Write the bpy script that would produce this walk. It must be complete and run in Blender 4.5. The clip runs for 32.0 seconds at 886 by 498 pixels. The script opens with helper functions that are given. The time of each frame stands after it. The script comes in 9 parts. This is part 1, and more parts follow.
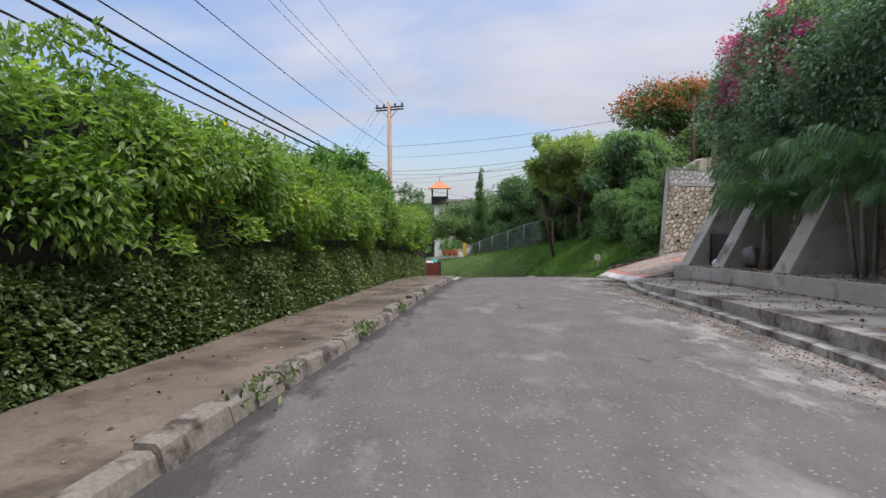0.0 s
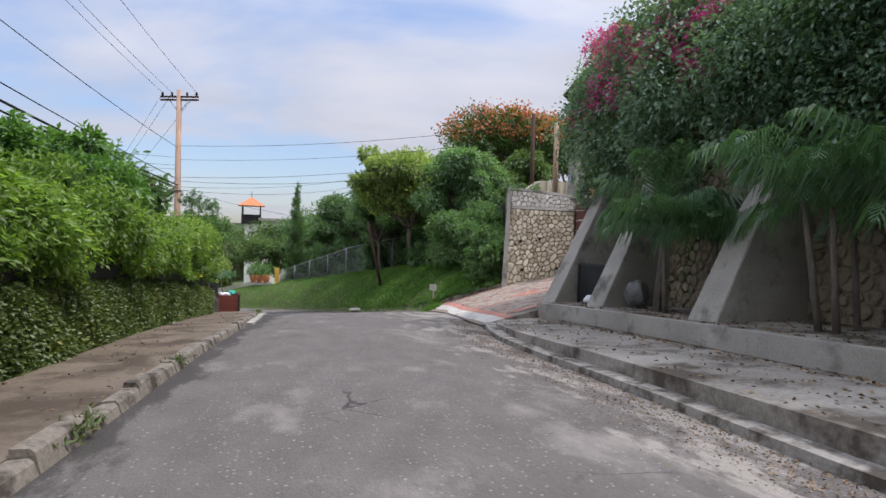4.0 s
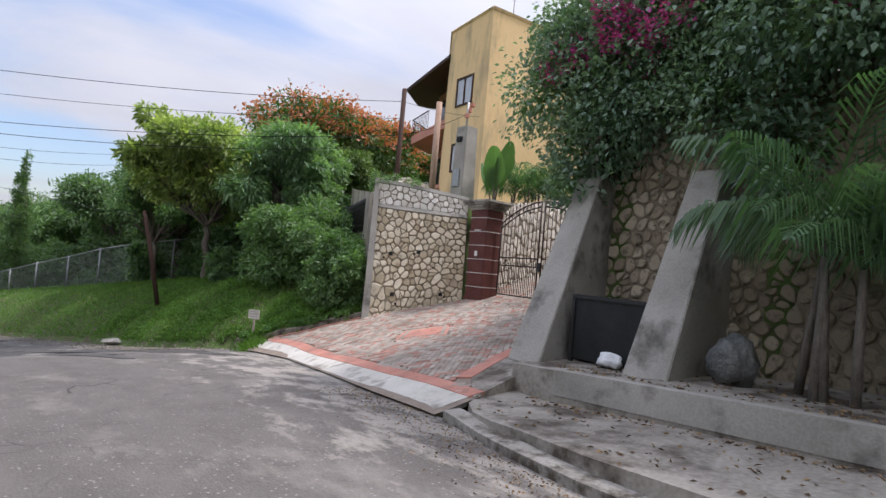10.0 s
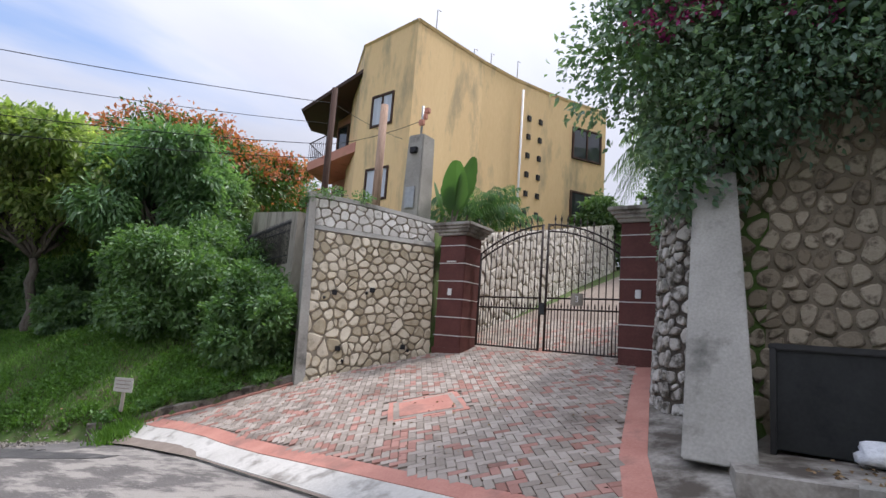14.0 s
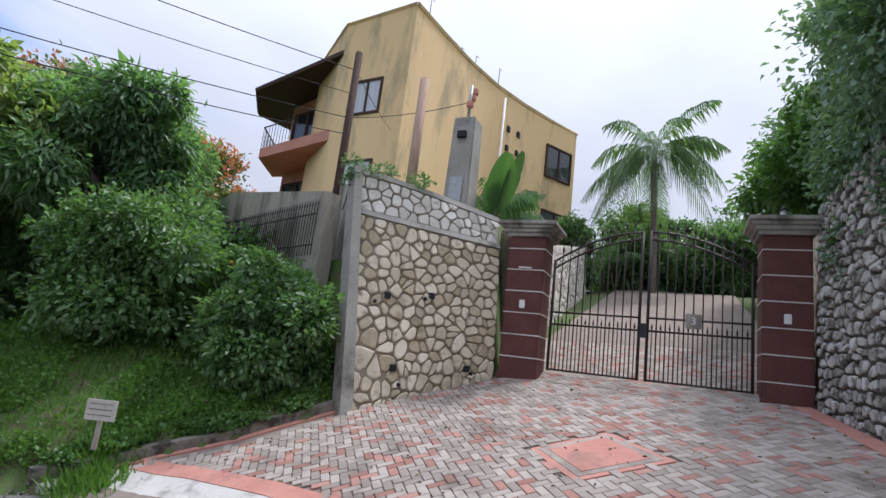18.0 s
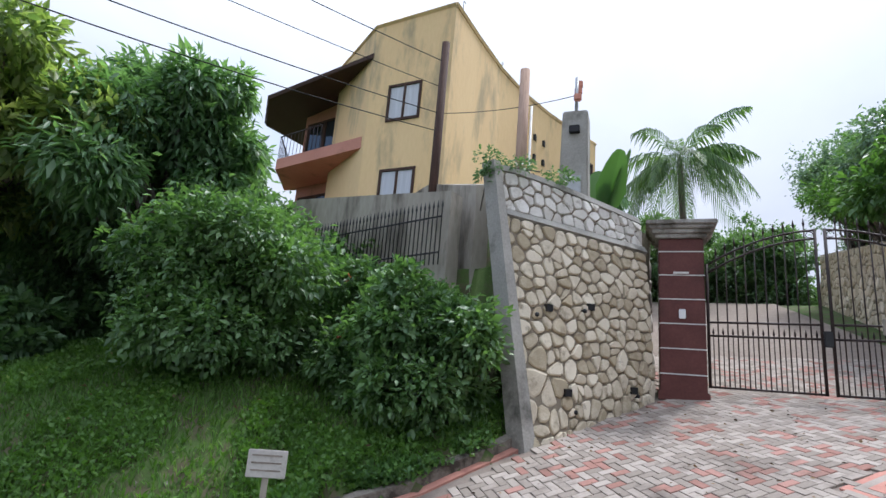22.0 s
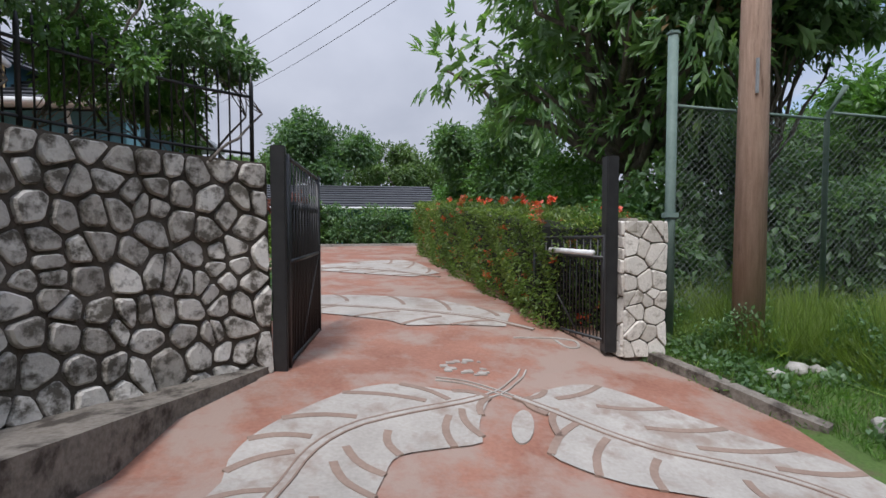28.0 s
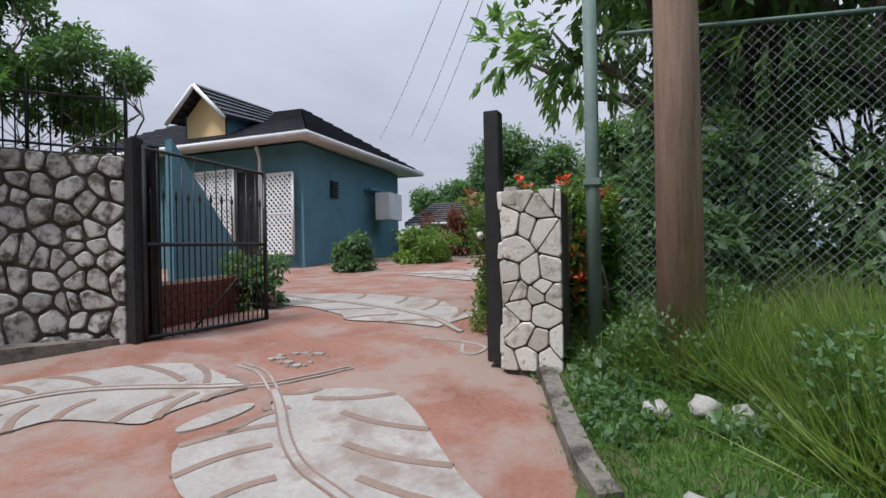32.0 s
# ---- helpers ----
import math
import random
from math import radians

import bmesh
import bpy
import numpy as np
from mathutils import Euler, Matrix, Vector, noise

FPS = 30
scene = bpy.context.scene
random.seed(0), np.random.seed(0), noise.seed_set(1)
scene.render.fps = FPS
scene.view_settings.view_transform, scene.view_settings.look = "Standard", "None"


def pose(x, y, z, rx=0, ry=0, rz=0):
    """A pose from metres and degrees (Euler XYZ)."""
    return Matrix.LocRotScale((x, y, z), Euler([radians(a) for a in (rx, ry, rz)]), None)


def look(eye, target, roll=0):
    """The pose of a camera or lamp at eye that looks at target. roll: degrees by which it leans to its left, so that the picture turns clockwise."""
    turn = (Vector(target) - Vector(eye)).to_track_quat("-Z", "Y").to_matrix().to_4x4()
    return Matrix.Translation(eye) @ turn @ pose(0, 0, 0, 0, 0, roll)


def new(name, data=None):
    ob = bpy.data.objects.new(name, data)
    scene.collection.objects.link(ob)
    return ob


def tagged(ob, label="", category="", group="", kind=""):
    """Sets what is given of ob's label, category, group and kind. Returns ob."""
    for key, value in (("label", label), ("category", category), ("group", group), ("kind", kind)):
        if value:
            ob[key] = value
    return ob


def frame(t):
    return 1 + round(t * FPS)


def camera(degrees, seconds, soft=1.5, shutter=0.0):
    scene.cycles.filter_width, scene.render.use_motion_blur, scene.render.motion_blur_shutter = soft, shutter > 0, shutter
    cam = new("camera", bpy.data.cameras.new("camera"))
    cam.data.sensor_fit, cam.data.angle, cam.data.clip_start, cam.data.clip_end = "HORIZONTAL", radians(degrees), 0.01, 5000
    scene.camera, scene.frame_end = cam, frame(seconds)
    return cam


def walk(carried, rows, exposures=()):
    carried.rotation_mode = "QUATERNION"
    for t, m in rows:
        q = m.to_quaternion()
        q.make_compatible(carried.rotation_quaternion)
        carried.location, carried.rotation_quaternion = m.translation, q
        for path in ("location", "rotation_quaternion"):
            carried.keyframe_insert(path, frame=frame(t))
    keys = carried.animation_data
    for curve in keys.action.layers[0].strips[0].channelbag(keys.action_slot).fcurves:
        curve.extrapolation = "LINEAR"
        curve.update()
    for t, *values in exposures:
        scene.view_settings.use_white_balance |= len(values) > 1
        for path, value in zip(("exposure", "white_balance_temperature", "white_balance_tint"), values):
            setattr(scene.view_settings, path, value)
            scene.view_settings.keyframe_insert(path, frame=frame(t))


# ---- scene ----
cam = camera(77.2, 32.0)
PATH = [
    (0, (0.562, 0.296, 1.259), (0.552, 2.292, 1.132), -0.2),
    (0.5, (0.552, 0.824, 1.257), (0.877, 2.793, 1.123), -1.1),
    (1, (0.672, 1.499, 1.228), (1.133, 3.44, 1.09), -1.3),
    (1.5, (0.647, 2.089, 1.226), (1.121, 4.028, 1.1), 1.2),
    (2, (0.732, 2.623, 1.246), (1.267, 4.548, 1.154), 0.5),
    (2.5, (0.868, 3.298, 1.207), (1.431, 5.216, 1.153), 0.7),
    (3, (0.901, 3.866, 1.196), (1.507, 5.771, 1.157), 0.2),
    (3.5, (0.996, 4.515, 1.181), (1.607, 6.419, 1.145), 1.1),
    (5.5, (1.184, 6.981, 1.07), (1.841, 8.87, 1.04), 1.3),
    (6, (1.231, 7.584, 1.068), (1.921, 9.461, 1.048), 1.4),
    (6.5, (1.354, 8.22, 1.041), (2.077, 10.085, 1.03), 2.9),
    (7, (1.405, 8.831, 1.009), (2.201, 10.666, 1.009), 2.9),
    (7.5, (1.492, 9.497, 0.932), (2.305, 11.324, 0.944), 3.1),
    (8, (1.527, 10.108, 0.893), (2.356, 11.928, 0.901), 2.8),
    (8.5, (1.638, 10.689, 0.879), (2.538, 12.475, 0.889), 3.5),
    (9, (1.644, 11.251, 0.86), (2.742, 12.922, 0.892), 4.1),
    (9.5, (1.711, 11.81, 0.862), (2.906, 13.412, 0.914), 4.7),
    (10, (1.77, 12.422, 0.838), (3.065, 13.944, 0.91), 5.1),
    (10.5, (1.952, 13.006, 0.791), (3.286, 14.486, 0.963), 5.3),
    (11, (2.064, 13.64, 0.715), (3.429, 15.087, 0.925), 5.8),
    (11.5, (2.203, 14.182, 0.72), (3.581, 15.616, 0.937), 5.8),
    (12, (2.342, 14.733, 0.634), (3.767, 16.114, 0.887), 5.4),
    (12.5, (2.451, 15.322, 0.642), (3.916, 16.657, 0.907), 5.0),
    (13, (2.502, 15.886, 0.629), (4.034, 17.144, 0.9), 4.5),
    (13.5, (2.609, 16.446, 0.572), (4.21, 17.612, 0.851), 4.1),
    (14, (2.687, 17.04, 0.531), (4.305, 18.18, 0.819), 4.3),
    (14.5, (2.735, 17.597, 0.523), (4.363, 18.723, 0.811), 2.8),
    (16.5, (2.983, 19.808, 0.375), (4.727, 20.723, 0.721), 5.0),
    (17, (2.962, 20.303, 0.303), (4.719, 21.185, 0.675), 5.6),
    (17.5, (2.957, 20.725, 0.258), (4.728, 21.573, 0.638), 6.3),
    (18, (3.01, 21.163, 0.199), (4.798, 21.968, 0.591), 6.9),
    (18.5, (2.959, 21.602, 0.144), (4.782, 22.315, 0.553), 6.6),
    (19, (2.945, 22.009, 0.123), (4.784, 22.674, 0.541), 7.0),
    (19.5, (3.003, 22.375, 0.134), (4.836, 23.046, 0.568), 4.4),
    (20, (3.007, 22.79, 0.105), (4.846, 23.438, 0.551), 4.9),
    (20.5, (3.111, 23.212, 0.063), (4.955, 23.838, 0.519), 5.4),
    (21, (3.13, 23.636, 0.021), (4.992, 24.196, 0.488), 5.5),
    (21.5, (3.167, 24.067, -0.022), (5.029, 24.623, 0.451), 5.8),
    (22, (3.184, 24.467, -0.036), (5.007, 25.141, 0.438), 4.8),
    (22.5, (3.284, 25.21, -0.215), (4.884, 26.379, 0.052), 3.0),
    (23, (3.325, 25.746, -0.361), (4.432, 27.408, -0.24), 2.4),
    (23.5, (3.129, 26.243, -0.395), (3.762, 28.14, -0.374), 1.3),
    (24, (3.155, 26.853, -0.432), (3.235, 28.851, -0.485), 0.5),
    (24.5, (3.093, 27.483, -0.548), (2.748, 29.452, -0.627), -0.1),
    (25, (3.109, 28.119, -0.564), (2.305, 29.947, -0.663), 0.1),
    (25.5, (3.048, 28.661, -0.645), (1.79, 30.209, -0.787), -0.4),
    (26, (3.066, 29.271, -0.69), (1.482, 30.484, -0.83), 2.9),
    (26.5, (3.017, 29.909, -0.755), (1.212, 30.757, -0.905), 1.2),
    (28.5, (2.993, 32.438, -1.179), (1.006, 32.649, -1.26), 0.8),
    (29, (2.975, 33.099, -1.234), (0.977, 33.168, -1.301), 0.9),
    (29.5, (2.884, 33.737, -1.342), (0.887, 33.629, -1.383), -0.4),
    (30, (2.713, 34.28, -1.407), (0.728, 34.033, -1.436), -0.4),
    (30.5, (2.531, 34.827, -1.455), (0.576, 34.403, -1.485), -0.3),
    (31, (2.264, 35.318, -1.56), (0.332, 34.8, -1.565), -0.4),
    (31.5, (2.088, 35.799, -1.688), (0.185, 35.185, -1.669), -1.7),
    (32, (1.77, 36.314, -1.612), (-0.099, 35.601, -1.612), -1.1),
]
walk(cam, [(t, look(eye, target, roll)) for t, eye, target, roll in PATH], exposures=[(0.0, 0.40, 6150, 17), (4.0, 0.44, 6200, 17), (9.0, 0.55, 6250, 18), (14.0, 0.56, 6100, 17), (17.0, 0.47, 5930, 16), (20.0, 0.47, 5750, 15), (22.5, 0.70, 5800, 13), (23.2, 0.78, 6200, 13), (24.5, 0.46, 6050, 15), (26.0, 0.25, 5950, 15), (29.0, 0.18, 5900, 15), (32.0, 0.20, 5900, 15)])

# ---- world, sun ----
SUN_AZ, SUN_EL = radians(118), radians(60)        # azimuth clockwise from +y
world = bpy.data.worlds.new("sky")
scene.world = world
world.use_nodes = True
wt = world.node_tree
wt.nodes.clear()


def wnode(kind, **props):
    n = wt.nodes.new(kind)
    for k, v in props.items():
        if k == "op":
            n.operation = v
        else:
            n.inputs[k].default_value = v
    return n


sky = wt.nodes.new("ShaderNodeTexSky")
sky.sky_type = "NISHITA"
sky.sun_disc = False
sky.sun_elevation, sky.sun_rotation = SUN_EL, SUN_AZ
sky.air_density, sky.dust_density = 1.0, 1.5
coord = wt.nodes.new("ShaderNodeTexCoord")
split = wt.nodes.new("ShaderNodeSeparateXYZ")
wt.links.new(coord.outputs["Generated"], split.inputs[0])
lift = wnode("ShaderNodeMath", op="MAXIMUM")
wt.links.new(split.outputs[2], lift.inputs[0])
lift.inputs[1].default_value = 0.02
addz = wnode("ShaderNodeMath", op="ADD")
wt.links.new(lift.outputs[0], addz.inputs[0])
addz.inputs[1].default_value = 0.16
dx = wnode("ShaderNodeMath", op="DIVIDE")
dy = wnode("ShaderNodeMath", op="DIVIDE")
wt.links.new(split.outputs[0], dx.inputs[0])
wt.links.new(split.outputs[1], dy.inputs[0])
wt.links.new(addz.outputs[0], dx.inputs[1])
wt.links.new(addz.outputs[0], dy.inputs[1])
flat = wt.nodes.new("ShaderNodeCombineXYZ")
wt.links.new(dx.outputs[0], flat.inputs[0])
wt.links.new(dy.outputs[0], flat.inputs[1])
flat.inputs[2].default_value = 3.7
streak = wt.nodes.new("ShaderNodeMapping")
streak.inputs["Rotation"].default_value = (0, 0, radians(24))
streak.inputs["Scale"].default_value = (0.72, 1.25, 1.0)
streak.inputs["Location"].default_value = (2.3, 0.65, 0)
wt.links.new(flat.outputs[0], streak.inputs[0])
cloud = wt.nodes.new("ShaderNodeTexNoise")
cloud.inputs["Scale"].default_value = 0.62
cloud.inputs["Detail"].default_value = 9
cloud.inputs["Roughness"].default_value = 0.52
cloud.inputs["Distortion"].default_value = 0.35
wt.links.new(streak.outputs[0], cloud.inputs["Vector"])
# the cloud breaks up towards the north and closes in the east
bias = wnode("ShaderNodeMath", op="MULTIPLY_ADD")
wt.links.new(split.outputs[1], bias.inputs[0])
bias.inputs[1].default_value = -0.22
east = wnode("ShaderNodeMath", op="MAXIMUM")
wt.links.new(split.outputs[0], east.inputs[0])
east.inputs[1].default_value = 0.0
thick = wnode("ShaderNodeMath", op="MULTIPLY_ADD")
wt.links.new(east.outputs[0], thick.inputs[0])
thick.inputs[1].default_value = 0.26
wt.links.new(cloud.outputs["Fac"], thick.inputs[2])
wt.links.new(thick.outputs[0], bias.inputs[2])
cover = wt.nodes.new("ShaderNodeMapRange")
cover.interpolation_type = "SMOOTHSTEP"
cover.inputs["From Min"].default_value = 0.19
cover.inputs["From Max"].default_value = 0.42
wt.links.new(bias.outputs[0], cover.inputs["Value"])
grey = wt.nodes.new("ShaderNodeTexNoise")
grey.inputs["Scale"].default_value = 1.6
grey.inputs["Detail"].default_value = 6
wt.links.new(streak.outputs[0], grey.inputs["Vector"])
tone = wt.nodes.new("ShaderNodeMix")
tone.data_type = "RGBA"
tone.inputs["A"].default_value = (2.75, 2.92, 3.25, 1)
tone.inputs["B"].default_value = (4.65, 4.74, 4.9, 1)
wt.links.new(grey.outputs["Fac"], tone.inputs["Factor"])
blue = wt.nodes.new("ShaderNodeMix")
blue.data_type = "RGBA"
wt.links.new(cover.outputs["Result"], blue.inputs["Factor"])
wt.links.new(sky.outputs[0], blue.inputs["A"])
wt.links.new(tone.outputs["Result"], blue.inputs["B"])
# a clouded sky is brightest overhead and falls off towards the horizon
square = wnode("ShaderNodeMath", op="MULTIPLY")
wt.links.new(lift.outputs[0], square.inputs[0])
wt.links.new(lift.outputs[0], square.inputs[1])
rise = wnode("ShaderNodeMath", op="MULTIPLY_ADD")
wt.links.new(square.outputs[0], rise.inputs[0])
rise.inputs[1].default_value, rise.inputs[2].default_value = 1.7, 0.79
dome = wt.nodes.new("ShaderNodeVectorMath")
dome.operation = "SCALE"
wt.links.new(blue.outputs["Result"], dome.inputs[0])
wt.links.new(rise.outputs[0], dome.inputs["Scale"])
bg = wt.nodes.new("ShaderNodeBackground")
bg.inputs["Strength"].default_value = 0.15
wt.links.new(dome.outputs[0], bg.inputs["Color"])
wo = wt.nodes.new("ShaderNodeOutputWorld")
wt.links.new(bg.outputs[0], wo.inputs[0])

sun_data = bpy.data.lights.new("sun", "SUN")
sun_data.energy, sun_data.angle, sun_data.color = 2.5, radians(9), (1.0, 0.95, 0.87)
sun = new("sun", sun_data)
sun_dir = Vector((math.sin(SUN_AZ) * math.cos(SUN_EL), math.cos(SUN_AZ) * math.cos(SUN_EL), math.sin(SUN_EL)))
sun.matrix_world = look(sun_dir * 100, (0, 0, 0))


# ---- materials ----
def mat(name, low, high, rough=0.8, scale=3.0, fine=40.0, bump=0.3, bump_scale=30.0, island=0.0, metal=0.0, dirt=None, dirt_at=0.62,
        dirt_scale=1.2, detail=6.0, spec=0.3, trans=0.0, alpha=1.0, obj=0.0, stretch=(1, 1, 1), bump_dist=0.01):
    """A surface whose colour wanders between low and high at two scales, with fine relief and stains."""
    m = bpy.data.materials.new(name)
    m.use_nodes = True
    nt = m.node_tree
    p = nt.nodes["Principled BSDF"]
    tc = nt.nodes.new("ShaderNodeTexCoord")
    mp = nt.nodes.new("ShaderNodeMapping")
    mp.inputs["Scale"].default_value = stretch
    geo = nt.nodes.new("ShaderNodeNewGeometry")
    nt.links.new(geo.outputs["Position"], mp.inputs[0])
    n1 = nt.nodes.new("ShaderNodeTexNoise")
    n1.inputs["Scale"].default_value, n1.inputs["Detail"].default_value = scale, detail
    n2 = nt.nodes.new("ShaderNodeTexNoise")
    n2.inputs["Scale"].default_value, n2.inputs["Detail"].default_value = fine, 4
    nt.links.new(mp.outputs[0], n1.inputs["Vector"])
    nt.links.new(mp.outputs[0], n2.inputs["Vector"])
    both = nt.nodes.new("ShaderNodeMath")
    both.operation = "MULTIPLY_ADD"
    nt.links.new(n1.outputs["Fac"], both.inputs[0])
    both.inputs[1].default_value = 0.6
    half = nt.nodes.new("ShaderNodeMath")
    half.operation = "MULTIPLY"
    nt.links.new(n2.outputs["Fac"], half.inputs[0])
    half.inputs[1].default_value = 0.4
    nt.links.new(half.outputs[0], both.inputs[2])
    fac = both.outputs[0]
    if island or obj:
        src = geo.outputs["Random Per Island"]
        if obj:
            oi = nt.nodes.new("ShaderNodeObjectInfo")
            src = oi.outputs["Random"]
        k = obj or island
        mx = nt.nodes.new("ShaderNodeMath")
        mx.operation = "MULTIPLY_ADD"
        nt.links.new(src, mx.inputs[0])
        mx.inputs[1].default_value = k
        sb = nt.nodes.new("ShaderNodeMath")
        sb.operation = "MULTIPLY_ADD"
        nt.links.new(fac, sb.inputs[0])
        sb.inputs[1].default_value = 1.0 - k * 0.6
        sb.inputs[2].default_value = -k * 0.2
        nt.links.new(sb.outputs[0], mx.inputs[2])
        fac = mx.outputs[0]
    ramp = nt.nodes.new("ShaderNodeMapRange")
    ramp.inputs["From Min"].default_value, ramp.inputs["From Max"].default_value = 0.3, 0.7
    nt.links.new(fac, ramp.inputs["Value"])
    col = nt.nodes.new("ShaderNodeMix")
    col.data_type = "RGBA"
    col.inputs["A"].default_value, col.inputs["B"].default_value = (*low, 1), (*high, 1)
    nt.links.new(ramp.outputs["Result"], col.inputs["Factor"])
    out = col.outputs["Result"]
    if dirt:
        n3 = nt.nodes.new("ShaderNodeTexNoise")
        n3.inputs["Scale"].default_value, n3.inputs["Detail"].default_value = dirt_scale, 10
        n3.inputs["Roughness"].default_value = 0.65
        nt.links.new(mp.outputs[0], n3.inputs["Vector"])
        edge = nt.nodes.new("ShaderNodeMapRange")
        edge.inputs["From Min"].default_value, edge.inputs["From Max"].default_value = dirt_at - 0.06, dirt_at + 0.08
        nt.links.new(n3.outputs["Fac"], edge.inputs["Value"])
        c2 = nt.nodes.new("ShaderNodeMix")
        c2.data_type = "RGBA"
        c2.inputs["B"].default_value = (*dirt, 1)
        nt.links.new(edge.outputs["Result"], c2.inputs["Factor"])
        nt.links.new(out, c2.inputs["A"])
        out = c2.outputs["Result"]
    nt.links.new(out, p.inputs["Base Color"])
    p.inputs["Roughness"].default_value = rough
    p.inputs["Metallic"].default_value = metal
    p.inputs["Specular IOR Level"].default_value = spec
    if trans:
        p.inputs["Transmission Weight"].default_value = trans
    if alpha < 1:
        p.inputs["Alpha"].default_value = alpha
    if bump:
        n4 = nt.nodes.new("ShaderNodeTexNoise")
        n4.inputs["Scale"].default_value, n4.inputs["Detail"].default_value = bump_scale, 6
        nt.links.new(mp.outputs[0], n4.inputs["Vector"])
        b = nt.nodes.new("ShaderNodeBump")
        b.inputs["Strength"].default_value, b.inputs["Distance"].default_value = bump, bump_dist
        nt.links.new(n4.outputs["Fac"], b.inputs["Height"])
        nt.links.new(b.outputs[0], p.inputs["Normal"])
    return m


def leaf_mat(name, dark, light, tip=None, glow=0.35, rough=0.45):
    """Leaves: colour by leaf, a waxy gloss and light let through."""
    m = bpy.data.materials.new(name)
    m.use_nodes = True
    nt = m.node_tree
    p = nt.nodes["Principled BSDF"]
    geo = nt.nodes.new("ShaderNodeNewGeometry")
    big = nt.nodes.new("ShaderNodeTexNoise")
    big.inputs["Scale"].default_value, big.inputs["Detail"].default_value = 0.9, 3
    nt.links.new(geo.outputs["Position"], big.inputs["Vector"])
    add = nt.nodes.new("ShaderNodeMath")
    add.operation = "MULTIPLY_ADD"
    nt.links.new(geo.outputs["Random Per Island"], add.inputs[0])
    add.inputs[1].default_value = 0.6
    sub = nt.nodes.new("ShaderNodeMath")
    sub.operation = "MULTIPLY_ADD"
    nt.links.new(big.outputs["Fac"], sub.inputs[0])
    sub.inputs[1].default_value, sub.inputs[2].default_value = 1.1, -0.35
    nt.links.new(sub.outputs[0], add.inputs[2])
    ramp = nt.nodes.new("ShaderNodeValToRGB")
    ramp.color_ramp.elements[0].position, ramp.color_ramp.elements[0].color = 0.05, (*dark, 1)
    ramp.color_ramp.elements[1].position, ramp.color_ramp.elements[1].color = 0.85, (*light, 1)
    if tip:
        e = ramp.color_ramp.elements.new(0.97)
        e.color = (*tip, 1)
    nt.links.new(add.outputs[0], ramp.inputs[0])
    nt.links.new(ramp.outputs[0], p.inputs["Base Color"])
    p.inputs["Roughness"].default_value = rough
    p.inputs["Specular IOR Level"].default_value = 0.55
    tl = nt.nodes.new("ShaderNodeBsdfTranslucent")
    bright = nt.nodes.new("ShaderNodeMix")
    bright.data_type, bright.blend_type = "RGBA", "MULTIPLY"
    bright.inputs["Factor"].default_value = 1.0
    bright.inputs["B"].default_value = (1.5, 1.7, 0.7, 1)
    nt.links.new(ramp.outputs[0], bright.inputs["A"])
    nt.links.new(bright.outputs["Result"], tl.inputs["Color"])
    ms = nt.nodes.new("ShaderNodeMixShader")
    ms.inputs[0].default_value = glow
    nt.links.new(p.outputs[0], ms.inputs[1])
    nt.links.new(tl.outputs[0], ms.inputs[2])
    nt.links.new(ms.outputs[0], nt.nodes["Material Output"].inputs[0])
    return m


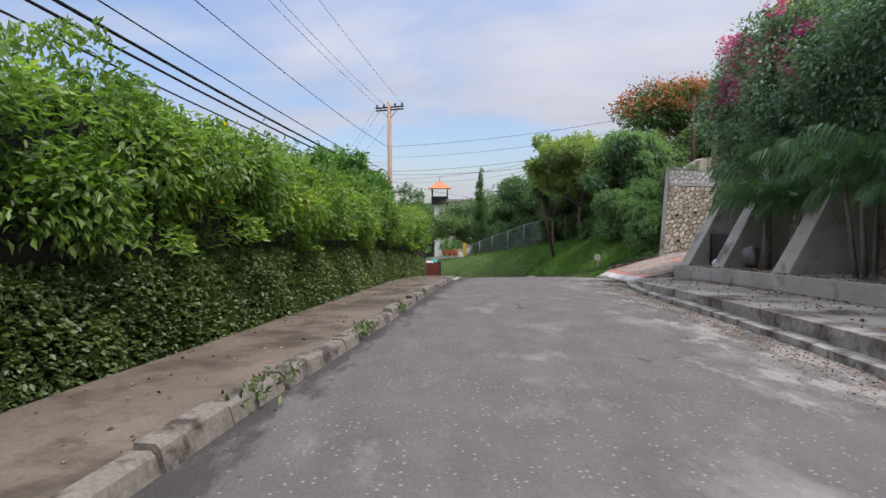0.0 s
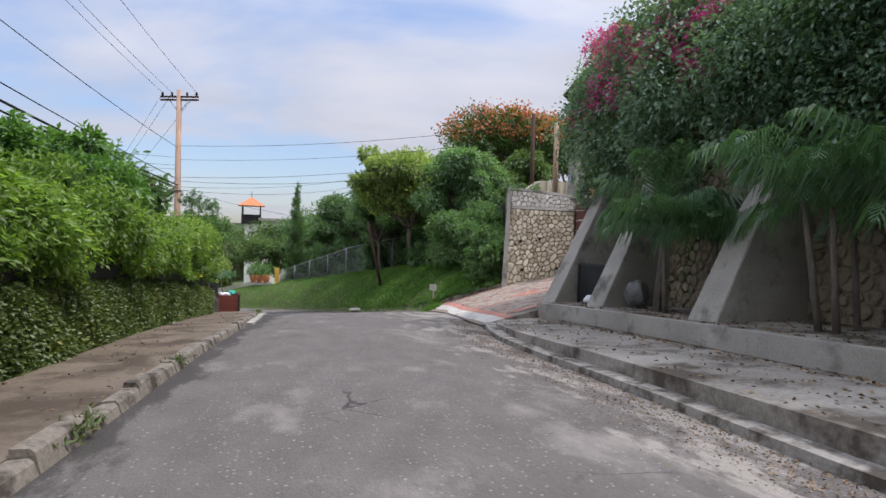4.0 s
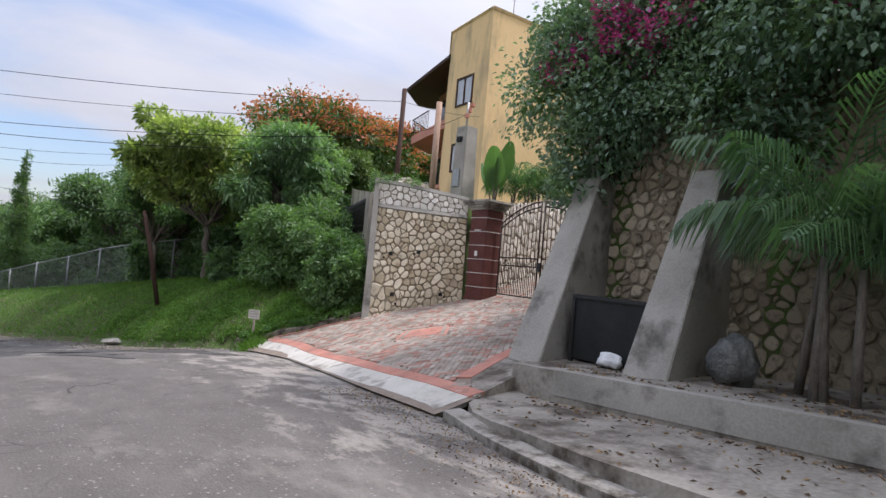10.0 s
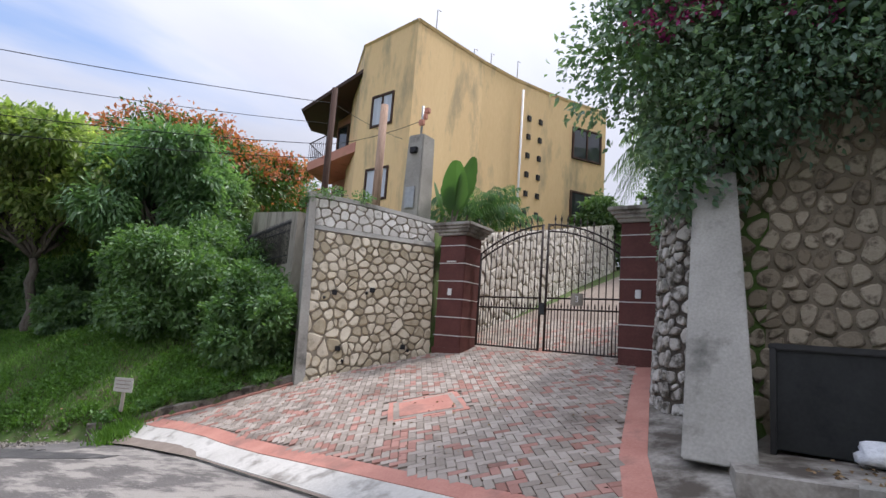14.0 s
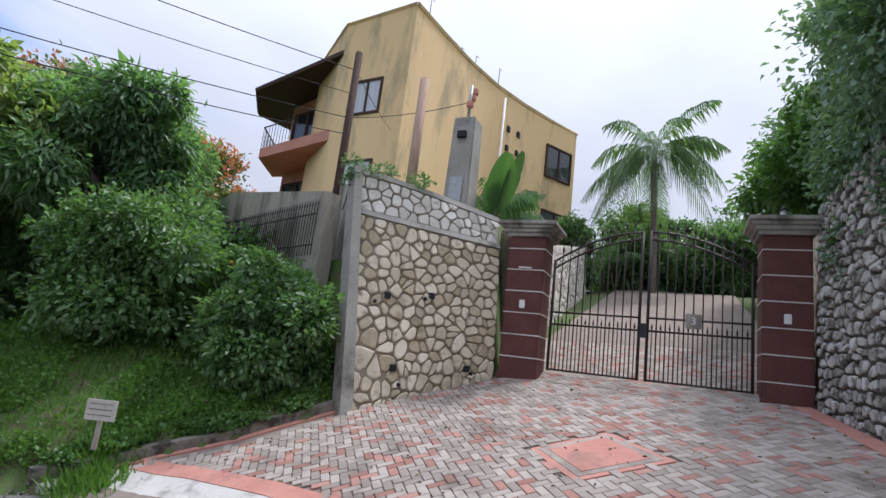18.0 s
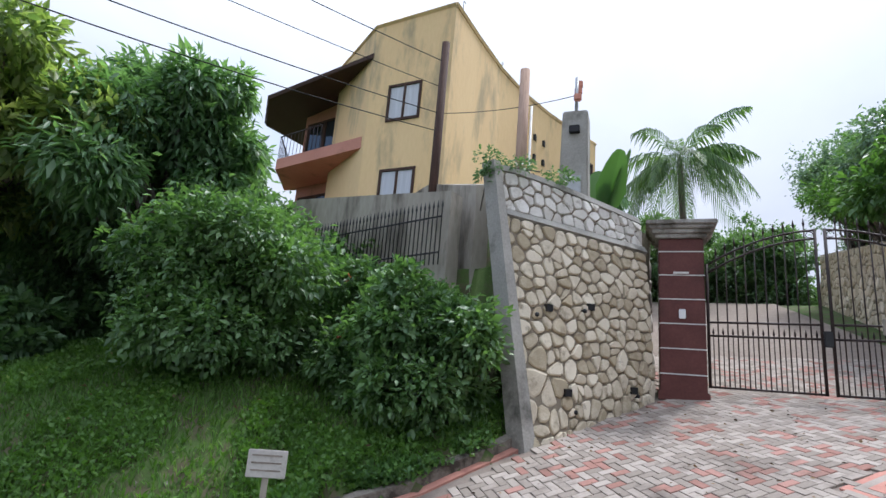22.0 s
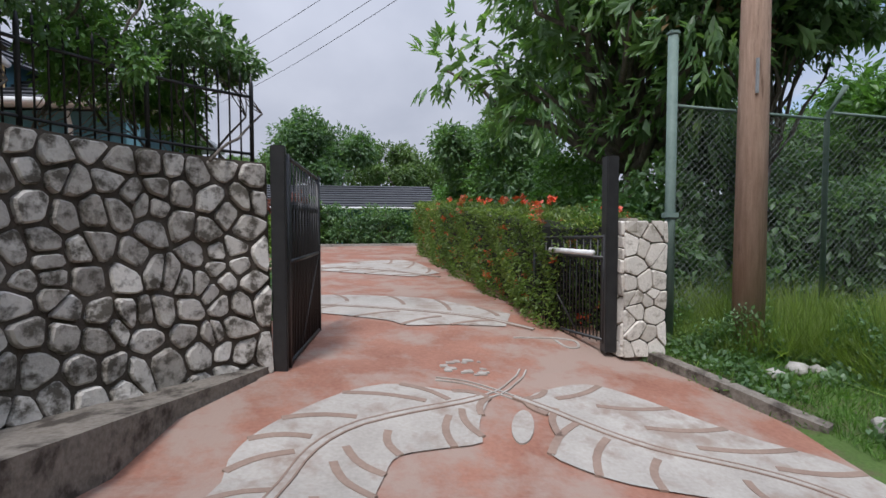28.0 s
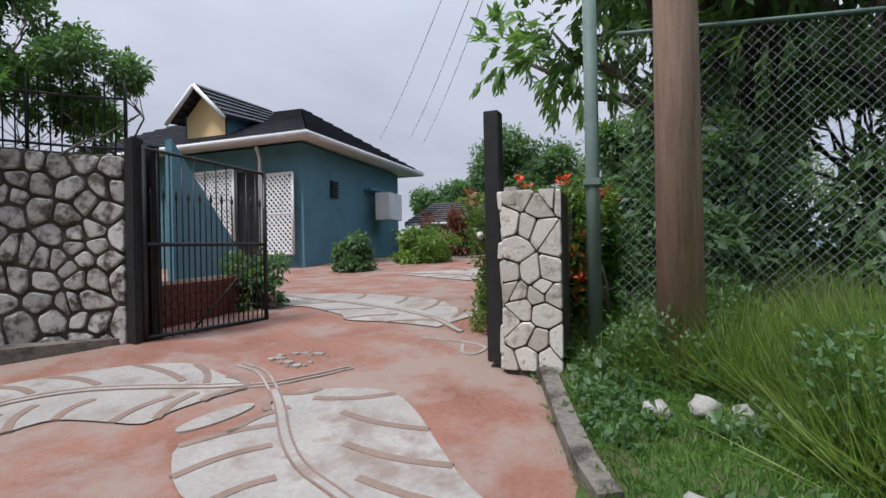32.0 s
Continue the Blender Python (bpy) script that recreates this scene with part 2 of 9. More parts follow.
def asphalt_mat(name, low, high, pale, pale_at, crack=0.0, tar=0.0, size=1.1, sides=False):
    """Worn asphalt: pale stone chips, dusty patches, tar patches and cracks."""
    m = mat(name, low, high, rough=0.9, scale=2.6, fine=34, bump=1.0, bump_scale=55, dirt=pale, dirt_at=pale_at, dirt_scale=0.9, bump_dist=0.014, stretch=(1.0, 0.55, 1.0), detail=10.0)
    nt = m.node_tree
    p = nt.nodes["Principled BSDF"]
    geo = nt.nodes.new("ShaderNodeNewGeometry")
    base = p.inputs["Base Color"].links[0].from_socket
    chips = nt.nodes.new("ShaderNodeTexVoronoi")
    chips.inputs["Scale"].default_value = 19
    nt.links.new(geo.outputs["Position"], chips.inputs["Vector"])
    chip = nt.nodes.new("ShaderNodeMapRange")
    chip.inputs["From Min"].default_value, chip.inputs["From Max"].default_value = 0.26, 0.17
    nt.links.new(chips.outputs["Distance"], chip.inputs["Value"])
    pick = nt.nodes.new("ShaderNodeMath")
    pick.operation = "MULTIPLY"
    sep = nt.nodes.new("ShaderNodeSeparateColor")
    nt.links.new(chips.outputs["Color"], sep.inputs[0])
    gate = nt.nodes.new("ShaderNodeMath")
    gate.operation = "GREATER_THAN"
    gate.inputs[1].default_value = 0.62
    nt.links.new(sep.outputs[0], gate.inputs[0])
    nt.links.new(chip.outputs["Result"], pick.inputs[0])
    nt.links.new(gate.outputs[0], pick.inputs[1])
    c = nt.nodes.new("ShaderNodeMix")
    c.data_type = "RGBA"
    c.inputs["B"].default_value = (0.25, 0.238, 0.222, 1)
    nt.links.new(pick.outputs[0], c.inputs["Factor"])
    nt.links.new(base, c.inputs["A"])
    out = c.outputs["Result"]
    if crack:
        warp = nt.nodes.new("ShaderNodeTexNoise")
        warp.inputs["Scale"].default_value, warp.inputs["Detail"].default_value = 2.2, 5
        nt.links.new(geo.outputs["Position"], warp.inputs["Vector"])
        mixv = nt.nodes.new("ShaderNodeMix")
        mixv.data_type = "VECTOR"
        mixv.inputs["Factor"].default_value = 0.25
        nt.links.new(geo.outputs["Position"], mixv.inputs["A"])
        nt.links.new(warp.outputs["Color"], mixv.inputs["B"])
        vor = nt.nodes.new("ShaderNodeTexVoronoi")
        vor.feature = "DISTANCE_TO_EDGE"
        vor.inputs["Scale"].default_value = size
        nt.links.new(mixv.outputs["Result"], vor.inputs["Vector"])
        line = nt.nodes.new("ShaderNodeMapRange")
        line.inputs["From Min"].default_value, line.inputs["From Max"].default_value = 0.014 * (1 + 0.4 * (size - 1.1)), 0.003 * (1 + 0.4 * (size - 1.1))
        nt.links.new(vor.outputs["Distance"], line.inputs["Value"])
        where = nt.nodes.new("ShaderNodeTexNoise")
        where.inputs["Scale"].default_value = 0.5
        nt.links.new(geo.outputs["Position"], where.inputs["Vector"])
        some = nt.nodes.new("ShaderNodeMapRange")
        some.inputs["From Min"].default_value, some.inputs["From Max"].default_value = 0.62 - crack * 0.12, 0.70 - crack * 0.12
        nt.links.new(where.outputs["Fac"], some.inputs["Value"])
        prod = nt.nodes.new("ShaderNodeMath")
        prod.operation = "MULTIPLY"
        nt.links.new(line.outputs["Result"], prod.inputs[0])
        nt.links.new(some.outputs["Result"], prod.inputs[1])
        c3 = nt.nodes.new("ShaderNodeMix")
        c3.data_type = "RGBA"
        c3.inputs["B"].default_value = (0.04, 0.038, 0.035, 1)
        nt.links.new(prod.outputs[0], c3.inputs["Factor"])
        nt.links.new(out, c3.inputs["A"])
        out = c3.outputs["Result"]
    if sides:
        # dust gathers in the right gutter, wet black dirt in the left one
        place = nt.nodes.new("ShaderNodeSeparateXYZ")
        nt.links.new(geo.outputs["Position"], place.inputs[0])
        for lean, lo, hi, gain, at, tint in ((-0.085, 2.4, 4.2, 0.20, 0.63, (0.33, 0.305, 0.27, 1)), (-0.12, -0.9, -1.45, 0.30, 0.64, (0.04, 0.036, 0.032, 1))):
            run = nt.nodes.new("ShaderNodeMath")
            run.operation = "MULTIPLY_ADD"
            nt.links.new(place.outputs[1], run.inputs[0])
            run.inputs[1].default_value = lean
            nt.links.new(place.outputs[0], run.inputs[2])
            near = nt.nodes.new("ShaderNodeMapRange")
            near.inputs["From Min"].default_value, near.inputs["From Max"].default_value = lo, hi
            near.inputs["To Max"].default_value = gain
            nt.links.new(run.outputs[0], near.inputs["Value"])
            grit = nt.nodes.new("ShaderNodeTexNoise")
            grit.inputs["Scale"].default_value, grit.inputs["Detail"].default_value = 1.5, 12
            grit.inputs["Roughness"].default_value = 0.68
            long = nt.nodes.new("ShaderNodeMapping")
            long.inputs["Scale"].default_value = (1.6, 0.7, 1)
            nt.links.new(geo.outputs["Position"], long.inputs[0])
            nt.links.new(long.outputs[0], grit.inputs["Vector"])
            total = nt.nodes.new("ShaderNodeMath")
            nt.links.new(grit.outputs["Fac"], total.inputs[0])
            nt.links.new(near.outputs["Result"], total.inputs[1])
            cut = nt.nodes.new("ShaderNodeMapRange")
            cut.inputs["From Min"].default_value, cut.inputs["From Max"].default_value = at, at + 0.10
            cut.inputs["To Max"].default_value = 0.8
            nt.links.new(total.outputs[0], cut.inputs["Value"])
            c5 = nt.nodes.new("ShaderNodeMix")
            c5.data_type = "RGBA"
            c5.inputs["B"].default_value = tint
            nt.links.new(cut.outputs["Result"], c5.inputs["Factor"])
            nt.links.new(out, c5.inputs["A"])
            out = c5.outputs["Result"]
    if tar:
        nz = nt.nodes.new("ShaderNodeTexNoise")
        nz.inputs["Scale"].default_value, nz.inputs["Detail"].default_value = 0.42, 8
        shift = nt.nodes.new("ShaderNodeMapping")
        shift.inputs["Location"].default_value = (31, 7, 0)
        nt.links.new(geo.outputs["Position"], shift.inputs[0])
        nt.links.new(shift.outputs[0], nz.inputs["Vector"])
        rr = nt.nodes.new("ShaderNodeMapRange")
        rr.inputs["From Min"].default_value, rr.inputs["From Max"].default_value = 0.54, 0.565
        nt.links.new(nz.outputs["Fac"], rr.inputs["Value"])
        c4 = nt.nodes.new("ShaderNodeMix")
        c4.data_type = "RGBA"
        c4.inputs["B"].default_value = (0.035, 0.035, 0.037, 1)
        sc = nt.nodes.new("ShaderNodeMath")
        sc.operation = "MULTIPLY"
        sc.inputs[1].default_value = tar
        nt.links.new(rr.outputs["Result"], sc.inputs[0])
        nt.links.new(sc.outputs[0], c4.inputs["Factor"])
        nt.links.new(out, c4.inputs["A"])
        out = c4.outputs["Result"]
    nt.links.new(out, p.inputs["Base Color"])
    return m


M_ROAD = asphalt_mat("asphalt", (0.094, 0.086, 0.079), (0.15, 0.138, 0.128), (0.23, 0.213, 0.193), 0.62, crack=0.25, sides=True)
M_ROAD2 = asphalt_mat("broken_asphalt", (0.10, 0.093, 0.087), (0.18, 0.17, 0.16), (0.27, 0.255, 0.23), 0.58, crack=1.0, tar=0.6, size=5.0)
M_CONC = mat("concrete", (0.24, 0.23, 0.20), (0.42, 0.40, 0.36), 0.9, 1.5, 35, 0.35, 40, dirt=(0.12, 0.115, 0.10), dirt_at=0.60)
M_CONC_P = mat("pale_concrete", (0.27, 0.255, 0.225), (0.46, 0.44, 0.40), 0.85, 1.6, 30, 0.4, 35, dirt=(0.15, 0.135, 0.11), dirt_at=0.54, dirt_scale=2.2)
M_WALK = mat("sidewalk_concrete", (0.105, 0.082, 0.061), (0.205, 0.167, 0.127), 0.9, 1.0, 30, 0.5, 35, dirt=(0.072, 0.056, 0.04), dirt_at=0.54)
M_TERR = mat("stained_concrete", (0.16, 0.14, 0.115), (0.44, 0.41, 0.36), 0.9, 1.1, 22, 0.4, 30, dirt=(0.085, 0.07, 0.055), dirt_at=0.52)
M_APRON = mat("white_concrete", (0.42, 0.40, 0.355), (0.60, 0.575, 0.525), 0.85, 1.8, 30, 0.35, 35, dirt=(0.24, 0.22, 0.19), dirt_at=0.58, dirt_scale=2.0)
M_KERB = mat("kerb_concrete", (0.13, 0.112, 0.09), (0.31, 0.28, 0.235), 0.9, 3.0, 30, 0.8, 28, dirt=(0.06, 0.05, 0.04), dirt_at=0.52, dirt_scale=3.0)
M_KERB_P = mat("worn_kerb_concrete", (0.20, 0.185, 0.16), (0.42, 0.395, 0.35), 0.9, 3.0, 30, 0.8, 28, dirt=(0.085, 0.072, 0.056), dirt_at=0.52, dirt_scale=3.2)
M_SOIL = mat("soil", (0.05, 0.04, 0.03), (0.13, 0.10, 0.075), 1.0, 2.0, 40, 0.8, 25)
M_GRAVEL = mat("gravel", (0.16, 0.145, 0.12), (0.36, 0.33, 0.29), 0.95, 3.0, 60, 1.0, 45, bump_dist=0.02)
M_GRASSGROUND = mat("grass_soil", (0.05, 0.085, 0.02), (0.095, 0.155, 0.038), 0.95, 1.1, 30, 0.9, 30, dirt=(0.10, 0.085, 0.05), dirt_at=0.54, dirt_scale=2.4)
M_STONE = mat("limestone", (0.42, 0.35, 0.235), (0.72, 0.64, 0.495), 0.85, 6, 40, 0.7, 30, obj=0.5, dirt=(0.26, 0.21, 0.14), dirt_at=0.62, dirt_scale=5)
M_STONE_W = mat("white_limestone", (0.48, 0.445, 0.385), (0.70, 0.665, 0.595), 0.9, 8, 40, 0.8, 30, obj=0.4, dirt=(0.30, 0.27, 0.22), dirt_at=0.58, dirt_scale=8)
M_STONE_U = mat("bleached_limestone", (0.60, 0.565, 0.50), (0.80, 0.77, 0.70), 0.9, 8, 40, 0.7, 30, obj=0.35, dirt=(0.38, 0.34, 0.28), dirt_at=0.60, dirt_scale=7)
M_STONE_G = mat("lichen_limestone", (0.35, 0.325, 0.285), (0.60, 0.57, 0.515), 0.95, 9, 45, 0.8, 28, obj=0.45, dirt=(0.10, 0.09, 0.073), dirt_at=0.53, dirt_scale=7, spec=0.15)
M_STONE_B = mat("brown_limestone", (0.28, 0.23, 0.165), (0.50, 0.43, 0.325), 0.9, 6, 40, 0.8, 30, obj=0.5, dirt=(0.13, 0.105, 0.075), dirt_at=0.56, dirt_scale=6)
M_MORTAR = mat("mortar", (0.19, 0.158, 0.115), (0.30, 0.255, 0.19), 0.95, 4, 50, 0.6, 40)
M_MORTAR_D = mat("dark_mortar", (0.05, 0.042, 0.033), (0.12, 0.10, 0.08), 0.95, 4, 50, 0.6, 40)
M_IRON = mat("black_iron", (0.012, 0.012, 0.013), (0.03, 0.03, 0.03), 0.45, 8, 60, 0.15, 60, spec=0.5)
M_IRON_R = mat("rusty_iron", (0.02, 0.016, 0.015), (0.05, 0.032, 0.027), 0.55, 8, 60, 0.25, 60, dirt=(0.10, 0.045, 0.025), dirt_at=0.68, dirt_scale=9)
M_GALV = mat("galvanised_steel", (0.30, 0.31, 0.31), (0.45, 0.46, 0.46), 0.5, 10, 60, 0.1, 60, metal=0.6)
M_WOOD = mat("pole_wood", (0.29, 0.185, 0.13), (0.56, 0.40, 0.30), 0.85, 4, 50, 0.6, 30, stretch=(8, 8, 0.6), dirt=(0.14, 0.085, 0.055), dirt_at=0.62, dirt_scale=2)
M_WOOD_D = mat("dark_pole_wood", (0.035, 0.022, 0.017), (0.10, 0.055, 0.04), 0.85, 4, 50, 0.6, 30, stretch=(8, 8, 0.6))
M_BARK = mat("bark", (0.09, 0.075, 0.06), (0.24, 0.21, 0.18), 0.95, 6, 40, 1.0, 25, stretch=(3, 3, 0.8), bump_dist=0.02)
M_WIRE = mat("cable", (0.008, 0.008, 0.008), (0.02, 0.02, 0.02), 0.6, 4, 20, 0)
M_YELLOW = mat("yellow_render", (0.72, 0.50, 0.25), (0.82, 0.60, 0.32), 0.85, 0.5, 12, 0.15, 25, dirt=(0.47, 0.36, 0.21), dirt_at=0.58, dirt_scale=0.8, stretch=(1, 1, 0.3))
M_PINK = mat("pink_render", (0.50, 0.22, 0.16), (0.60, 0.29, 0.21), 0.85, 0.8, 14, 0.15, 25, dirt=(0.36, 0.17, 0.12), dirt_at=0.62)
M_GREYWALL = mat("grey_render", (0.30, 0.27, 0.22), (0.48, 0.44, 0.37), 0.9, 1.0, 14, 0.3, 25, dirt=(0.14, 0.125, 0.10), dirt_at=0.55, stretch=(1, 1, 0.3))
M_PILLAR = mat("oxblood_pillar", (0.088, 0.03, 0.025), (0.145, 0.053, 0.044), 0.6, 3, 30, 0.15, 30, dirt=(0.075, 0.028, 0.022), dirt_at=0.62)
M_JOINT = mat("white_joint", (0.55, 0.53, 0.50), (0.70, 0.68, 0.64), 0.8, 3, 30, 0.1, 30)
M_REDPAVE = mat("red_paver", (0.265, 0.135, 0.105), (0.385, 0.21, 0.168), 0.9, 4, 50, 0.35, 50, obj=0.5, dirt=(0.18, 0.115, 0.092), dirt_at=0.58)
M_BORDER = mat("red_border", (0.38, 0.16, 0.12), (0.52, 0.26, 0.20), 0.85, 3, 40, 0.35, 50, dirt=(0.27, 0.15, 0.12), dirt_at=0.60)
M_GREYPAVE = mat("grey_paver", (0.25, 0.212, 0.174), (0.39, 0.338, 0.287), 0.9, 4, 50, 0.35, 50, obj=0.5, dirt=(0.17, 0.14, 0.115), dirt_at=0.57)
M_SAND = mat("joint_sand", (0.19, 0.15, 0.12), (0.28, 0.235, 0.195), 1.0, 5, 60, 0.5, 60)
M_TERRA = mat("terracotta_concrete", (0.215, 0.095, 0.062), (0.345, 0.175, 0.122), 0.8, 1.6, 24, 0.6, 30, dirt=(0.31, 0.225, 0.18), dirt_at=0.505, dirt_scale=1.3)
M_LEAFPAVE = mat("cream_concrete", (0.29, 0.265, 0.23), (0.44, 0.41, 0.365), 0.85, 2.0, 30, 0.35, 35, dirt=(0.27, 0.215, 0.175), dirt_at=0.57, dirt_scale=2.6)
M_VEIN = mat("brown_concrete", (0.20, 0.14, 0.11), (0.30, 0.22, 0.17), 0.9, 3, 30, 0.3, 35)
M_BLUE = mat("teal_render", (0.085, 0.19, 0.235), (0.12, 0.245, 0.295), 0.8, 1.0, 20, 0.15, 30, dirt=(0.075, 0.16, 0.195), dirt_at=0.62)
M_TILE = mat("dark_roof_tile", (0.035, 0.037, 0.043), (0.085, 0.088, 0.095), 0.6, 3, 30, 0.3, 30)
M_WHITE = mat("white_paint", (0.66, 0.66, 0.65), (0.80, 0.80, 0.78), 0.6, 2, 20, 0.1, 30, dirt=(0.48, 0.47, 0.44), dirt_at=0.66)
M_ORANGE = mat("orange_roof_tile", (0.50, 0.16, 0.07), (0.66, 0.27, 0.13), 0.75, 2, 20, 0.4, 20)
# near-black: shade painted into openings and hedge cores, also plain dark parts
M_DARK = mat("near_black", (0.012, 0.012, 0.013), (0.025, 0.025, 0.026), 0.6, 3, 20, 0)
M_BLACKPL = mat("black_plastic", (0.012, 0.013, 0.014), (0.028, 0.03, 0.03), 0.5, 4, 30, 0.1, 30)
M_BINWOOD = mat("red_painted_wood", (0.13, 0.035, 0.025), (0.22, 0.065, 0.045), 0.65, 3, 40, 0.3, 30, stretch=(1, 1, 6))
M_TEAL = mat("teal_plastic", (0.03, 0.34, 0.28), (0.06, 0.50, 0.40), 0.45, 6, 20, 0.4, 20)
M_BAG = mat("clear_plastic", (0.06, 0.062, 0.058), (0.15, 0.155, 0.145), 0.3, 8, 30, 1.0, 18, spec=0.6, bump_dist=0.03)
M_BAGW = mat("white_plastic", (0.62, 0.63, 0.64), (0.78, 0.79, 0.80), 0.4, 8, 30, 0.8, 14, bump_dist=0.03)
M_GREENPIPE = mat("green_pipe", (0.13, 0.19, 0.165), (0.20, 0.27, 0.235), 0.6, 3, 20, 0.1, 30)
M_YPAINT = mat("yellow_paint", (0.60, 0.36, 0.05), (0.72, 0.46, 0.09), 0.7, 3, 20, 0.1, 30)
M_LITTER = mat("dry_leaf", (0.09, 0.055, 0.03), (0.30, 0.20, 0.10), 0.9, 5, 30, 0, island=0.8)
M_ROCK = mat("pale_rock", (0.30, 0.285, 0.25), (0.52, 0.50, 0.455), 0.9, 6, 40, 0.9, 22, dirt=(0.22, 0.20, 0.16), dirt_at=0.6, bump_dist=0.02)
# blue-grey that holds the haze of distance in the surface colour
M_RIDGE = mat("haze_tinted_ridge", (0.11, 0.15, 0.17), (0.15, 0.19, 0.21), 1.0, 0.01, 0.08, 0)

glass = bpy.data.materials.new("window_glass")
glass.use_nodes = True
gp = glass.node_tree.nodes["Principled BSDF"]
gp.inputs["Base Color"].default_value = (0.03, 0.035, 0.04, 1)
gp.inputs["Roughness"].default_value = 0.06
gp.inputs["Specular IOR Level"].default_value = 0.8
M_GLASS = glass

L_HEDGE = leaf_mat("clipped_hedge_leaves", (0.046, 0.075, 0.023), (0.130, 0.180, 0.050), (0.27, 0.27, 0.08), 0.25)
L_ALLA = leaf_mat("bright_vine_leaves", (0.05, 0.10, 0.022), (0.225, 0.34, 0.07), (0.46, 0.47, 0.11), 0.45)
L_BOUG = leaf_mat("dark_vine_leaves", (0.08, 0.15, 0.105), (0.23, 0.335, 0.235), None, 0.3, 0.36)
L_MANGO = leaf_mat("mango_leaves", (0.085, 0.165, 0.085), (0.20, 0.32, 0.16), None, 0.45, 0.40)
L_LIME = leaf_mat("lime_leaves", (0.11, 0.175, 0.065), (0.34, 0.40, 0.155), (0.62, 0.63, 0.31), 0.5)
L_BUSH = leaf_mat("shrub_leaves", (0.061, 0.135, 0.041), (0.140, 0.265, 0.070), None, 0.35)
L_SHRUB = leaf_mat("dark_shrub_leaves", (0.062, 0.125, 0.05), (0.155, 0.265, 0.10), None, 0.38, 0.45)
L_IXORA = leaf_mat("flowering_hedge_leaves", (0.05, 0.095, 0.025), (0.19, 0.26, 0.07), (0.34, 0.36, 0.10), 0.4)
L_FLAME = leaf_mat("flame_tree_leaves", (0.042, 0.098, 0.028), (0.099, 0.176, 0.044), None, 0.3)
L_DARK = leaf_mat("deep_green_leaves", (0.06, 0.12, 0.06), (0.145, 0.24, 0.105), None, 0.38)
L_BREAD = leaf_mat("breadfruit_leaves", (0.075, 0.145, 0.065), (0.19, 0.31, 0.12), (0.30, 0.42, 0.15), 0.4, 0.38)
L_PALM = leaf_mat("palm_leaves", (0.035, 0.085, 0.045), (0.12, 0.215, 0.10), None, 0.35, 0.36)
L_COCO = leaf_mat("coconut_leaves", (0.050, 0.100, 0.040), (0.160, 0.250, 0.100), None, 0.35, 0.4)
L_GRASS = leaf_mat("grass_blades", (0.062, 0.13, 0.024), (0.135, 0.26, 0.05), (0.25, 0.33, 0.09), 0.4, 0.6)
L_TALL = leaf_mat("tall_grass_blades", (0.10, 0.155, 0.035), (0.27, 0.36, 0.09), (0.36, 0.38, 0.15), 0.45, 0.6)
L_FAR = leaf_mat("far_leaves", (0.065, 0.117, 0.046), (0.158, 0.236, 0.079), None, 0.3, 0.6)
L_MAG = leaf_mat("magenta_bracts", (0.400, 0.030, 0.230), (0.700, 0.120, 0.460), None, 0.4)
L_ORG = leaf_mat("orange_blossom", (0.330, 0.095, 0.055), (0.540, 0.200, 0.115), None, 0.35)
L_YEL = leaf_mat("yellow_blossom", (0.800, 0.600, 0.020), (0.950, 0.780, 0.050), None, 0.3)
L_RED = leaf_mat("red_blossom", (0.650, 0.060, 0.030), (0.850, 0.200, 0.100), None, 0.3)
L_COPPER = leaf_mat("copper_leaves", (0.080, 0.025, 0.025), (0.220, 0.070, 0.050), None, 0.3)
L_DRY = leaf_mat("dry_leaves", (0.100, 0.065, 0.030), (0.260, 0.180, 0.090), None, 0.2)
L_BANANA = leaf_mat("banana_leaves", (0.040, 0.096, 0.032), (0.098, 0.195, 0.068), None, 0.4)


# ---- mesh helpers ----
def home(parent):
    return Matrix.Translation(-parent.location) if parent is not None and parent.type == "EMPTY" else Matrix()


def own(ob, parent):
    if parent is not None:
        ob.parent = parent
        ob.matrix_parent_inverse = home(parent)
    return ob


def thing(name, at, label, category, group="", kind=""):
    e = new(name)
    e.location = at
    e.empty_display_size = 0.1
    return tagged(e, label, category, group, kind)


def finish(ob, material, smooth=False):
    if material is not None:
        ob.data.materials.append(material)
    if smooth:
        ob.data.polygons.foreach_set("use_smooth", [True] * len(ob.data.polygons))
    return ob


def part(name, bm, material, parent=None, label="", smooth=False):
    """Links a bmesh as one mesh object under a thing or a part."""
    me = bpy.data.meshes.new(name)
    bm.to_mesh(me)
    bm.free()
    ob = own(new(name, me), parent)
    finish(ob, material, smooth)
    return tagged(ob, label) if label else ob


def poly(name, verts, faces, material, parent=None, smooth=False, label=""):
    me = bpy.data.meshes.new(name)
    me.from_pydata([tuple(v) for v in verts], [], [tuple(f) for f in faces])
    me.update()
    ob = own(new(name, me), parent)
    finish(ob, material, smooth)
    return tagged(ob, label) if label else ob


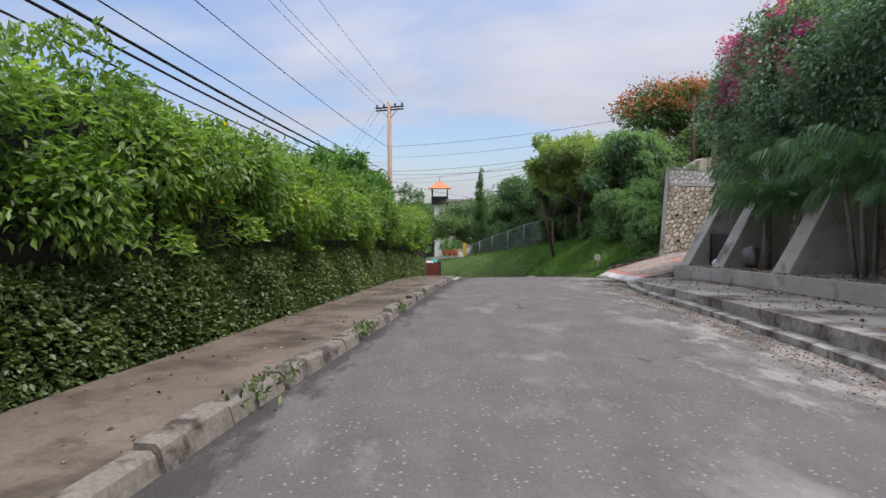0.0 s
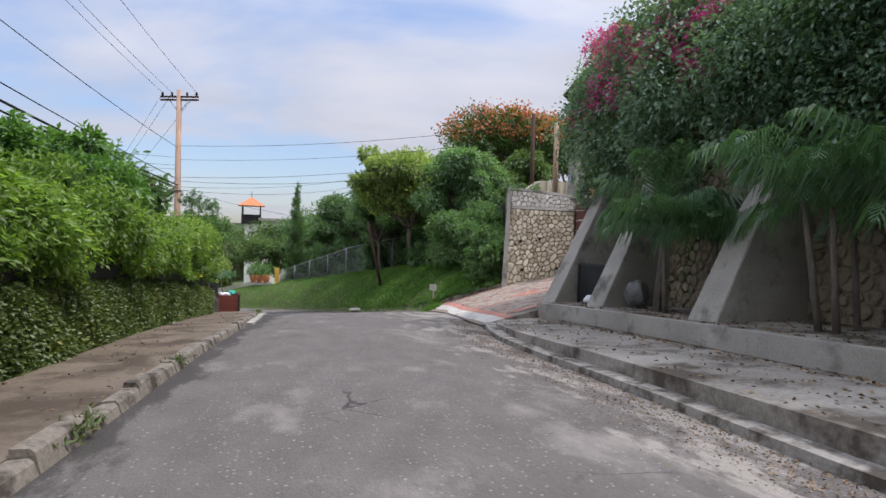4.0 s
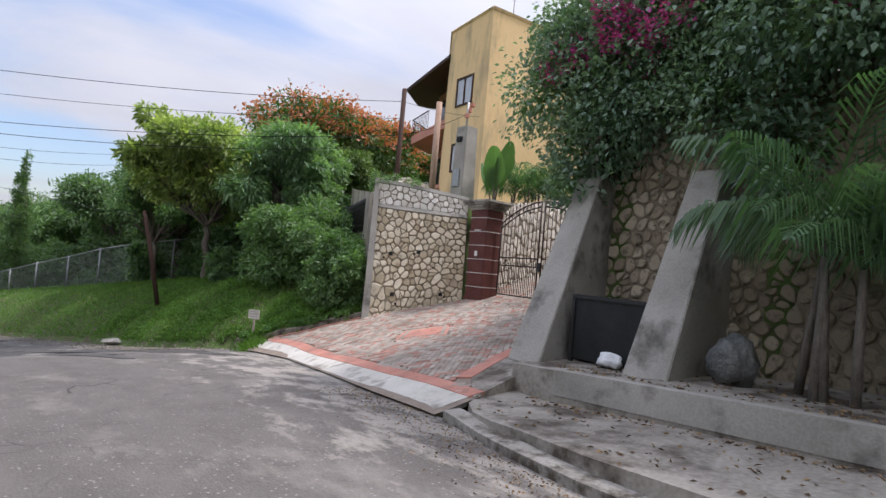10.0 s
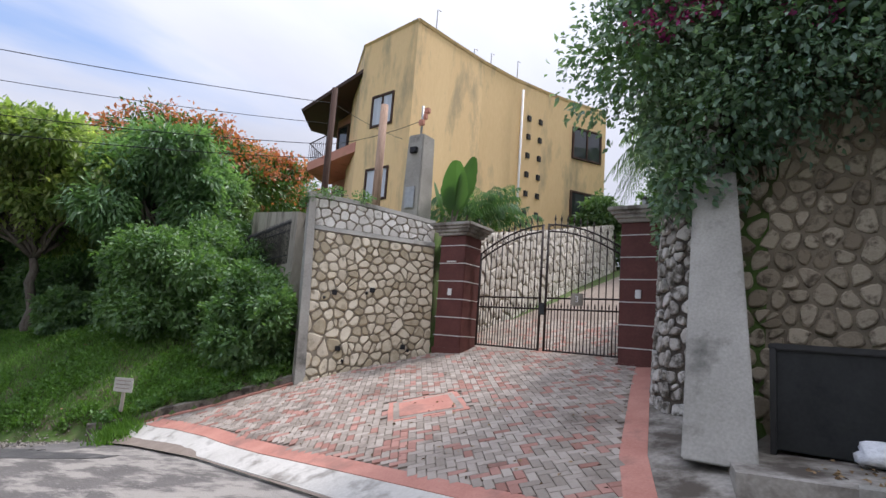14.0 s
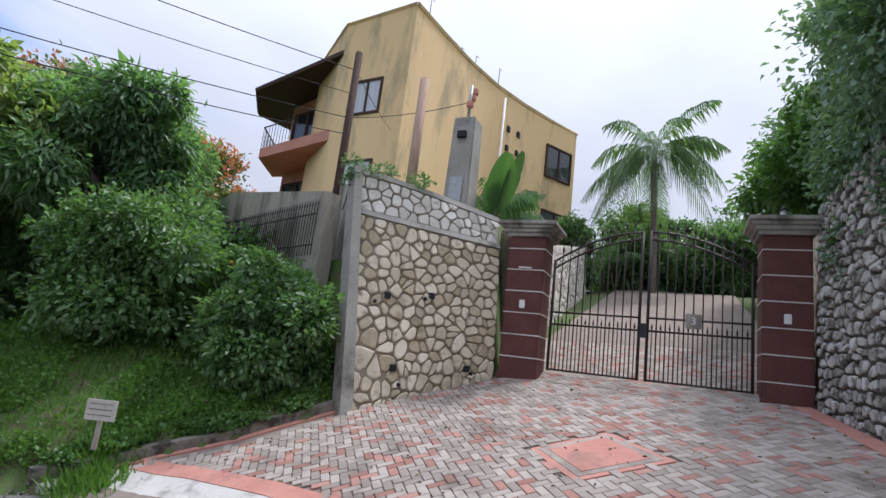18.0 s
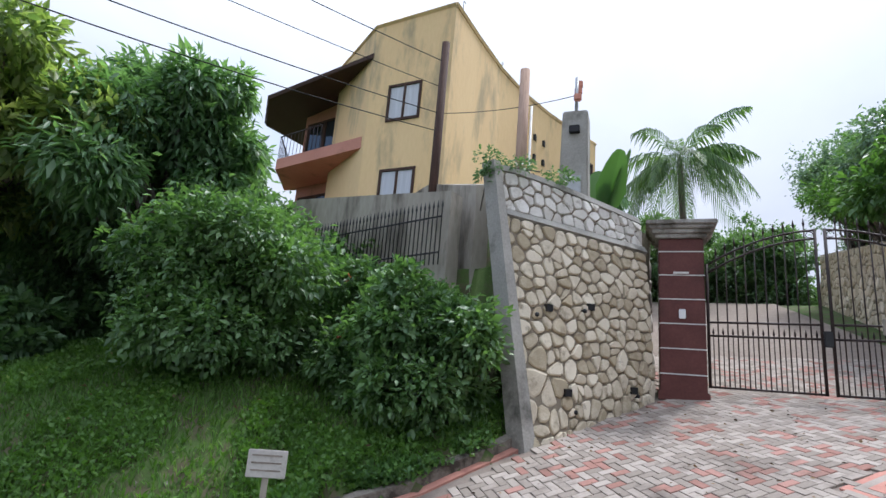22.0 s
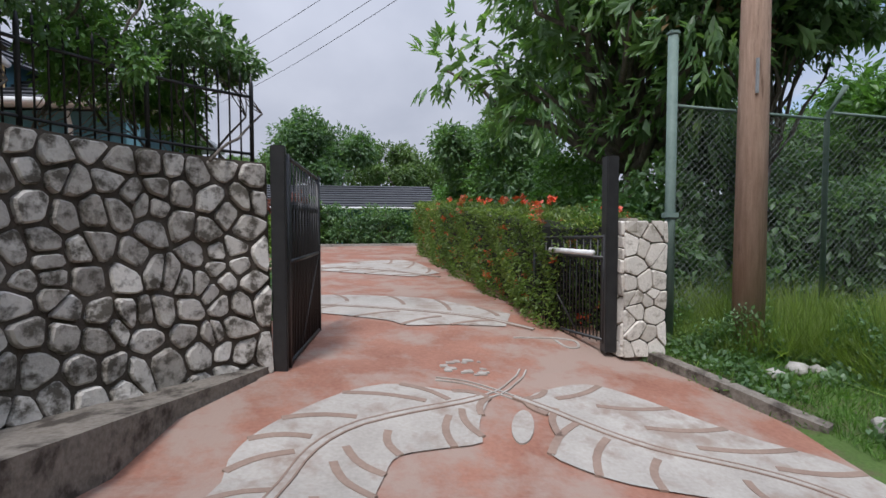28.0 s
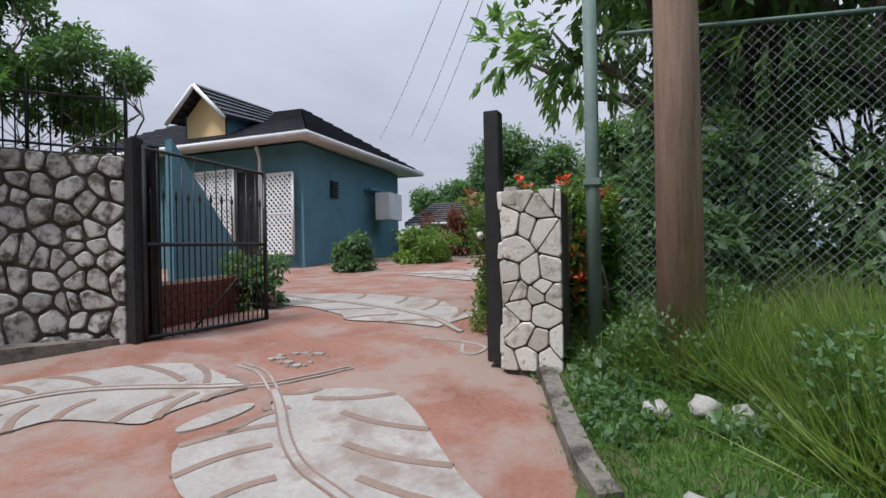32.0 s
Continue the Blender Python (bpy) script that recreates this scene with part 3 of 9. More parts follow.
def array_mesh(name, verts, faces, material, parent=None, smooth=False):
    """A mesh from numpy arrays of vertices (n, 3) and faces (m, 3 or 4)."""
    verts, faces = np.asarray(verts, np.float32), np.asarray(faces, np.int32)
    me = bpy.data.meshes.new(name)
    me.vertices.add(len(verts))
    me.vertices.foreach_set("co", verts.ravel())
    k = faces.shape[1]
    me.loops.add(faces.size)
    me.loops.foreach_set("vertex_index", faces.ravel())
    me.polygons.add(len(faces))
    me.polygons.foreach_set("loop_start", np.arange(0, faces.size, k, dtype=np.int32))
    me.update(calc_edges=True)
    me.validate()
    ob = own(new(name, me), parent)
    return finish(ob, material, smooth)


def box(x0, y0, z0, x1, y1, z1, bevel=0.0, bm=None):
    bm = bm or bmesh.new()
    r = bmesh.ops.create_cube(bm, size=1.0)
    bmesh.ops.transform(bm, matrix=Matrix.LocRotScale(((x0 + x1) / 2, (y0 + y1) / 2, (z0 + z1) / 2), None, (x1 - x0, y1 - y0, z1 - z0)), verts=r["verts"])
    if bevel:
        es = list({e for v in r["verts"] for e in v.link_edges})
        bmesh.ops.bevel(bm, geom=es, offset=bevel, segments=2, affect="EDGES")
    return bm


def turned(bm, m):
    bmesh.ops.transform(bm, matrix=m, verts=bm.verts)
    return bm


def tube(points, radii, sides=8, cap=True):
    """Vertices and faces of a tube along points."""
    pts = [Vector(p) for p in points]
    radii = radii if isinstance(radii, (list, tuple)) else [radii] * len(pts)
    vs, fs = [], []
    ref = Vector((0.13, 0.37, 1.0)).normalized()
    for i, p in enumerate(pts):
        d = (pts[min(i + 1, len(pts) - 1)] - pts[max(i - 1, 0)]).normalized()
        a = d.cross(ref if abs(d.dot(ref)) < 0.95 else Vector((1, 0, 0))).normalized()
        b = d.cross(a)
        for k in range(sides):
            t = 2 * math.pi * k / sides
            vs.append(p + (a * math.cos(t) + b * math.sin(t)) * radii[i])
    for i in range(len(pts) - 1):
        for k in range(sides):
            k2 = (k + 1) % sides
            fs.append((i * sides + k, i * sides + k2, (i + 1) * sides + k2, (i + 1) * sides + k))
    if cap:
        fs.append(tuple(range(sides))[::-1])
        fs.append(tuple((len(pts) - 1) * sides + k for k in range(sides)))
    return vs, fs


def tubes(name, runs, material, parent=None, sides=6, smooth=True, label=""):
    """One part out of several connected tubes: (points, radii)."""
    vs, fs = [], []
    for pts, rad in runs:
        v, f = tube(pts, rad, sides)
        off = len(vs)
        vs += v
        fs += [tuple(i + off for i in q) for q in f]
    return poly(name, vs, fs, material, parent, smooth, label)


def lay(name, outline, z_of, material, parent=None, thick=0.05, label="", step=0.0):
    """A slab with the given outline in plan whose top follows z_of(x, y)."""
    n = len(outline)
    if step:
        fine = []
        for i in range(n):
            a, b = Vector(outline[i]), Vector(outline[(i + 1) % n])
            k = max(1, int((b - a).length / step))
            fine += [tuple(a.lerp(b, j / k)) for j in range(k)]
        outline, n = fine, len(fine)
    bm = bmesh.new()
    top = [bm.verts.new((x, y, z_of(x, y))) for x, y in outline]
    low = [bm.verts.new((x, y, z_of(x, y) - thick)) for x, y in outline]
    for i in range(n):
        j = (i + 1) % n
        bm.faces.new((top[i], low[i], low[j], top[j]))
    face = bm.faces.new(top)
    bmesh.ops.triangulate(bm, faces=[face])
    bmesh.ops.recalc_face_normals(bm, faces=bm.faces)
    return part(name, bm, material, parent, label)


def strip(name, left, right, material, parent=None, thick=0.12, uneven=0.0, label="", smooth=False):
    """A ribbon with thickness between two rows of 3D points."""
    vs, fs = [], []
    for a, b in zip(left, right):
        j = uneven * random.uniform(-1, 1)
        vs += [(a[0], a[1], a[2] + j), (b[0], b[1], b[2] + j), (b[0], b[1], b[2] - thick), (a[0], a[1], a[2] - thick)]
    n = len(left)
    for i in range(n - 1):
        p, q = 4 * i, 4 * i + 4
        fs += [(p, q, q + 1, p + 1), (p + 1, q + 1, q + 2, p + 2), (p + 2, q + 2, q + 3, p + 3), (p + 3, q + 3, q, p)]
    fs += [(0, 1, 2, 3), (4 * n - 1, 4 * n - 2, 4 * n - 3, 4 * n - 4)]
    return poly(name, vs, fs, material, parent, smooth, label)


# ---- leaves ----
def leaves(name, pos, out, size, material, parent=None, seed=1, width=0.42, droop=0.35, spread=0.7, vary=0.4):
    """Many folded leaves, each of two triangles, at the points pos, leaning along out."""
    rng = np.random.default_rng(seed)
    n = len(pos)
    d = out + rng.normal(0, spread, (n, 3))
    d[:, 2] -= droop
    d /= np.linalg.norm(d, axis=1, keepdims=True) + 1e-9
    up = rng.normal(0, 0.6, (n, 3)) + (0, 0, 1.0) + 0.5 * out
    side = np.cross(d, up)
    side /= np.linalg.norm(side, axis=1, keepdims=True) + 1e-9
    nrm = np.cross(side, d)
    ln = (size * (1 + rng.uniform(-vary, vary, n)))[:, None]
    base = pos
    tip = pos + d * ln - nrm * ln * min(0.12, width * 0.25)
    mid = pos + d * ln * 0.5 + nrm * ln * 0.0
    fold = nrm * ln * min(0.10, width * 0.22)
    l = mid + side * ln * width * 0.5 + fold
    r = mid - side * ln * width * 0.5 + fold
    vs = np.stack([base, l, tip, r], 1).reshape(-1, 3)
    i = np.arange(n)[:, None] * 4
    fs = np.concatenate([i + [0, 1, 2], i + [0, 2, 3]], 1).reshape(-1, 3)
    return array_mesh(name, vs, fs, material, parent)


def cloud_points(lobes, n, rng, shell=0.35, rough=0.22, clump=9, reach=0.16):
    """Points gathered in sprigs over the outer shells of ellipsoids, with their outward ways."""
    lobes = np.asarray(lobes, float)
    area = (lobes[:, 3] * lobes[:, 4] + lobes[:, 4] * lobes[:, 5] + lobes[:, 3] * lobes[:, 5])
    m = max(1, n // clump)
    pick = rng.choice(len(lobes), m, p=area / area.sum())
    v = rng.normal(0, 1, (m, 3))
    v /= np.linalg.norm(v, axis=1, keepdims=True)
    lump = np.sin(v[:, 0] * 5 + pick) * np.sin(v[:, 1] * 6 + 2 * pick) * np.sin(v[:, 2] * 5 + 3 * pick)
    r = 1.03 - shell * rng.random(m) ** 2 + rough * lump + rng.normal(0, 0.09, m)
    c, rad = lobes[pick, :3], lobes[pick, 3:]
    sprig = c + v * rad * r[:, None]
    off = rng.normal(0, 1, (m, clump, 3)) * np.clip(reach * rad.mean(1), 0.03, 0.35)[:, None, None]
    way = v[:, None, :] + off / (np.abs(off).max() + 1e-6) * 1.2
    pos = (sprig[:, None, :] + off).reshape(-1, 3)
    way = way.reshape(-1, 3)
    return pos, way / (np.linalg.norm(way, axis=1, keepdims=True) + 1e-9)


def spray(centre, radius, count, rng, flat=1.0, low=0.3, big=0.42, small=0.24):
    """Lobes scattered in an ellipsoid of the given radii, for an uneven crown."""
    out = []
    for _ in range(int(count * 1.6)):
        v = rng.normal(0, 1, 3)
        v /= np.linalg.norm(v)
        v[2] = abs(v[2]) * flat if rng.random() > low else v[2] * flat
        k = rng.uniform(0.35, 0.95)
        s = rng.uniform(small * 0.8, big * 0.85)
        out.append((*(np.array(centre) + v * np.array(radius) * k), radius[0] * s, radius[1] * s, radius[2] * s * 0.9))
    return out


def limb_run(a, b, r0, r1, rng, k=5, wander=0.12):
    a, b = np.array(a, float), np.array(b, float)
    ln = np.linalg.norm(b - a)
    pts = [a + (b - a) * i / k + (rng.normal(0, wander * ln / k, 3) if 0 < i < k else 0) for i in range(k + 1)]
    return [tuple(p) for p in pts], [r0 + (r1 - r0) * i / k for i in range(k + 1)]


def tree(name, base, label, category, lobes, leaf, n, size, seed, trunk=0.16, fork=0.45, bark=None, core=0.25, group="", extra=(), width=0.42, droop=0.35,
         spread=0.7, stems=1, lean=0.0):
    """A tapered trunk with limbs to the lobes of its crown, and a crown of many leaves."""
    rng = np.random.default_rng(seed)
    t = thing(name, base, label, category, group)
    lob = np.asarray(lobes, float)
    mid = lob[:, :3].mean(0)
    b = np.array(base, float)
    runs = []
    for s in range(stems):
        foot = b + (rng.normal(0, 0.25, 3) * (1, 1, 0) if stems > 1 else 0)
        head = b + (mid - b) * (fork, fork, fork) + (rng.normal(0, 0.4, 3) * (1, 1, 0) if stems > 1 else 0)
        runs = [limb_run(foot - (0, 0, 0.15), head, trunk * 1.25, trunk * 0.75, rng, 6, 0.10)]
        for i in range(s, len(lob), stems):
            runs.append(limb_run(head, lob[i, :3], trunk * 0.5, trunk * 0.1, rng, 5, 0.16))
        tubes("trunk" if stems == 1 else "stem", runs, bark or M_BARK, t, 7)
    p, o = cloud_points(lob, n, rng)
    ci = int(n * core)
    pc, oc = cloud_points(np.c_[lob[:, :3], lob[:, 3:] * 0.72], ci, rng, 0.7, 0.1)
    leaves("crown", np.r_[p, pc], np.r_[o, oc], np.r_[np.full(len(p), size), np.full(len(pc), size * 1.5)], leaf, t, seed, width, droop, spread)
    for nm, mt, k, sz, top in extra:
        pe, oe = cloud_points(lob, k * 3, rng, 0.05, 0.22)
        keep = (oe[:, 2] > top)
        keep &= np.sin(pe[:, 0] * 2.3 + pe[:, 2]) + np.sin(pe[:, 1] * 2.7) > -0.3
        pe, oe = pe[keep][:k], oe[keep][:k]
        leaves(nm, pe + oe * 0.05, oe, np.full(len(pe), sz), mt, t, seed + 7, 0.8, -0.1, 0.9)
    return t


def frond(base, yaw, length, rise, bend, count, leaf_len, rng, vs, fs, width=0.014, split=0.95, sag=0.5):
    """One feather palm leaf: a bent midrib and two rows of leaflets, added to vs and fs."""
    dirh = Vector((-math.sin(yaw), math.cos(yaw), 0))
    side = Vector((dirh.y, -dirh.x, 0))
    pts = []
    for i in range(count + 1):
        t = i / count
        pts.append(Vector(base) + dirh * (length * (t - 0.22 * bend * t * t)) + Vector((0, 0, rise * t - bend * length * 0.75 * t * t)))
    for i in range(count):
        a, b = pts[i], pts[i + 1]
        w = 0.018 * (1 - i / count) + 0.004
        k = len(vs)
        vs += [a + side * w, a - side * w, b - side * w * 0.9, b + side * w * 0.9]
        fs += [(k, k + 1, k + 2), (k, k + 2, k + 3)]
        t = i / count
        if t < 0.12:
            continue
        ll = leaf_len * math.sin(math.pi * min(1, 0.25 + t * 0.72)) * rng.uniform(0.85, 1.1)
        along = (b - a).normalized()
        for s in (1, -1):
            q = sag * rng.uniform(0.6, 1.3)
            m = a + side * s * ll * split * 0.42 + along * ll * 0.36 + Vector((0, 0, ll * (0.08 - 0.12 * q)))
            tip = m + side * s * ll * split * 0.28 + along * ll * 0.26 + Vector((0, 0, -ll * q * 0.85))
            k = len(vs)
            vs += [a + along * width * 0.3, m + along * width, tip, m - along * width, a - along * width * 0.3]
            fs += [(k, k + 1, k + 3, k + 4), (k + 1, k + 2, k + 3)]


def palm_clump(name, base, label, stems, fronds, length, leaf, seed, height=1.2, leaf_len=0.55, group="", spread=0.3, count=21):
    rng = random.Random(seed)
    t = thing(name, base, label, "palm", group)
    runs, vs, fs = [], [], []
    for s in range(stems):
        bx, by = base[0] + rng.uniform(-spread, spread), base[1] + rng.uniform(-spread, spread)
        tx, ty = bx + rng.uniform(-0.3, 0.3), by + rng.uniform(-0.3, 0.3)
        h = height * rng.uniform(0.7, 1.25)
        runs.append(([(bx, by, base[2] - 0.05), ((bx + tx) / 2, (by + ty) / 2, base[2] + h * 0.5), (tx, ty, base[2] + h)], [0.05, 0.045, 0.035]))
        for k in range(fronds):
            yaw = 2 * math.pi * (k + rng.random() * 0.8) / fronds
            ln = length * rng.uniform(0.75, 1.15)
            frond((tx, ty, base[2] + h), yaw, ln, ln * rng.uniform(0.8, 1.4), rng.uniform(0.8, 1.25), count, leaf_len * 1.25, rng, vs, fs, 0.021, 0.75, 0.75)
    for r in runs:
        tubes("stem", [r], M_BARK, t, 6)
    poly("foliage", vs, fs, leaf, t)
    return t


# ---- walls of rough stone ----
def cells(w, h, size, rng, squash=1.0):
    """Irregular polygons that fill a rectangle w x h."""
    nx, ny = max(1, round(w / size)), max(1, round(h / (size * squash)))
    pts = [((i + 0.5 + (0.25 if j % 2 else -0.25) + rng.uniform(-0.36, 0.36)) * w / nx, (j + 0.5 + rng.uniform(-0.36, 0.36)) * h / ny)
           for j in range(ny) for i in range(nx) if rng.random() > 0.10]
    pts += [(rng.uniform(0, w), rng.uniform(0, h)) for _ in range(int(len(pts) * 0.16))]
    out = []
    for n, (px, py) in enumerate(pts):
        ring = [(max(0, px - 2 * size), max(0, py - 2 * size)), (min(w, px + 2 * size), max(0, py - 2 * size)),
                (min(w, px + 2 * size), min(h, py + 2 * size)), (max(0, px - 2 * size), min(h, py + 2 * size))]
        for m, (qx, qy) in enumerate(pts):
            if m == n or abs(qx - px) > 3 * size or abs(qy - py) > 3 * size:
                continue
            mx, my, ax, ay = (px + qx) / 2, (py + qy) / 2, qx - px, qy - py
            nxt = []
            for i in range(len(ring)):
                a, b = ring[i], ring[(i + 1) % len(ring)]
                da = (a[0] - mx) * ax + (a[1] - my) * ay
                db = (b[0] - mx) * ax + (b[1] - my) * ay
                if da <= 0:
                    nxt.append(a)
                if da * db < 0:
                    k = da / (da - db)
                    nxt.append((a[0] + (b[0] - a[0]) * k, a[1] + (b[1] - a[1]) * k))
            ring = nxt
            if not ring:
                break
        if len(ring) > 2:
            out.append(ring)
    return out


def stone_piece(ring, gap, depth, rng, at, soften=0.24, flat=0.80):
    """Vertices and faces of one rounded stone over its cell; at(u, v, d) gives the place."""
    cx, cy = sum(p[0] for p in ring) / len(ring), sum(p[1] for p in ring) / len(ring)
    rad = sum(math.hypot(p[0] - cx, p[1] - cy) for p in ring) / len(ring)
    k = max(0.35, 1 - gap / max(rad, 0.01))
    ring = [(cx + (p[0] - cx) * k, cy + (p[1] - cy) * k) for p in ring]
    soft = []
    for i in range(len(ring)):
        a, b = ring[i], ring[(i + 1) % len(ring)]
        if math.hypot(a[0] - b[0], a[1] - b[1]) < 0.01:
            continue
        for k in (soften, 1 - soften):
            soft.append((a[0] * (1 - k) + b[0] * k, a[1] * (1 - k) + b[1] * k))
    if len(soft) < 5:
        return None
    n = len(soft)
    d = depth * rng.uniform(0.6, 1.3)
    tx, ty = rng.uniform(-0.12, 0.12), rng.uniform(-0.12, 0.12)
    vs = []
    for s, dd in ((1.0, -0.01), (0.96, d * 0.65), (flat, d)):
        for (u, v) in soft:
            uu, vv = cx + (u - cx) * s, cy + (v - cy) * s
            vs.append(at(uu, vv, dd + (tx * (u - cx) + ty * (v - cy) if dd > 0 else 0)))
    vs.append(at(cx, cy, d * 1.04))
    fs = []
    for ringi in range(2):
        for i in range(n):
            j = (i + 1) % n
            fs.append((ringi * n + i, ringi * n + j, (ringi + 1) * n + j, (ringi + 1) * n + i))
    for i in range(n):
        fs.append((2 * n + i, 2 * n + (i + 1) % n, 3 * n))
    return vs, fs


def stones(parent, w, h, size, gap, depth, material, at, seed, most=300, keep=None, squash=1.0, first=None, soften=0.24, flat=0.80):
    """Stones over a wall's face: up to `most` as pieces of their own, the rest joined."""
    rng = random.Random(seed)
    all_cells = [c for c in cells(w, h, size, rng, squash) if keep is None or keep(sum(p[0] for p in c) / len(c), sum(p[1] for p in c) / len(c))]
    if first:
        all_cells.sort(key=lambda c: first(sum(p[0] for p in c) / len(c), sum(p[1] for p in c) / len(c)))
    jv, jf = [], []
    for i, c in enumerate(all_cells):
        got = stone_piece(c, gap, depth, rng, at, soften, flat)
        if not got:
            continue
        if i < most:
            poly("stone", *got, material, parent, False)
        else:
            off = len(jv)
            jv += got[0]
            jf += [tuple(k + off for k in q) for q in got[1]]
    if jv:
        tagged(poly("stonework", jv, jf, material, parent, False), kind="stuff")


def loft(base, top):
    """A face between two polylines of equal count: returns its width, height and at(u, v, d)."""
    b, t = [Vector(p) for p in base], [Vector(p) for p in top]
    lens = [0.0]
    for i in range(len(b) - 1):
        lens.append(lens[-1] + ((b[i + 1] - b[i]).length + (t[i + 1] - t[i]).length) / 2)
    w = lens[-1]
    h = sum((t[i] - b[i]).length for i in range(len(b))) / len(b)

    def where(u, v):
        u = min(max(u, 0), w - 1e-6)
        i = max(k for k in range(len(lens) - 1) if lens[k] <= u)
        k = (u - lens[i]) / (lens[i + 1] - lens[i])
        return (b[i].lerp(b[i + 1], k)).lerp(t[i].lerp(t[i + 1], k), v / h)

    def at(u, v, d=0.0):
        p = where(u, v)
        e = 0.05
        n = (where(min(u + e, w), v) - where(max(u - e, 0), v)).cross(where(u, v + e) - where(u, v - e)).normalized()
        return p + n * d

    return w, h, at


def wall_body(name, at, w, h, thick, material, parent=None, nu=16, nv=4, label=""):
    """The mortar bed of a stone wall, a curved slab with thickness behind its face."""
    vs, fs = [], []
    for back in (0, 1):
        for j in range(nv + 1):
            for i in range(nu + 1):
                vs.append(at(w * i / nu, h * j / nv, -thick * back))
    n = (nu + 1) * (nv + 1)
    for j in range(nv):
        for i in range(nu):
            a = j * (nu + 1) + i
            fs.append((a, a + 1, a + nu + 2, a + nu + 1))
            fs.append((n + a + nu + 1, n + a + nu + 2, n + a + 1, n + a))
    for i in range(nu):
        fs.append((i, n + i, n + i + 1, i + 1))
        t = nv * (nu + 1) + i
        fs.append((t, t + 1, n + t + 1, n + t))
    for j in range(nv):
        a = j * (nu + 1)
        fs.append((a, a + nu + 1, n + a + nu + 1, n + a))
        c = a + nu
        fs.append((c, n + c, n + c + nu + 1, c + nu + 1))
    return poly(name, vs, fs, material, parent, False, label)


# ---- the lie of the land ----
ROAD_Y = (-60, -18, 0.3, 4.5, 9.45, 13.5, 17.55, 21.6, 25.2, 28.1, 29.9, 32.4, 34.2, 36, 39.6, 54, 90, 140)
ROAD_Z = (1.3, 0.22, -0.18, -0.26, -0.50, -0.72, -0.92, -1.30, -1.66, -1.98, -2.20, -2.59, -2.82, -3.04, -3.42, -4.86, -8.55, -13)
LEFT_Y = (-60, 3.15, 6.6, 9.75, 14.9, 17.7, 24, 27, 28.5, 30, 31, 32, 33, 34, 35.2, 36.9, 38.5, 42.4, 47, 55, 60, 79, 140)
LEFT_X = (-9.0, -1.12, -0.67, -0.30, 0.20, 0.60, 0.95, 1.0, 1.15, 1.22, 1.1, 0.85, 0.64, 0.48, 0.24, 0.12, -0.1, -1.3, -3.6, -7.0, -9.0, -14.5, -24)
RIGHT_Y = (-60, 5.5, 7.2, 9.8, 14.9, 16.2, 17.4, 19.2, 21.6, 24.6, 27, 28.6, 29.5, 31, 33, 34.6, 36.1, 37.7, 39.6, 42.1, 44, 46.7, 49, 56, 79, 140)
RIGHT_X = (-2.5, 4.70, 4.90, 5.10, 5.50, 5.80, 6.2, 6.55, 7.1, 7.75, 8.0, 7.9, 7.4, 6.75, 6.35, 6.1, 5.75, 5.35, 4.6, 3.75, 2.8, 1.5, -0.1, -3.9, -9.8, -18)


def zr(y):
    return float(np.interp(y, ROAD_Y, ROAD_Z))


def zl(y):
    """Height of the road's left edge: below the bend the road tips towards the yard."""
    return float(np.interp(y, (27, 29, 30, 31, 32, 33, 34, 36, 40, 44, 48, 56, 90, 140), (-1.86, -2.2, -2.48, -2.70, -2.86, -2.99, -3.12, -3.38, -3.82, -4.2, -4.5, -5.15, -8.6, -13))) if y > 27 else zr(y)


def xl(y):
    return float(np.interp(y, LEFT_Y, LEFT_X))


def xr(y):
    return float(np.interp(y, RIGHT_Y, RIGHT_X))


def wall_x(y):
    return float(np.interp(y, (-30, 8.8, 17, 19.5), (6.6, 9.45, 10.2, 10.35)))


def gate_x(y):
    return 12.85 + (y - 20.2) * 0.15


def drive(x, y):
    """The brick driveway: up from the road to the gate, then on uphill."""
    e = xr(y)
    u = max(0.0, (x - e) / (gate_x(y) - e))
    z0 = zr(y) + 0.05
    return z0 + (0.2 - z0) * u ** 0.85 if u < 1 else 0.2 + min(4.4, 0.25 * (x - gate_x(y)))


def wing_y(x):
    return float(np.interp(x, (9.75, 9.9, 10.3, 11.2, 12.45, 13.3, 20, 30), (18.3, 18.7, 18.95, 19.15, 19.4, 18.9, 17.9, 17.1)))


def bank_line(x):
    return float(np.interp(x, (7.9, 8.1, 9.3, 10.9, 12.6), (29, 28.5, 26.9, 25.75, 24.4)))


def bank(x, y):
    d = max(0.0, x - xr(y))
    a = float(np.interp(y, (25, 27, 30, 34, 38, 45, 52, 60), (1.8, 2.2, 3.1, 3.5, 3.3, 2.9, 2.4, 2.0)))
    return zr(y) + 0.04 + a * (1 - math.exp(-d * 0.9 / 2.4)) + 0.04 * max(0, d - 6)


def roadz(x, y):
    """Height of the road across its crossfall and crown."""
    t = min(1.0, max(0.0, (x - xl(y)) / (xr(y) - xl(y))))
    return zl(y) + (zr(y) - zl(y)) * t + 0.05 * math.sin(math.pi * t)


def yard(x, y):
    """The paved drive of the house opposite, falling from the gate to the road."""
    y = min(37.5, max(29.0, y))
    plane = -3.046 - 0.132 * max(-2.7, min(-0.8, x)) - 0.0685 * (y - 33)
    if x > -0.8:
        e = xl(y)
        k = min(1.15, (x + 0.8) / (e + 0.8))
        return plane + (zl(y) + 0.02 - plane) * k
    if x < -2.7:
        k = min(1.0, (-2.7 - x) / 2.3)
        k = k * k * (3 - 2 * k)
        return plane * (1 - k) + k * (-2.53 + min(0.85, max(0.0, -4.5 - x) * 0.05))
    return plane


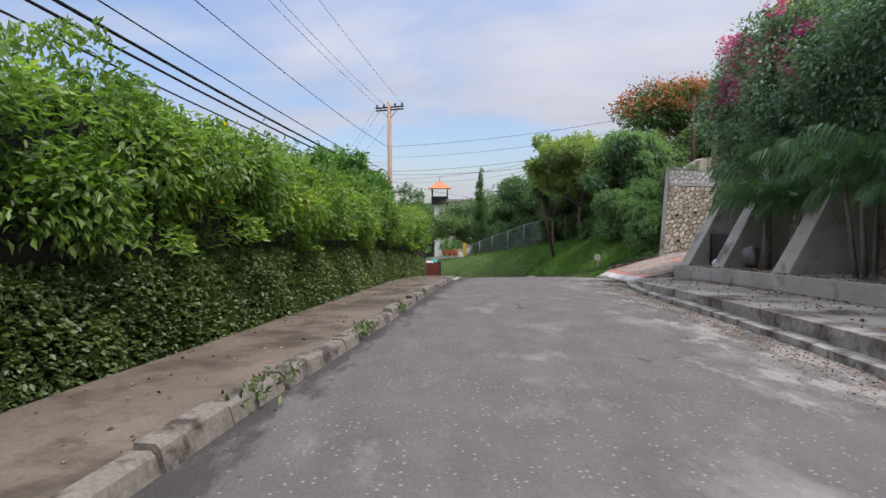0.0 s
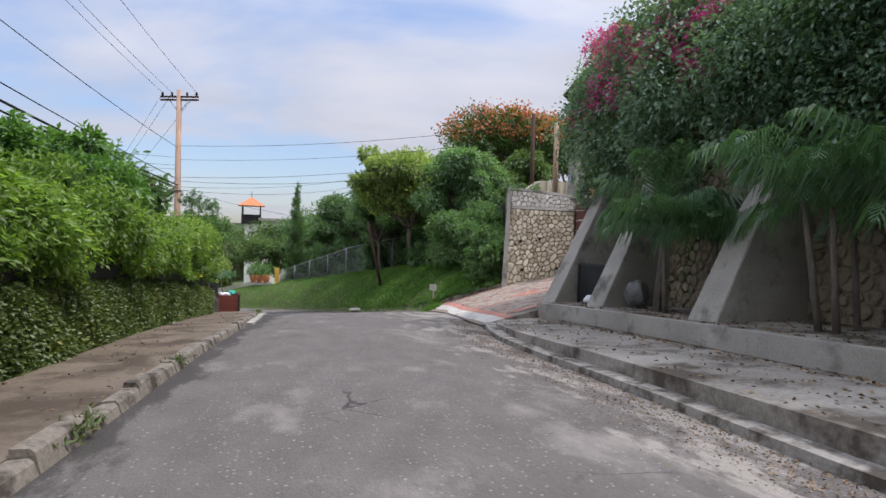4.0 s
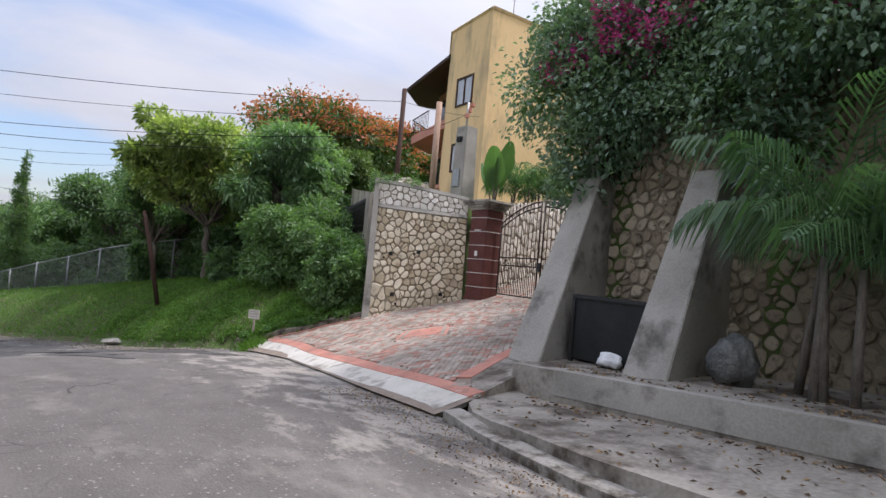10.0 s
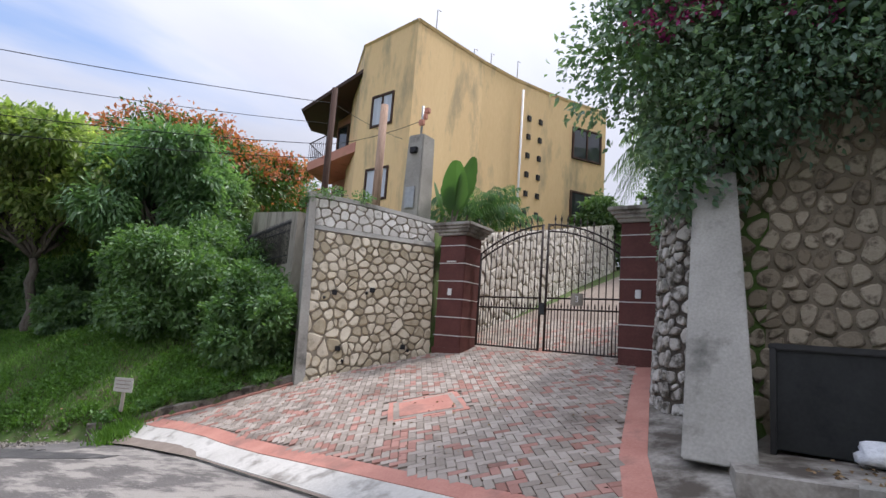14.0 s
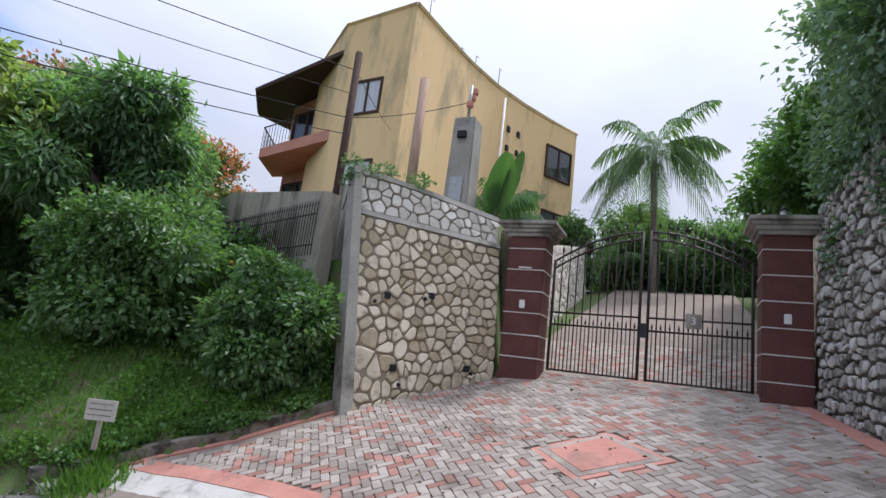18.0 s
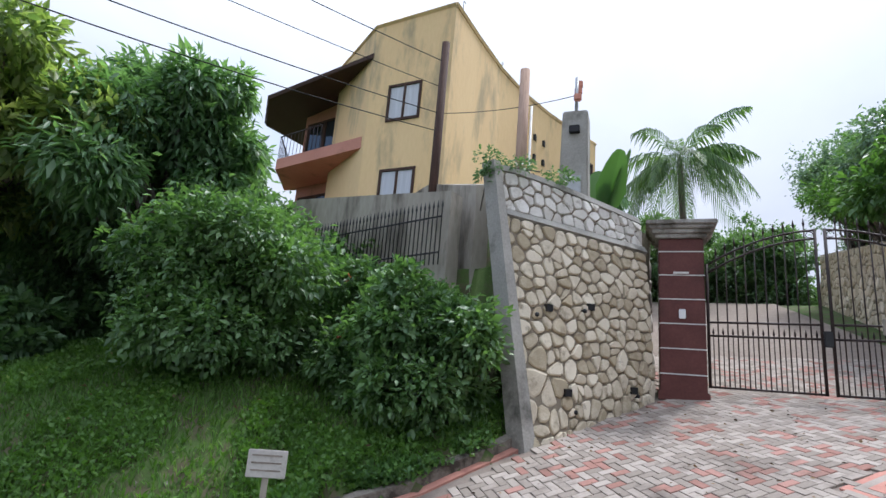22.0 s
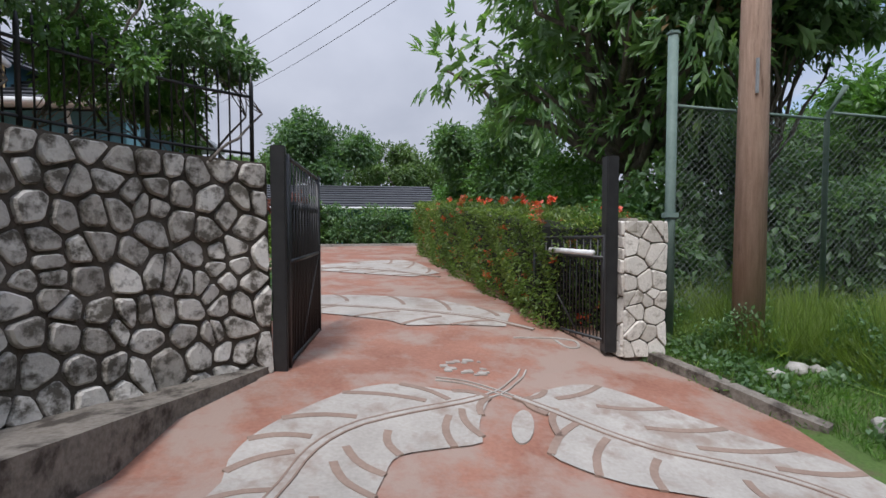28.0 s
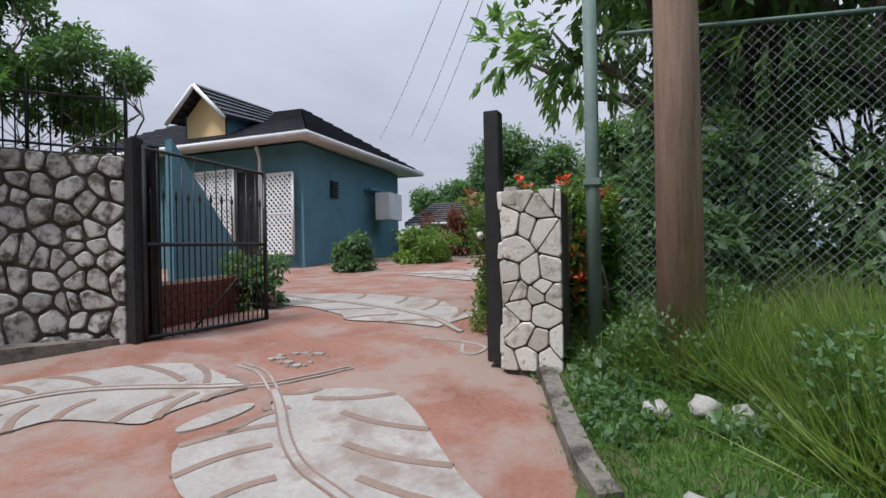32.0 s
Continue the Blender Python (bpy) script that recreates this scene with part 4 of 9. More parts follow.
def upper_x(y):
    return float(np.interp(y, (24.3, 26.6, 31.5, 36, 44, 60), (13.1, 11.35, 13.1, 14.6, 17, 20)))


def verge_line(x):
    """Where the paved drive ends and the verge begins."""
    return float(np.interp(x, (-17, -4.2, -3.7, -3.06, -2.28, -1.7, -1.37, -0.6, -0.1, 0.2, 0.5), (35.3, 35.3, 35.08, 35.38, 35.64, 35.85, 36.02, 36.12, 36.0, 35.75, 35.5)))


def land(x, y):
    """Height of the ground sheet."""
    zb = zr(y)
    if x > 0.5 * (xl(y) + xr(y)):
        d = x - xr(y)
        if d < 0:
            return roadz(x, y) - 0.14
        if y < 19.6 and x > wall_x(min(y, 19)) + 0.2 and y < wing_y(x) - 0.75:
            return 3.6 + 0.1 * (x - wall_x(min(y, 19)))
        if y < 17.6 and x < 10.3:
            return zb - 0.15
        if y < bank_line(x) + 0.16 or (x > 12.6 and y < 24.55 + 0.1 * max(0, x - 13.4)):
            return drive(x, y) - 0.1
        if x > upper_x(y) + 0.1:
            if y < 36 and x < float(np.interp(y, (24.5, 28.6, 33.2, 36.5), (11.5, 13.35, 18.6, 20.6))):
                return 1.85
            return 3.0 + 0.03 * (x - upper_x(y)) if y < 36 else max(bank(x, y), min(3.0, bank(x, y) + 0.5))
        return bank(x, y)
    d = xl(y) - x
    if d < 0:
        return roadz(x, y) - 0.12
    zb = zl(y)
    if 16 < y < 28.8 and x < -3.0:
        return min(zb - 0.1, yard(x, 28.8) - 0.07)
    if y < 28.8:
        return zb - 0.02 if d < 1.0 else zb + 0.05
    rise = 0.12 + 0.66 * (1 - math.exp(-d / 1.2)) - 0.22 * max(0, d - 7)
    if y < 36.0 and (y < verge_line(x) + 0.1 or x < -3.7):
        return yard(x, y) - (0.07 if y > 31.4 else 0.35)
    if y < 38.0 and x > -3.9:
        k = min(1.0, max(0.0, y - verge_line(x) - 0.1) / 1.0)
        return (yard(x, min(y, 36.5)) + 0.06) * (1 - k) + k * (zb + rise)
    return max(zb + rise, zb - 16) if x > -9 or y > 52 else max(yard(-9, 35) - 0.1 - 0.05 * max(0, y - 40), zb + rise)


def spaced(a, b, step):
    return list(np.arange(a, b, step))


gx = [-3500, -1800, -900, -450, -240, -150, -100, -70, -52] + spaced(-42, -20, 2.0) + spaced(-20, -10, 1.0) + spaced(-10, 14.5, 0.25) + spaced(14.5, 40, 1.5) + [42, 52, 70, 100, 150, 240, 450, 900, 1800, 3500]
gy = [-3500, -1500, -600, -300, -150, -80, -50, -35] + spaced(-25, 0, 1.5) + spaced(0, 62, 0.3) + spaced(62, 110, 3) + [112, 125, 145, 180, 240, 340, 500, 800, 1400, 2400, 4500]


def far_land(x, y):
    r = math.hypot(x, y - 30)
    z = land(max(-60, min(60, x)), max(-40, min(110, y)))
    if r > 100:
        k = min(1, (r - 100) / 200)
        z = z * (1 - k) + k * (-30 + 10 * math.sin(x * 0.004) * math.cos(y * 0.003) + (22 if y < 0 else 0))
    return z


gv = [(x, y, far_land(x, y)) for y in gy for x in gx]
nx_ = len(gx)
gf = [(j * nx_ + i, j * nx_ + i + 1, (j + 1) * nx_ + i + 1, (j + 1) * nx_ + i) for j in range(len(gy) - 1) for i in range(nx_ - 1)]
GX, GY = np.array(gx, float), np.array(gy, float)
GZ = np.array([v[2] for v in gv]).reshape(len(gy), len(gx))


def ground_z(x, y):
    """Height of the ground sheet as it is built."""
    i = min(len(GX) - 2, max(0, int(np.searchsorted(GX, x)) - 1))
    j = min(len(GY) - 2, max(0, int(np.searchsorted(GY, y)) - 1))
    u, v = (x - GX[i]) / (GX[i + 1] - GX[i]), (y - GY[j]) / (GY[j + 1] - GY[j])
    return float((GZ[j, i] * (1 - u) + GZ[j, i + 1] * u) * (1 - v) + (GZ[j + 1, i] * (1 - u) + GZ[j + 1, i + 1] * u) * v)


ground = array_mesh("ground", gv, gf, M_GRASSGROUND, None, True)
tagged(ground, "sloping ground of rough green grass and soil", "ground", kind="structure")

# road
ys = spaced(-60, 0, 3) + spaced(0, 60, 0.5) + spaced(60, 140, 4)


def road_piece(name, a, b, material, label):
    rows = [y for y in ys if a <= y <= b]
    vs, fs, k = [], [], 13
    rng = random.Random(5)
    for y in rows:
        l, r = xl(y), xr(y)
        for i in range(k):
            t = i / (k - 1)
            wob = 0.0
            if y > 29.4 and i in (0, k - 1):
                wob = rng.uniform(-0.14, 0.14)
            vs.append((l + (r - l) * t + wob, y, roadz(l + (r - l) * t, y) + (0.006 * rng.uniform(-1, 1) if y > 30 else 0)))
    for j in range(len(rows) - 1):
        for i in range(k - 1):
            fs.append((j * k + i, j * k + i + 1, (j + 1) * k + i + 1, (j + 1) * k + i))
    return tagged(poly(name, vs, fs, material, None, True), label, "road", kind="structure")


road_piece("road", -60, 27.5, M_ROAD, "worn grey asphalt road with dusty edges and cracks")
road_piece("road_lower", 27.5, 140, M_ROAD2, "broken patched asphalt road running downhill")

# ---- patches on the broken road ----
M_TAR = mat("tar_patch", (0.05, 0.048, 0.047), (0.10, 0.096, 0.092), 0.8, 3.0, 60, 0.9, 70, dirt=(0.16, 0.15, 0.14), dirt_at=0.60, dirt_scale=3.5)
M_WORN = mat("worn_patch", (0.19, 0.178, 0.162), (0.29, 0.275, 0.253), 0.95, 5, 60, 0.8, 60, dirt=(0.16, 0.15, 0.135), dirt_at=0.58, dirt_scale=6)
M_MUD = mat("wet_mud", (0.055, 0.045, 0.033), (0.11, 0.092, 0.068), 0.25, 4, 40, 0.3, 30, spec=0.5)


def road_patch(cx, cy, rx, ry, turn, material, seed, label, z=0.006, rough=0.28):
    """An irregular skin of tar, worn stone or mud lying on the road."""
    rng = random.Random(seed)
    ring = []
    n = 56
    for i in range(n):
        a = 2 * math.pi * i / n
        c = Vector((math.cos(a), math.sin(a), seed * 1.3))
        k = 1 + rough * (1.6 * noise.noise(c * 1.7) + 0.8 * noise.noise(c * 5)) + rng.uniform(-0.05, 0.05)
        u, v = rx * k * math.cos(a), ry * k * math.sin(a)
        ring.append((cx + u * math.cos(turn) - v * math.sin(turn), cy + u * math.sin(turn) + v * math.cos(turn)))
    return tagged(lay("road_patch", ring, lambda x, y: roadz(x, y) + z, material, None, 0.03), label, "road patch", "patches on the lower road", "structure")


def road_band(line, width, seed, z):
    """A ragged band of newer tar along the road."""
    rng = random.Random(seed)
    pts = [Vector(p) for p in line]
    fine = [pts[i].lerp(pts[i + 1], k / 8) for i in range(len(pts) - 1) for k in range(22)] + [pts[-1]]
    a, b = [], []
    for i, p in enumerate(fine):
        d = (fine[min(i + 1, len(fine) - 1)] - fine[max(i - 1, 0)]).normalized()
        s = Vector((-d.y, d.x))
        e = min(1.0, 0.2 + i / 14) * min(1.0, 0.2 + (len(fine) - 1 - i) / 14)
        wl_, wr_ = [0.5 + 0.22 * noise.noise(Vector((p.x * 1.6, p.y * 1.6, seed + q))) + 0.13 * noise.noise(Vector((p.x * 6, p.y * 6, seed + q))) + rng.uniform(-0.03, 0.03) for q in (0, 7)]
        l, r = p + s * width * e * wl_, p - s * width * e * wr_
        a.append((l.x, l.y, roadz(l.x, l.y) + z))
        b.append((r.x, r.y, roadz(r.x, r.y) + z))
    return tagged(strip("road_patch", a, b, M_TAR, None, 0.03), "ragged band of dark tar along the broken road", "road patch", "patches on the lower road", "structure")


road_band([(0.1, 41.8), (1.4, 39.0), (2.5, 37.2), (3.4, 35.4), (4.2, 33.4), (5.0, 31.2), (5.8, 29.2)], 1.25, 1, 0.008)
road_band([(0.5, 37.4), (1.2, 35.6), (1.9, 34.2), (2.6, 32.4), (3.3, 30.4), (3.8, 28.6)], 0.75, 2, 0.010)
road_band([(-2.6, 46.5), (-1.2, 44.4), (0.4, 42.6), (2.0, 41.4)], 0.8, 3, 0.012)
for i, (cx, cy, rx, ry, tn, m_, lb) in enumerate(((3.6, 35.95, 0.55, 0.26, -0.9, M_WORN, "pale worn patch of bare stone in the asphalt"), (4.62, 33.45, 0.34, 0.24, 0.4, M_WORN, "pale worn patch of bare stone in the asphalt"),
                                                  (4.3, 33.95, 0.28, 0.14, 0.2, M_WORN, "pale worn patch of bare stone in the asphalt"), (6.05, 32.8, 0.30, 0.18, -0.3, M_WORN, "pale worn patch of bare stone in the asphalt"),
                                                  (5.1, 31.2, 0.7, 0.32, -0.7, M_WORN, "pale worn patch of bare stone in the asphalt"), (3.55, 31.9, 0.5, 0.2, -0.9, M_WORN, "pale worn patch of bare stone in the asphalt"),
                                                  (2.9, 39.2, 0.45, 0.16, -0.8, M_WORN, "pale worn patch of bare stone in the asphalt"), (5.6, 34.4, 0.5, 0.3, -1.0, M_WORN, "pale worn patch of bare stone in the asphalt"),
                                                  (4.65, 32.2, 0.46, 0.26, -0.4, M_MUD, "shallow pothole filled with wet brown mud"), (5.5, 30.4, 0.75, 0.28, -0.8, M_MUD, "shallow pothole filled with wet brown mud"),
                                                  (1.85, 37.2, 0.34, 0.13, -0.3, M_ROCK, "white splash of dried paint on the asphalt"))):
    road_patch(cx, cy, rx, ry, tn, m_, 20 + i, lb, 0.016)

# ---- kerbs, sidewalk and terraces ----
def edge_rows(ya, yb, off, z, side, step=1.0):
    """Points along a road edge, off metres away from the road."""
    out = []
    n = max(2, int((yb - ya) / step) + 1)
    for i in range(n):
        y = ya + (yb - ya) * i / (n - 1)
        x = xl(y) - off if side == "l" else xr(y) + off
        out.append((x, y, zr(y) + z))
    return out


walk_l = strip("pavement", edge_rows(-20, 28.2, 1.55, 0.13, "l"), edge_rows(-20, 28.2, 0.17, 0.13, "l"), M_WALK, None, 0.2)
tagged(walk_l, "cracked brown concrete sidewalk with earthy stains", "sidewalk", kind="structure")
pad_l = lay("pavement_pad", [(0.98, 28.2), (1.1, 29.3), (1.16, 29.95), (-0.53, 30.17), (-1.66, 30.4), (-2.66, 31.02), (-2.4, 30.5), (-1.7, 29.8), (-1.0, 29.3), (-1.2, 28.2)], lambda x, y: (zr(min(y, 29.4)) + 0.07) * (1 - min(1, max(0, (0.5 - x) / 1.6))) - 2.50 * min(1, max(0, (0.5 - x) / 1.6)), M_KERB, None, 0.5)
tagged(pad_l, "dirty concrete pad in front of a stone wall", "pavement", kind="structure")

rk = random.Random(3)
kerb_l = thing("kerb_left", (-0.5, 10, zr(10)), "row of chipped concrete kerb stones along the sidewalk", "kerb", kind="structure")
y = -6.0
while y < 27.6:
    ln = rk.uniform(0.55, 0.95)
    y2 = min(y + ln, 27.9)
    a, b = (xl(y + 0.012) + 0.0, y + 0.012), (xl(y2 - 0.012), y2 - 0.012)
    h0, j, jj = 0.145 + rk.uniform(-0.02, 0.02), rk.uniform(-0.02, 0.02), rk.uniform(-0.015, 0.015)
    bm = bmesh.new()
    for (px, py) in (a, b):
        for dx_, dz_ in ((0.02 + j, -0.03), (-0.02 + j, h0 - 0.03), (-0.05 + j, h0), (-0.17, h0 + jj * 0.5), (-0.17, -0.03)):
            bm.verts.new((px + dx_, py, zr(py) + dz_ + jj))
    bm.verts.ensure_lookup_table()
    v = bm.verts
    for i in range(5):
        k = (i + 1) % 5
        bm.faces.new((v[i], v[k], v[5 + k], v[5 + i]))
    bm.faces.new(v[0:5][::-1])
    bm.faces.new(v[5:10])
    bmesh.ops.recalc_face_normals(bm, faces=bm.faces)
    part("kerb_stone", bm, M_KERB, kerb_l)
    y = y2
gut = strip("gutter", edge_rows(20, 28.4, -0.02, 0.062, "l"), edge_rows(20, 28.4, -0.2, 0.056, "l"), M_CONC_P, None, 0.06)
tagged(gut, "strip of pale concrete along the kerb", "gutter", kind="structure")


def t1z(y):
    return zr(y) + float(np.interp(y, (0, 6, 12, 15, 17), (0.30, 0.30, 0.27, 0.22, 0.14)))


def t2x(y):
    return float(np.interp(y, (-20, 8.8, 17.65), (5.6, 7.1, 7.69)))


def t2z(y):
    return float(np.interp(y, (-20, 7.55, 10, 13.1, 15.6, 17.6), (1.4, 0.20, 0.07, -0.10, -0.26, -0.38)))


rows_y = spaced(-20, 16.5, 1.0) + [16.5, 17.0, 17.3]
kerb_r = strip("kerb_right", [(xr(y) - 0.02, y, zr(y) + 0.09) for y in rows_y], [(xr(y) + 0.24, y, zr(y) + 0.10) for y in rows_y], M_KERB_P, None, 0.15, 0.012)
tagged(kerb_r, "low pale concrete kerb strip at the road's edge", "kerb", kind="structure")
corner = [(6.0, 16.0), (6.1, 16.5), (6.28, 16.95), (6.55, 17.3), (6.95, 17.55), (7.72, 17.72)]
t1 = lay("terrace_walk", [(xr(y) + 0.2, y) for y in spaced(-20, 16, 1.0)] + corner + [(t2x(y) + 0.1, y) for y in spaced(-20, 17.6, 1.0)][::-1], lambda x, y: t1z(min(y, 17)), M_TERR, None, 0.5)
tagged(t1, "raised concrete sidewalk with dark leaf stains", "terrace", kind="structure")
t2 = lay("terrace_bed", [(t2x(y), y) for y in spaced(-20, 17.6, 1.0)] + [(7.69, 17.66), (8.3, 17.8), (10.6, 18.75), (10.9, 18.9)] + [(wall_x(y) + 0.15, y) for y in spaced(-20, 18.5, 1.0)][::-1],
         lambda x, y: t2z(y), M_TERR, None, 0.7)
tagged(t2, "planted concrete terrace below a retaining wall, strewn with leaves", "terrace", kind="structure")
lip = strip("terrace_lip", [(t2x(y) - 0.01, y, t2z(y) + 0.012) for y in spaced(-20, 17.7, 0.9)], [(t2x(y) + 0.16, y, t2z(y) + 0.012) for y in spaced(-20, 17.7, 0.9)], M_CONC, None, 0.32, 0.004)
tagged(lip, "grey concrete edging step of the planted terrace", "step", kind="structure")

# ---- retaining wall with buttresses ----
ret = thing("wall_retaining", (10, 10, 0), "tall retaining wall of brown rubble stone, partly overgrown", "wall", kind="structure")
bl = [(wall_x(y) , y, t2z(y) - 0.1) for y in (18.6, 16.5, 13, 9.5, 6, 2, -4)]
tl = [(wall_x(y) + 0.35, y, 4.4 + 0.03 * (18 - y)) for y in (18.6, 16.5, 13, 9.5, 6, 2, -4)]
w_, h_, at_ = loft(bl, tl)
wall_body("mortar", at_, w_, h_, 0.4, M_MORTAR, ret, 24, 4)
stones(ret, w_, h_, 0.225, 0.02, 0.045, M_STONE_B, at_, 11, 300, None, 0.95, lambda u, v: u * 0.6 + v * 0.2)
ret2 = thing("wall_wing", (11, 19.2, 0), "rubble stone wing wall beside the gate pillar", "wall", kind="structure")
w2, h2, at2 = loft([(12.45, 19.42, -0.3), (11.2, 19.15, -0.4), (10.3, 18.95, -0.5), (9.9, 18.7, -0.5), (9.75, 18.3, -0.5)],
                   [(12.55, 19.35, 3.1), (11.4, 19.05, 3.5), (10.6, 18.8, 3.9), (10.35, 18.5, 4.1), (10.2, 18.1, 4.2)])
wall_body("mortar", at2, w2, h2, 0.4, M_MORTAR_D, ret2, 12, 4)
stones(ret2, w2, h2, 0.185, 0.028, 0.04, M_STONE_G, at2, 12, 260, soften=0.18)


def buttress(foot, y, top_x, top_z, label, half=0.27, skew=0.0):
    """A sloping concrete fin that leans on the retaining wall."""
    bm = bmesh.new()
    z0 = t2z(min(y, 17.6)) - 0.05
    prof = [(foot - 0.08, z0), (foot + 0.52, z0), (wall_x(y) + 0.2, z0), (wall_x(y) + 0.3, top_z), (top_x, top_z)]
    sides = []
    for s in (-1, 1):
        hw = half * 1.12
        ring = []
        for i, (px, pz) in enumerate(prof):
            k = hw if pz < z0 + 0.1 else half * 0.86
            ring.append(bm.verts.new((px, y + s * k + skew * (px - foot), pz)))
        sides.append(ring)
    n = len(prof)
    for i in range(n):
        j = (i + 1) % n
        bm.faces.new((sides[0][i], sides[0][j], sides[1][j], sides[1][i]))
    bm.faces.new(sides[0][::-1])
    bm.faces.new(sides[1])
    bmesh.ops.recalc_face_normals(bm, faces=bm.faces)
    bmesh.ops.bevel(bm, geom=[e for e in bm.edges], offset=0.015, segments=2, affect="EDGES")
    return tagged(part("buttress", bm, M_CONC, None), label, "buttress", "buttresses of the retaining wall")


for fx, by, tx_, tz_, sk in ((8.17, 17.85, 9.85, 2.65, 0.18), (8.30, 16.0, 9.75, 2.6, 0.05), (7.85, 12.3, 9.1, 2.45, 0.0), (7.55, 8.6, 8.75, 2.6, 0.0), (7.25, 4.9, 8.5, 2.8, 0.0)):
    buttress(fx, by, tx_, tz_, "sloping grey concrete buttress against the stone wall", 0.27, sk)

# water tank box between two buttresses
tank = thing("bin_box", (8.75, 16.9, -0.3), "open-topped black metal box standing between two buttresses", "box")
bm = box(8.78, 16.3, -0.32, 9.75, 17.5, 0.60, 0.012)
part("body", bm, M_BLACKPL, tank)
part("rim", box(8.75, 16.28, 0.58, 8.82, 17.52, 0.64, 0.01), M_IRON, tank)
for yy in (16.3, 17.46):
    part("leg", box(8.75, yy, -0.36, 8.81, yy + 0.05, 0.6), M_IRON, tank)


def lump(name, centre, radii, material, seed, label, category, rough=0.25, sub=3, parent=None):
    """A crumpled rounded body, for bags and boulders."""
    bm = bmesh.new()
    bmesh.ops.create_icosphere(bm, subdivisions=sub, radius=1)
    for v in bm.verts:
        k = 1 + rough * noise.noise(v.co * 1.7 + Vector((seed * 3.1, 0, 0))) + rough * 0.5 * noise.noise(v.co * 4.5 + Vector((0, seed, 0)))
        v.co = Vector((v.co.x * radii[0] * k, v.co.y * radii[1] * k, max(v.co.z, -0.75) * radii[2] * k)) + Vector(centre)
    ob = part(name, bm, material, parent, "", True)
    return tagged(ob, label, category) if parent is None else ob


lump("rubbish_bag", (8.6, 16.7, -0.22), (0.11, 0.2, 0.11), M_BAGW, 4, "knotted white plastic bag lying on the concrete ledge", "bag", 0.4)
lump("plastic_sack", (8.75, 15.15, 0.05), (0.22, 0.26, 0.33), M_BAG, 9, "filled clear plastic sack standing behind a buttress", "sack", 0.35)

# ---- brick driveway ----
inner = [(6.72, 17.5), (6.95, 18.6), (7.12, 19.8), (7.45, 21.6), (7.78, 23.4), (8.2, 25.3), (8.4, 26.6), (8.45, 27.6)]
edge_l = [(8.45, 27.85), (9.3, 26.75), (10.3, 26.0), (11.0, 25.6), (12.4, 24.55), (12.75, 24.3)]
edge_r = [(6.72, 17.5), (7.4, 18.15), (8.4, 18.5), (9.6, 18.8), (11.4, 19.25), (12.5, 19.5)]


def band(name, line, width, z, material, label, side=1, thick=0.06):
    """A paved band along a line in plan, on the driveway's surface."""
    a, b = [], []
    for i, p in enumerate(line):
        q0, q1 = Vector(line[max(i - 1, 0)]), Vector(line[min(i + 1, len(line) - 1)])
        n = (q1 - q0).normalized()
        n = Vector((-n.y, n.x)) * side
        o = Vector(p) + n * width
        a.append((p[0], p[1], drive(p[0], p[1]) + z))
        b.append((o.x, o.y, drive(o.x, o.y) + z))
    return tagged(strip(name, a, b, material, None, thick), label, "paving", kind="structure")


def fine_line(line, step=0.4):
    out = []
    for a, b in zip(line, line[1:]):
        a, b = Vector(a), Vector(b)
        k = max(1, int((b - a).length / step))
        out += [tuple(a.lerp(b, i / k)) for i in range(k)]
    return out + [line[-1]]


bedv, bedf = [], []
for j in range(41):
    yy = 17.4 + (28.0 - 17.4) * j / 40
    for i in range(25):
        xx = xr(yy) - 0.1 + (31.0 - xr(yy)) * (i / 24) ** 1.4
        bedv.append((xx, yy, drive(xx, yy) - 0.012))
for j in range(40):
    for i in range(24):
        bedf.append((j * 25 + i, j * 25 + i + 1, (j + 1) * 25 + i + 1, (j + 1) * 25 + i))
keep_f = []
for q in bedf:
    cx = sum(bedv[k][0] for k in q) / 4
    cy = sum(bedv[k][1] for k in q) / 4
    ok = cy < bank_line(cx) + 0.1 if cx < 12.7 else cy < 24.4
    if cy < 19.4 and cx > 7.0:
        ok = ok and cy > float(np.interp(cx, [p[0] for p in edge_r], [p[1] for p in edge_r])) - 0.25
    if ok:
        keep_f.append(q)
bed = poly("driveway_bed", bedv, keep_f, M_SAND, None, True)
tagged(bed, "sandy bed and joints of the brick driveway", "driveway", kind="structure")
apron = lay("driveway_apron", fine_line([(6.22, 17.55), (6.5, 18.9), (6.62, 19.6), (7.0, 21.4), (7.35, 23.1), (7.75, 24.9), (7.98, 26.6), (7.98, 28.6)]) + fine_line([(8.3, 28.45)] + inner[::-1]),
            lambda x, y: drive(x, y) + 0.004, M_APRON, None, 0.12)
tagged(apron, "pale concrete apron between the road and the driveway", "driveway apron", kind="structure")
band("driveway_border_front", fine_line(inner), 0.24, 0.012, M_BORDER, "border of red bricks along the front of the driveway", -1)
band("driveway_border_left", fine_line(edge_l), 0.2, 0.014, M_BORDER, "border of red bricks along the grass edge", 1)
band("driveway_border_right", fine_line(edge_r[1:]), 0.26, 0.014, M_BORDER, "border of red bricks along the stone wall", 1)
kb = []
for p in fine_line([(8.0, 28.75), (8.45, 27.95), (9.3, 26.88), (10.3, 26.12), (10.75, 25.85)], 0.35):
    kb.append(p)
kerb_g = strip("kerb_grass", [(x, y + 0.02, drive(x, y) + 0.13) for x, y in kb], [(x + 0.02, y + 0.15, drive(x, y) + 0.14) for x, y in kb], M_KERB, None, 0.4, 0.012)
tagged(kerb_g, "weathered low concrete kerb between driveway and grass", "kerb", kind="structure")

